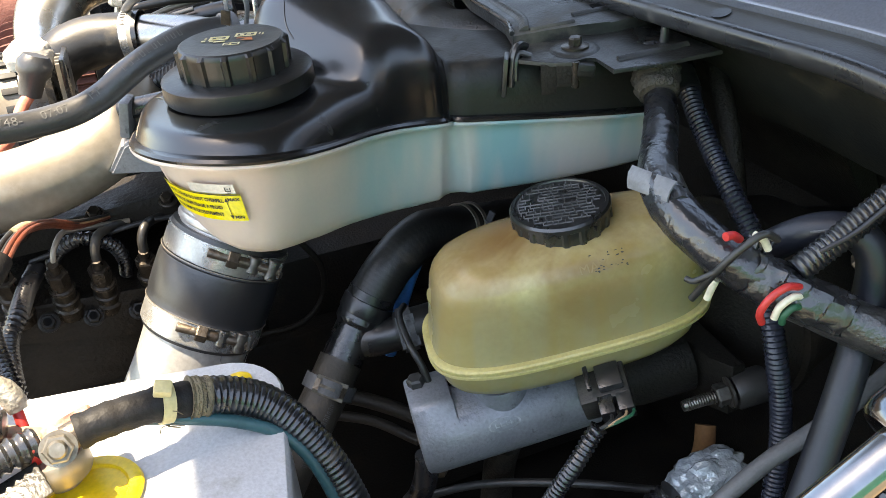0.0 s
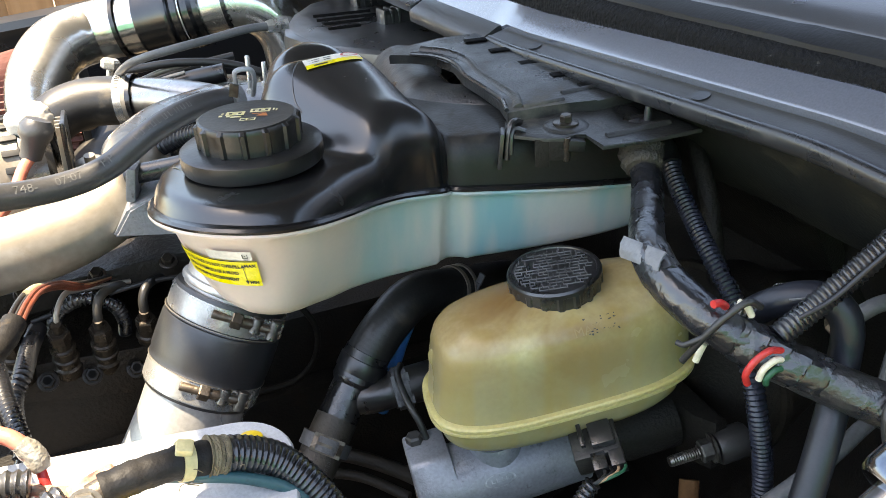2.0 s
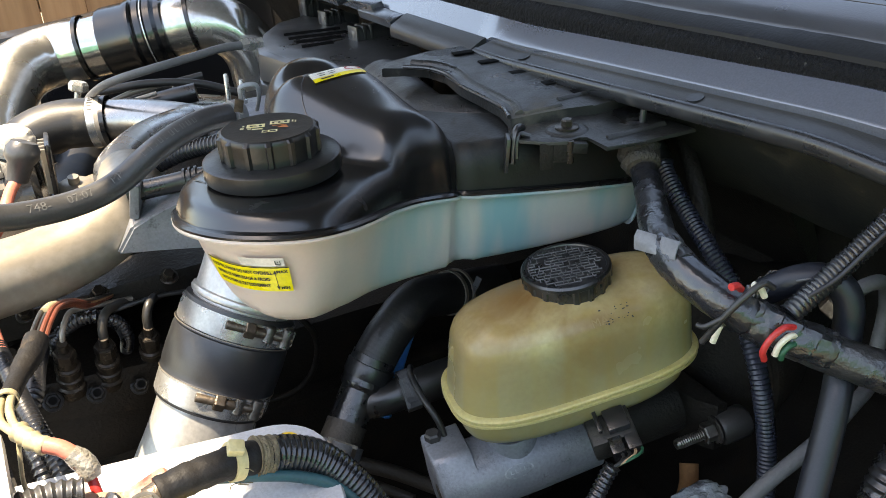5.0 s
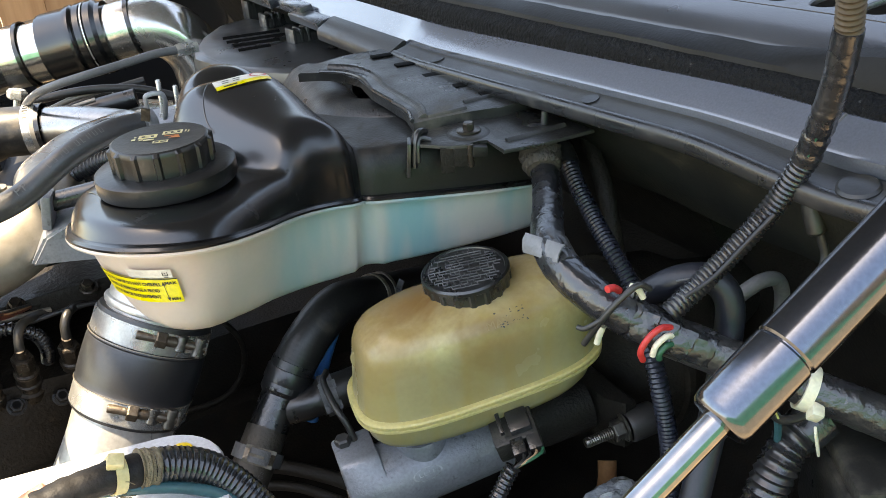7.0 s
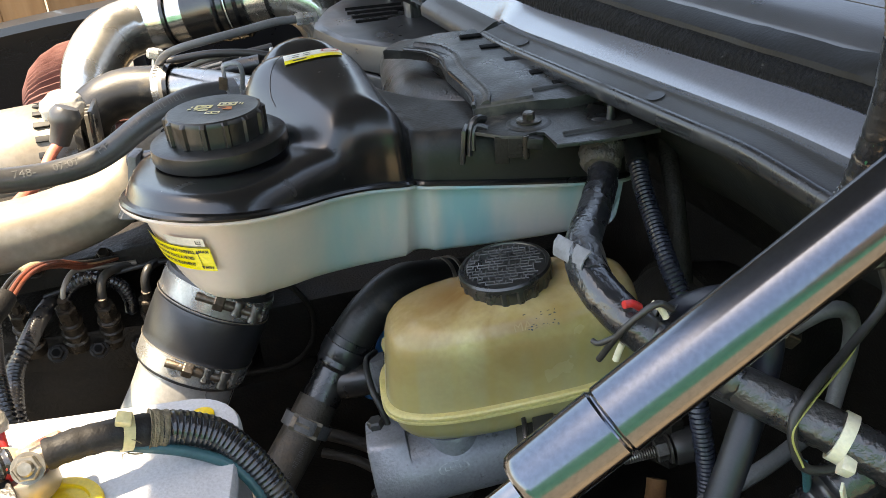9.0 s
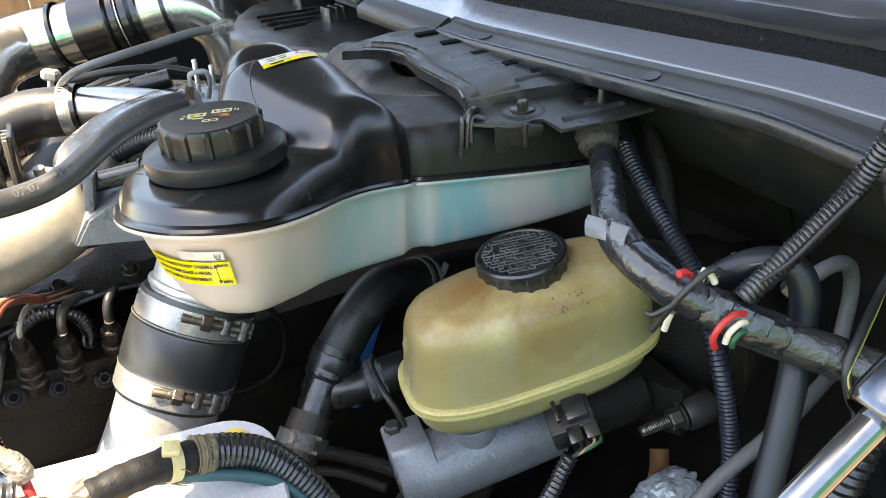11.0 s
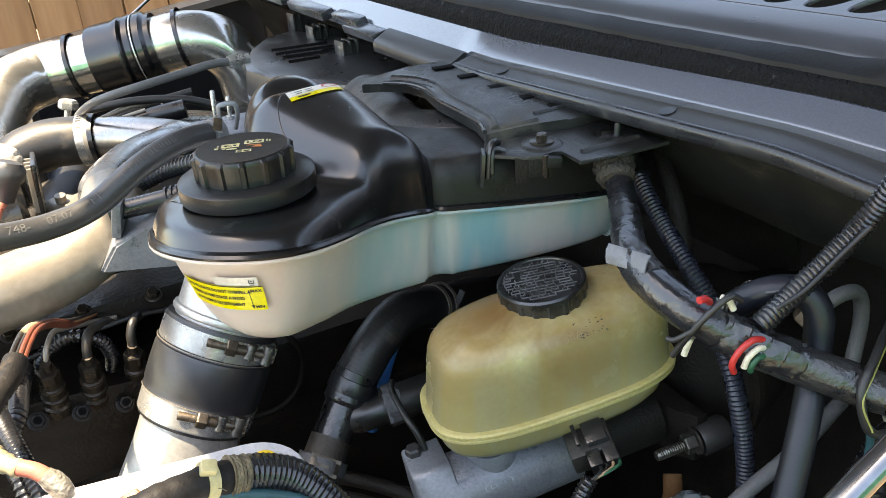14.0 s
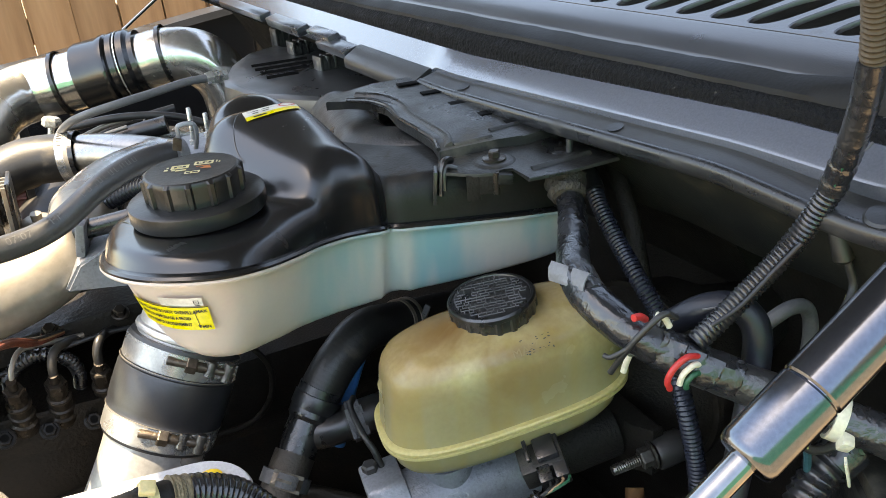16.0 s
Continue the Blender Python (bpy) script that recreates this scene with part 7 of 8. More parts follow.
    part("bracket", box((0.10, 0.03, 0.05), (-0.15, 0.87, 1.06), (0, 0, 8), 0.006), DULL_ALU, alt, "cast mounting bracket")
    part("bracket", box((0.10, 0.035, 0.014), (-0.205, 0.74, 1.060), (0, 4, 6), 0.004), RUSTY, alt, "cast mounting bracket")

    pump = thing("injection_pump", "oily black injection pump with delivery fittings", "injection pump", (-0.04, 0.72, 0.95))
    part("body", slab([(-0.150, 0.686), (0.030, 0.676), (0.070, 0.70), (0.06, 0.82), (-0.16, 0.84)], lambda x, y: 0.985 - 0.22 * (x + 0.05), lambda x, y: 1.030 - 0.10 * (x + 0.05), 0.003), PUMP, pump, "oily black casting")
    part("lower_body", slab([(-0.150, 0.700), (0.030, 0.690), (0.070, 0.71), (0.06, 0.82), (-0.16, 0.84)], 0.90, lambda x, y: 0.982 - 0.22 * (x + 0.05), 0.003), PUMP, pump, "lower casting")
    up = V(0.03, -0.40, 0.92).normalized()
    for x, y, z in ((-0.118, 0.665, 1.082), (-0.0805, 0.665, 1.076), (-0.0487, 0.667, 1.069), (-0.0110, 0.672, 1.063), (0.024, 0.676, 1.058)):
        at = V(x, y, z)
        v = part("delivery_valve", lathe([(0.0150, -0.064), (0.0150, -0.052), (0.0125, -0.050), (0.0120, -0.044), (0.0132, -0.0435), (0.0132, -0.0410), (0.0112, -0.0400), (0.0112, -0.0300), (0.0122, -0.0295), (0.0122, -0.0265), (0.0098, -0.0255), (0.0098, -0.012), (0.0055, -0.011), (0.0050, 0.004)], at, up, 28, rmod=lambda r, h_, a: r * 0.84), OILY_STEEL, pump, "stacked black delivery fitting")
        part("union_nut", lathe([(0.0095, -0.0185), (0.0105, -0.0175), (0.0105, -0.0075), (0.0090, -0.0060)], at, up, 6, rmod=lambda r, h_, a: r * 0.88), OILY_STEEL, v, sharp=20)
        part("sealing_ring", lathe([(0.0110, -0.0295), (0.0126, -0.0293), (0.0126, -0.0282), (0.0110, -0.0280)], at, up, 28, rmod=lambda r, h_, a: r * 0.84), RUSTY, v, "thin ring of paler metal")
    for pts, m, r in (([(-0.0800, 0.666, 1.076), (-0.077, 0.669, 1.088), (-0.068, 0.682, 1.0955), (-0.057, 0.690, 1.092), (-0.015, 0.700, 1.083)], DULL_ALU, 0.0024),
                      ([(-0.0482, 0.667, 1.069), (-0.0468, 0.668, 1.081), (-0.042, 0.673, 1.0895), (-0.030, 0.690, 1.086), (0.000, 0.72, 1.072)], RUBBER, 0.0040),
                      ([(-0.0107, 0.672, 1.063), (-0.0092, 0.673, 1.077), (-0.003, 0.680, 1.0850), (0.009, 0.700, 1.079), (0.032, 0.73, 1.064)], RUBBER, 0.0042)):
        part("injector_line", tube(pts, r, 12, 0.003), m, pump, "delivery line bending over")
    for x, y, z in ((-0.1370, 0.676, 1.024), (-0.1005, 0.677, 1.020), (-0.0655, 0.679, 1.0125), (-0.0290, 0.679, 1.0065), (0.008, 0.676, 1.000)):
        b_ = part("head_bolt", bolt((x, y, z), (0.03, -0.80, 0.60), 0.0066, 0.010, 0.0088), OILY_BOLT, pump, sharp=20)
        # black disc on the bolt head paints a shaded socket
        part("socket", lathe([(0.0035, 0.0), (0.0035, 0.0004), (0.0004, 0.0004)], V(x, y, z) + V(0.03, -0.80, 0.60).normalized() * 0.0112, (0.03, -0.80, 0.60), 12), HOLE_BLACK, b_)
    eng = thing("engine_block", "dark oily engine block and heads", "engine", (0.1, 1.0, 0.64))
    part("block", slab([(-0.42, 0.70), (0.42, 0.66), (0.46, 1.35), (-0.42, 1.35)], 0.66, 0.93, 0.01), GREASE, eng)
    part("valve_cover", slab([(0.08, 0.70), (0.44, 0.68), (0.44, 0.86), (0.09, 0.88)], 0.93, 1.00, 0.012), GREASE, eng)
    part("intake_plenum", slab([(0.10, 0.92), (0.40, 0.92), (0.36, 1.32), (0.10, 1.32)], 0.93, 1.075, 0.02), GREASE, eng)
    # slab and leg added to keep sun off the pump fittings
    part("pump_shade_slab", slab([(-0.175, 0.706), (0.10, 0.700), (0.10, 0.905), (-0.175, 0.905)], 1.074, 1.098, 0.008), PUMP, eng, "oily black slab added to shade the pump")
    part("shade_slab_leg", slab([(-0.12, 0.85), (0.09, 0.85), (0.09, 0.90), (-0.12, 0.90)], 0.93, 1.071, 0.004), GREASE, eng)
    part("timing_cover", slab([(-0.42, 0.80), (-0.16, 0.80), (-0.16, 1.30), (-0.42, 1.30)], 0.93, 1.00, 0.01), GREASE, eng)
    single("corrugated_tube", corrugated([(-0.086, 0.708, 1.050), (-0.082, 0.700, 1.066), (-0.071, 0.690, 1.080), (-0.057, 0.683, 1.0865), (-0.044, 0.681, 1.083), (-0.032, 0.685, 1.070), (-0.028, 0.690, 1.052), (-0.03, 0.70, 1.035)], 0.0066, 0.0040, 0.0014), CONDUIT, "black corrugated conduit arching over the fittings", "conduit")
    single("corrugated_tube", corrugated([(-0.098, 0.70, 1.060), (-0.104, 0.66, 1.066), (-0.110, 0.62, 1.068), (-0.119, 0.600, 1.061), (-0.120, 0.575, 1.056), (-0.118, 0.550, 1.052), (-0.116, 0.53, 1.03)], 0.0078, 0.0044, 0.0015), CONDUIT, "black corrugated conduit beside the red bundle", "conduit")
    single("looped_line", tube([(0.100, 0.70, 1.050), (0.123, 0.668, 1.031), (0.135, 0.660, 1.004), (0.128, 0.660, 0.971), (0.106, 0.662, 0.952), (0.075, 0.668, 0.948), (0.030, 0.68, 0.950)], 0.0030, 12, 0.004), GREASE, "dull black line looping behind the boot", "line")
    # wire and bolts dress the front edge of the added slab
    single("shade_slab_wire", tube([(-0.10, 0.697, 1.070), (-0.05, 0.690, 1.080), (0.0, 0.688, 1.084), (0.04, 0.69, 1.078)], 0.0022, 12, 0.005), BLACK_WIRE, "thin black wire along the added slab", "line")
    for x, y, z in ((-0.10, 0.703, 1.094), (-0.04, 0.700, 1.096), (0.02, 0.697, 1.094)):
        single("shade_slab_bolt", bolt((x, y, z), (0, -0.5, 0.85), 0.0055, 0.008, 0.008), OILY_STEEL, "oily hex bolt on the edge of the added slab", "bolt", group="manifold bolts", sharp=20)
    # clutter in the sunlit front of the engine
    for c, rot, size, m, lab in ((V(0.00, 1.02, 1.075), (0, 0, 20), (0.06, 0.05, 0.02), DULL_ALU, "bright cast thermostat housing"), (V(0.055, 1.00, 1.095), (0, 0, -15), (0.05, 0.05, 0.03), BLACK_PLASTIC, "black sensor block on the engine"),
                                 (V(0.10, 1.28, 1.085), (0, 0, 10), (0.12, 0.03, 0.02), DULL_ALU, "bright flat bracket on the engine"), (V(0.20, 1.25, 1.09), (0, 12, -10), (0.10, 0.05, 0.012), STEEL, "plated bracket below the elbow")):
        single("engine_bracket", box(size, c, rot, 0.004), m, lab, "bracket", group="small engine brackets")
    for c, r in ((V(-0.018, 0.95, 1.104), 0.02), (V(-0.004, 0.91, 1.100), 0.014), (V(0.03, 1.035, 1.092), 0.016)):
        single("sensor_cap", lathe([(r, 0.0), (r, 0.006), (r * 0.8, 0.009), (r * 0.3, 0.010), (r * 0.3, 0.018), (0.0005, 0.018)], c, (0, -0.2, 1), 28), DULL_ALU, "round bright metal cap on the engine", "cap", group="round caps on the engine")
    dsc = thing("idler_disc", "half-hidden cast metal disc beside the elbow", "disc", (-0.012, 1.25, 1.10))
    part("rim", lathe([(0.012, 0.0), (0.030, 0.0), (0.032, 0.002), (0.032, 0.014), (0.029, 0.016), (0.026, 0.010), (0.012, 0.010)], (-0.012, 1.25, 1.085), (0.3, -0.7, 0.65), 48), DULL_ALU, dsc)
    part("hub", lathe([(0.012, 0.0), (0.012, 0.014), (0.009, 0.016), (0.0005, 0.016)], (-0.012, 1.25, 1.085), (0.3, -0.7, 0.65), 24), DARK_CAST, dsc, "dark hub")
    for p0, p1, r, m, lab in (((0.075, 1.26, 1.110), (0.150, 1.24, 1.128), 0.0042, DULL_ALU, "bright bare metal rod under the braided line"), ((0.065, 1.215, 1.108), (0.135, 1.20, 1.127), 0.0032, DULL_ALU, "bright bare metal rod under the braided line"),
                              ((0.085, 1.23, 1.098), (0.19, 1.20, 1.118), 0.0135, BLACK_PLASTIC, "black plastic tube behind the intake pipe"), ((0.10, 1.29, 1.10), (0.22, 1.27, 1.122), 0.0060, RUBBER, "thin black hose under the coupler")):
        single("engine_rod", tube([p0, V(*p0).lerp(V(*p1), 0.5) + V(0, 0, 0.003), p1], r, 16, 0.006), m, lab, "rod", group="rods under the braided line")
    for x, y, z, h in ((0.181, 1.0, 1.140, 0.046), (0.205, 1.02, 1.140, 0.030), (0.165, 1.23, 1.11, 0.024)):
        single("upright_stud", lathe([(0.0052, 0.0), (0.0052, 0.006), (0.0030, 0.0065), (0.0030, h), (0.0024, h + 0.001), (0.0004, h + 0.001)], (x, y, z), (0.05, 0, 1), 12), STEEL, "plated threaded stud standing on the engine", "stud", group="upright studs")
    single("casting_boss", slab([(0.15, 0.965), (0.235, 0.96), (0.245, 1.04), (0.16, 1.05)], 1.08, 1.141, 0.006), CAST, "grey cast boss carrying the studs", "casting")
    tb = thing("throttle_bolt", "tall plated bolt standing near the elbow", "bolt", (0.04, 1.30, 1.05))
    part("shaft", lathe([(0.005, 0.0), (0.005, 0.060)], (0.028, 1.30, 1.070), (0.3, 0, 1), 16), STEEL, tb)
    part("head", lathe([(0.013, 0.058), (0.014, 0.060), (0.014, 0.068), (0.011, 0.072), (0.0005, 0.072)], (0.028, 1.30, 1.070), (0.3, 0, 1), 6), STEEL, tb, sharp=20)


build_left_wiring()


# ---------------------------------------------------------------- wiring by the reservoir
def build_right_wiring():
    h = thing("main_wiring_harness", "dirty tape-wrapped wiring harness draped past the reservoir", "wiring harness", (0.30, 0.30, 1.15))
    pts = [(0.330, 0.440, 1.232), (0.321, 0.424, 1.224), (0.312, 0.405, 1.212), (0.283, 0.366, 1.208), (0.256, 0.330, 1.206), (0.2475, 0.300, 1.201), (0.253, 0.272, 1.190), (0.272, 0.248, 1.177), (0.292, 0.228, 1.166), (0.318, 0.196, 1.154), (0.340, 0.166, 1.143), (0.362, 0.142, 1.131), (0.40, 0.10, 1.11)]
    part("taped_trunk", wrapped(pts[:8], 0.0100, 40, 0.0010, 0.0011, 0.036, 0.0005, 1.0, lambda k, a: 0.0014 * smooth01(0.3, 0.8, k)), TAPE, h, "wrinkled grey-black tape")
    part("dusty_trunk", wrapped(pts[7:], 0.0114, 40, 0.0010, 0.0010, 0.030, 0.0006, 5.0), DUSTY_TAPE, h, "dust-caked brown-grey tape")
    # stiff flap of grey tape standing off the trunk
    c00, c10, c11, c01 = (p + V(-0.0055, -0.0094, 0.0057) for p in (V(0.2521, 0.3494, 1.2079), V(0.2552, 0.3154, 1.2118), V(0.2462, 0.3105, 1.2046), V(0.2460, 0.3443, 1.1979)))
    out = (c10 - c00).cross(c01 - c00).normalized()
    if out.dot(V(-1, -0.5, 0.5)) < 0:
        out = -out

    def flap(u, v, lift=0.0):
        p = c00.lerp(c10, u).lerp(c01.lerp(c11, u), v)
        crease = 0.0016 * max(0.0, 1 - abs(u - 0.52 - 0.1 * v) / 0.10)
        return p + out * (lift + 0.0030 * math.sin(math.pi * (0.15 + 0.7 * v)) - 0.7 * crease + 0.0006 * noise.noise(V(u * 5, v * 4, 2.0)))
    bm = bmesh.new()
    nu, nv = 24, 10
    tops = [[bm.verts.new(flap(i / nu, j / nv)) for j in range(nv + 1)] for i in range(nu + 1)]
    lows = [[bm.verts.new(flap(i / nu, j / nv, -0.0010)) for j in range(nv + 1)] for i in range(nu + 1)]
    for i in range(nu):
        for j in range(nv):
            bm.faces.new((tops[i][j], tops[i + 1][j], tops[i + 1][j + 1], tops[i][j + 1]))
            bm.faces.new((lows[i][j], lows[i][j + 1], lows[i + 1][j + 1], lows[i + 1][j]))
    rim = [(i, 0) for i in range(nu)] + [(nu, j) for j in range(nv)] + [(i, nv) for i in range(nu, 0, -1)] + [(0, j) for j in range(nv, 0, -1)]
    for (i0, j0), (i1, j1) in zip(rim, rim[1:] + rim[:1]):
        bm.faces.new((tops[i0][j0], lows[i0][j0], lows[i1][j1], tops[i1][j1]))
    bmesh.ops.recalc_face_normals(bm, faces=bm.faces[:])
    part("tape_flap", bm, GREY_TAPE, h, "stiff creased grey tape flap", sharp=40)
    part("torn_tape", wrapped([(0.2560, 0.3285, 1.2058), (0.2505, 0.3145, 1.2036), (0.2478, 0.3020, 1.2014)], 0.0113, 40, 0.0009, 0.0014, 0.02, 0.0005, 12.0, None, 0.004), DUSTY_TAPE, h, "torn dusty tape end", sharp=50)
    part("grommet", lathe([(0.009, -0.012), (0.0125, -0.0115), (0.0145, -0.009), (0.0150, -0.006), (0.0140, -0.003), (0.0155, 0.0), (0.0165, 0.003), (0.0160, 0.006), (0.0150, 0.009), (0.0135, 0.012), (0.011, 0.012)], (0.3185, 0.4185, 1.2215), (0.45, 0.75, 0.5), 64, rmod=lambda r, h_, a: r * (0.93 + 0.13 * noise.noise(V(h_ * 260, math.cos(a) * 4, math.sin(a) * 4)))), CRUMBLED, h, "crumbling dusty grommet")
    part("foam_core", lathe([(0.004, -0.0125), (0.0075, -0.0115), (0.0085, -0.008)], (0.3165, 0.4145, 1.2175), (0.45, 0.75, 0.5), 20), material("yellowed_foam", (0.42, 0.34, 0.18), 0.9, other=(0.3, 0.22, 0.1), scale=120, bump=0.8), h, "yellowed foam")
    part("tape_knot", wrapped([(0.262, 0.262, 1.184), (0.275, 0.2455, 1.176), (0.291, 0.229, 1.1665)], 0.0122, 40, 0.0009, 0.0030, 0.011, 0.0008, 21.0, None, 0.004), TAPE, h, "lumpy tape knot")
    for k in range(5):
        q = V(0.262, 0.2645, 1.196) + V(0.002 * k, -0.001 * k, 0.001 * (k % 3))
        part("tape_end", box((0.0012, 0.007, 0.012), q, (15 * k, 20 - 12 * k, 30 * k), 0.0003), TAPE, h)
    # cut wire ends
    STIFF = [V(0.2660, 0.2520, 1.2060), V(0.2580, 0.2530, 1.2110), V(0.2485, 0.2560, 1.2045), V(0.2400, 0.2620, 1.1910), V(0.2345, 0.2710, 1.1720)]
    def loop(m, pts, r, label):
        part("cut_wire", tube(pts, r, 12, 0.0012), m, h, label)
    loop(RED, [(0.2700, 0.2385, 1.1860), (0.2615, 0.2385, 1.1885), (0.2540, 0.2400, 1.1840), (0.2505, 0.2415, 1.1760), (0.2530, 0.2420, 1.1690)], 0.0019, "looped red wire")
    loop(WHITE_WIRE, [(0.2690, 0.2365, 1.1820), (0.2635, 0.2360, 1.1835), (0.2575, 0.2370, 1.1795), (0.2560, 0.2380, 1.1730)], 0.0018, "looped cream wire")
    loop(GREEN_WIRE, [(0.2680, 0.2350, 1.1775), (0.2625, 0.2345, 1.1785), (0.2590, 0.2355, 1.1745), (0.2600, 0.2365, 1.1700)], 0.0018, "looped dark green wire")
    loop(RED, [(0.2435, 0.2620, 1.2095), (0.2485, 0.2625, 1.2085), (0.2540, 0.2640, 1.2040)], 0.0022, "red wire stub")
    loop(BLACK_WIRE, STIFF, 0.0019, "stiff black wire")
    loop(BLACK_WIRE, [STIFF[3], STIFF[3].lerp(STIFF[4], 0.5) + V(-0.004, 0.002, 0.003), STIFF[4] + V(-0.003, 0.002, 0.012)], 0.0016, "stiff black wire")
    loop(WHITE_WIRE, [(0.2490, 0.2712, 1.1780), (0.2475, 0.2720, 1.1730), (0.2460, 0.2730, 1.1665)], 0.0019, "cream wire stub")
    loop(WHITE_WIRE, [(0.2590, 0.2600, 1.2070), (0.2630, 0.2580, 1.2040), (0.2660, 0.2570, 1.1980)], 0.0019, "cream wire stub")
    single("hex_fastener", bolt((0.3700, 0.3350, 1.1330), (0.1, -0.4, 0.9), 0.0066, 0.013, 0.0095), STEEL, "bright hex fastener behind the harness", "fastener", sharp=20)

    cd = thing("blue_black_conduit", "shiny blue-black corrugated conduit hanging by the reservoir", "conduit", (0.335, 0.33, 1.05))
    part("conduit", corrugated([(0.362, 0.445, 1.205), (0.352, 0.418, 1.190), (0.345, 0.392, 1.176), (0.336, 0.360, 1.162), (0.331, 0.333, 1.146), (0.321, 0.309, 1.127), (0.317, 0.290, 1.095), (0.322, 0.281, 1.040), (0.316, 0.273, 0.988), (0.307, 0.268, 0.925)], 0.0070, 0.0034, 0.0011, 20), BLUE_CONDUIT, cd)
    part("taped_collar", wrapped([(0.366, 0.456, 1.211), (0.362, 0.445, 1.205), (0.3585, 0.4355, 1.1995)], 0.0082, 24, 0.0012, 0.0008, 0.012, 0.0004, 33.0), TAPE, cd, "dusty taped collar")
    single("dark_conduit", tube([(0.395, 0.47, 1.22), (0.385, 0.44, 1.205), (0.375, 0.41, 1.175), (0.372, 0.39, 1.12)], 0.007, 14, 0.006), GREASE, "dull black hose behind the harness", "hose")

    up = thing("rising_conduit", "taped corrugated conduit rising in front of the cowl", "conduit", (0.30, 0.24, 1.2))
    pu = [(0.276, 0.247, 1.188), (0.297, 0.243, 1.203), (0.318, 0.234, 1.227), (0.331, 0.225, 1.250), (0.336, 0.215, 1.275), (0.333, 0.206, 1.300), (0.328, 0.198, 1.325), (0.322, 0.192, 1.350), (0.312, 0.187, 1.373), (0.298, 0.182, 1.400), (0.29, 0.18, 1.44)]
    part("lower_conduit", corrugated(pu[:5], 0.0069, 0.0032, 0.0008, 22), CONDUIT, up, "dusty corrugated conduit")
    part("taped_middle", tube(pu[4:8], 0.0071, 20, 0.0016, rfun=lambda s, k, t: 0.0071 + 0.0009 * math.sin(s * 900) * noise.noise(V(s * 80, 0, 9))), TAPE, up, "shiny taped middle")
    part("upper_conduit", corrugated(pu[7:], 0.0066, 0.0032, 0.0008, 22), material("dusty_brown_conduit", (0.060, 0.044, 0.027), 0.6, other=(0.035, 0.028, 0.02), scale=40), up, "dusty brown conduit")
    part("green_trace", tube([V(*p) + V(-0.0056, -0.0046, 0.003) for p in pu[4:7]], 0.0008, 6, 0.003), GREEN_WIRE, up)
    part("teal_lead", tube([(0.283, 0.242, 1.199), (0.297, 0.235, 1.210), (0.312, 0.227, 1.230), (0.322, 0.219, 1.247)], 0.0013, 8, 0.003), DARK_HOSE, up, "dark wire lying along it")

    vh = thing("vacuum_hose", "dark blue-grey rubber hose arching down behind the harness", "hose", (0.30, 0.235, 1.1))
    part("hose", tube([(0.278, 0.292, 1.160), (0.287, 0.278, 1.181), (0.299, 0.262, 1.196), (0.311, 0.249, 1.198), (0.3165, 0.239, 1.187), (0.313, 0.2340, 1.1632), (0.2925, 0.2208, 1.134), (0.272, 0.2105, 1.100), (0.245, 0.1975, 1.0600), (0.215, 0.182, 1.012), (0.19, 0.17, 0.96)], 0.0086, 28, 0.004), DARK_HOSE, vh)
    part("hose_print", tube([(0.2905, 0.2560, 1.2005), (0.2955, 0.2500, 1.2030)], 0.0007, 6, 0.002), GREY_INK, vh, "faded print on the hose")
    gp = thing("grey_line", "bent pale grey metal line with a hex fitting", "pipe", (0.40, 0.27, 1.1))
    part("line", tube([(0.3720, 0.2820, 1.1420), (0.3790, 0.2770, 1.1510), (0.3900, 0.2730, 1.1570), (0.4020, 0.2710, 1.1550), (0.4100, 0.2710, 1.1430), (0.4110, 0.2700, 1.1250), (0.4040, 0.2670, 1.1000), (0.3930, 0.2610, 1.0810), (0.3720, 0.2560, 1.0780), (0.3420, 0.2520, 1.0700), (0.3160, 0.2530, 1.0600), (0.285, 0.256, 1.046), (0.25, 0.26, 1.02)], 0.0052, 18, 0.003), GREY_HOSE, gp)
    part("fitting", lathe([(0.0088, 0.0), (0.0098, 0.001), (0.0098, 0.009), (0.0088, 0.010)], (0.3690, 0.2845, 1.1365), (0.3, -0.25, 0.6), 6), RUSTY, gp, "hex fitting", sharp=20)
    lw = thing("looped_wire", "thin black wire looping from the cowl to the harness", "wire", (0.33, 0.20, 1.15))
    part("wire", tube([(0.368, 0.232, 1.236), (0.373, 0.224, 1.215), (0.374, 0.220, 1.198), (0.349, 0.214, 1.181), (0.314, 0.200, 1.174), (0.300, 0.195, 1.160), (0.304, 0.189, 1.138), (0.319, 0.184, 1.134), (0.326, 0.182, 1.142)], 0.0026, 12, 0.002), BLACK_WIRE, lw)
    part("yellow_trace", tube([(0.372, 0.222, 1.196), (0.347, 0.211, 1.178), (0.313, 0.197, 1.170), (0.298, 0.192, 1.158), (0.302, 0.186, 1.140)], 0.0006, 6, 0.002), material("yellow_wire", (0.34, 0.34, 0.10), 0.5), lw, "thin yellow wire")
    part("teal_trace", tube([(0.306, 0.190, 1.138), (0.312, 0.192, 1.122), (0.316, 0.195, 1.10), (0.312, 0.20, 1.07)], 0.0022, 8, 0.002), TEAL, lw, "teal wire")
    part("rubber_sleeve", lathe([(0.004, -0.012), (0.006, -0.010), (0.0055, 0.006), (0.0035, 0.010)], (0.370, 0.229, 1.228), (-0.1, 0.3, 1), 18), RUBBER, lw)

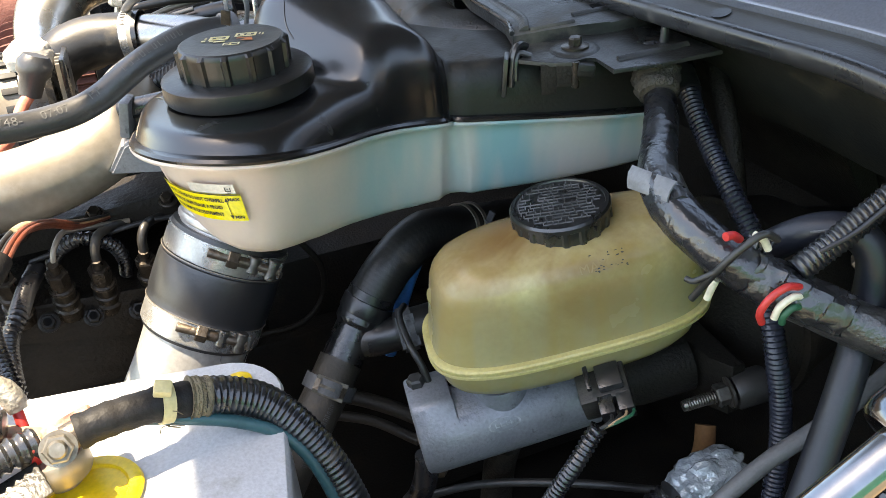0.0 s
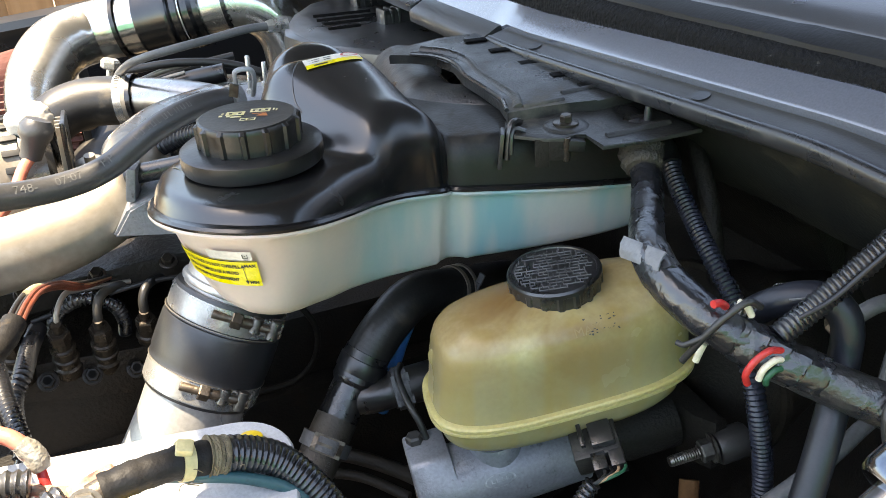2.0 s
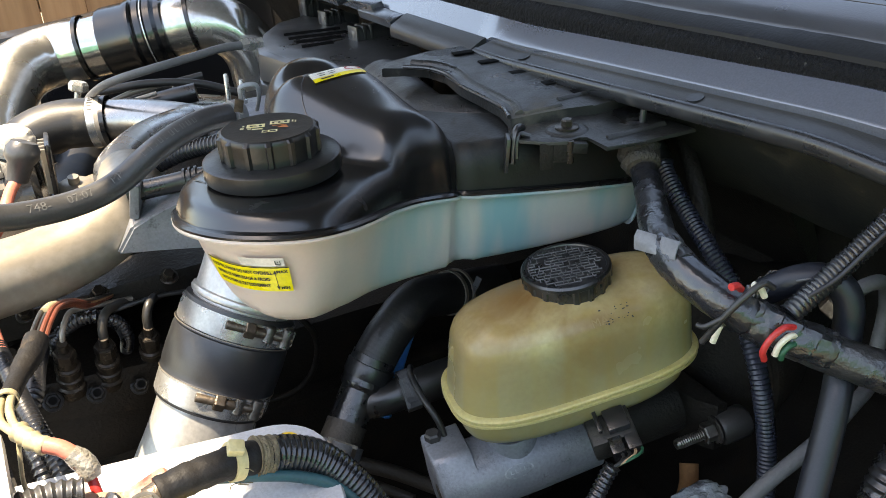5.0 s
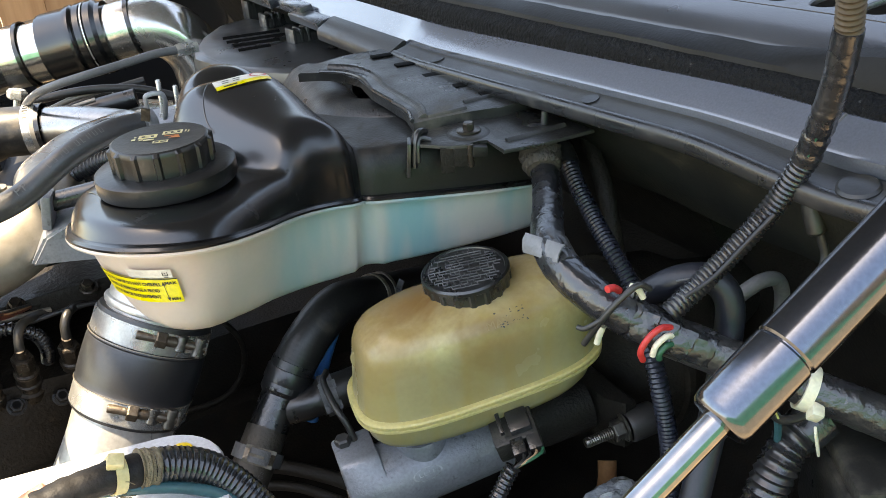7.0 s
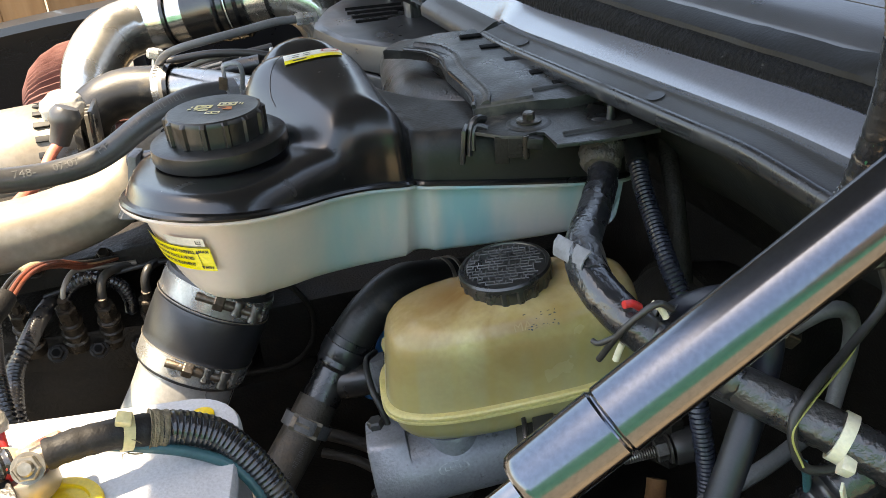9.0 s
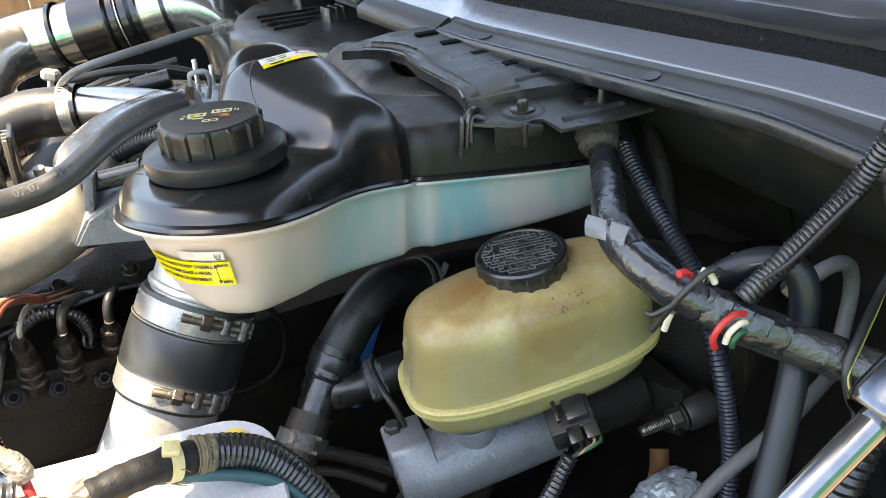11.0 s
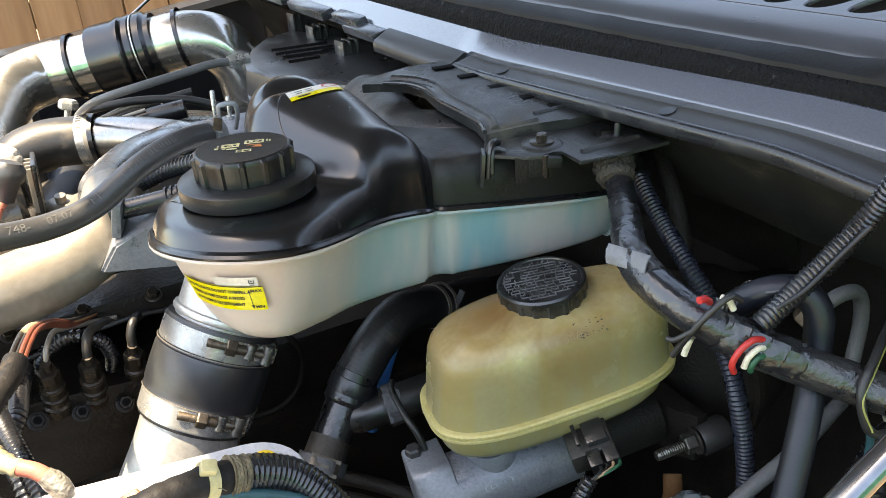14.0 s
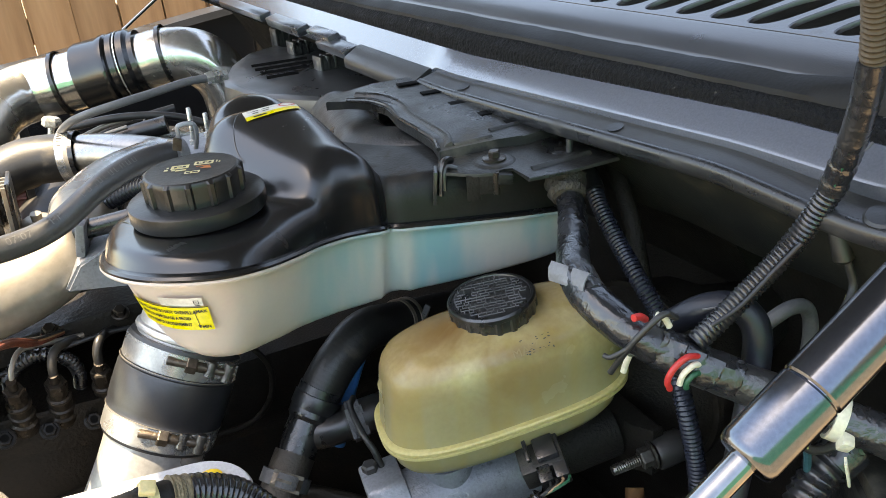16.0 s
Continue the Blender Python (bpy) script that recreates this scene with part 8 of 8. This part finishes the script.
    for c, a, tail in ((V(0.3245, 0.187, 1.1505), V(0.6, -0.72, -0.30), V(-0.012, -0.016, -0.030)), (V(0.366, 0.138, 1.129), V(0.6, -0.72, -0.30), V(-0.012, -0.014, -0.026))):
        tie = thing("cable_tie", "pale nylon cable tie cinched round the harness", "cable tie", c, group="nylon cable ties")
        part("strap", ring_band(c, a, 0.0124, 0.0062, 0.0012, 40), PALE_TIE, tie)
        p = c + V(-0.007, -0.012, -0.006)
        part("head", box((0.009, 0.007, 0.009), p, (20, -25, 40), 0.0014), PALE_TIE, tie)
        part("tail", box((0.0055, 0.0016, 0.020), p + tail * 0.45, (-12, -14, 40), 0.0005), PALE_TIE, tie)

    lc = thing("large_conduit", "large black corrugated conduit below the harness", "conduit", (0.31, 0.19, 1.07))
    part("conduit", corrugated([(0.335, 0.188, 1.118), (0.322, 0.190, 1.108), (0.311, 0.190, 1.093), (0.303, 0.190, 1.070), (0.30, 0.19, 1.02)], 0.0125, 0.0052, 0.0016, 20), CONDUIT, lc)
    part("taped_end", wrapped([(0.342, 0.187, 1.122), (0.335, 0.188, 1.118), (0.329, 0.189, 1.1140)], 0.0134, 28, 0.0012, 0.0008, 0.012, 0.0004, 41.0), TAPE, lc, "taped upper end")
    single("large_conduit", corrugated([(0.26, 0.30, 0.99), (0.245, 0.305, 0.975), (0.225, 0.31, 0.955), (0.21, 0.31, 0.92)], 0.0115, 0.0050, 0.0016, 20), CONDUIT, "large black corrugated conduit under the master cylinder", "conduit")
    jb = thing("junction_box", "dusty black junction box beneath the harness", "junction box", (0.40, 0.16, 1.03))
    part("body", box((0.10, 0.08, 0.06), (0.385, 0.150, 1.060), (0, 0, -35), 0.006), DUSTY_BLACK, jb)
    part("lid", box((0.092, 0.072, 0.012), (0.385, 0.150, 1.094), (0, 0, -35), 0.004), DUSTY_BLACK, jb)
    bm = bmesh.new()
    bmesh.ops.create_icosphere(bm, subdivisions=4, radius=1.0)
    for v in bm.verts:
        n_ = noise.noise(v.co * 2.2) * 0.25 + noise.noise(v.co * 6) * 0.14
        v.co = V(0.314, 0.33, 0.955) + V(v.co.x * 0.030, v.co.y * 0.018, v.co.z * 0.014) * (1 + n_)
    single("clear_film_wad", bm, FOIL, "crumpled clear plastic film wad beside the conduit", "plastic film")
    single("brown_rod", tube([(0.345, 0.37, 0.955), (0.338, 0.362, 0.94), (0.326, 0.358, 0.908), (0.31, 0.35, 0.86)], 0.008, 14, 0.006), material("brown_rust", (0.26, 0.12, 0.04), 0.8, other=(0.15, 0.07, 0.03)), "rust-brown steel rod low in the bay", "rod")
    # lower clutter beneath the master cylinder
    for pts, r, m, lab in (([(0.13, 0.40, 1.00), (0.127, 0.40, 0.98), (0.12, 0.41, 0.95), (0.10, 0.44, 0.90)], 0.0085, CONDUIT, "black conduit below the cylinder end"), ([(0.19, 0.40, 0.985), (0.188, 0.41, 0.95), (0.185, 0.42, 0.88)], 0.012, GREASE, "dark steel brake line bracket"),
                           ([(0.10, 0.43, 0.93), (0.16, 0.40, 0.955), (0.22, 0.36, 0.965), (0.28, 0.33, 0.955)], 0.003, BLACK_WIRE, "thin dark brake line")):
        single("lower_line", tube(pts, r, 14, 0.005), m, lab, "line", group="lines below the master cylinder")
    single("brake_line", tube([(0.147, 0.428, 1.036), (0.1445, 0.433, 1.050), (0.142, 0.446, 1.060), (0.146, 0.475, 1.064), (0.16, 0.505, 1.05)], 0.0026, 12, 0.003), BLACK_WIRE, "thin dark brake line leaving the cylinder", "line")


build_right_wiring()
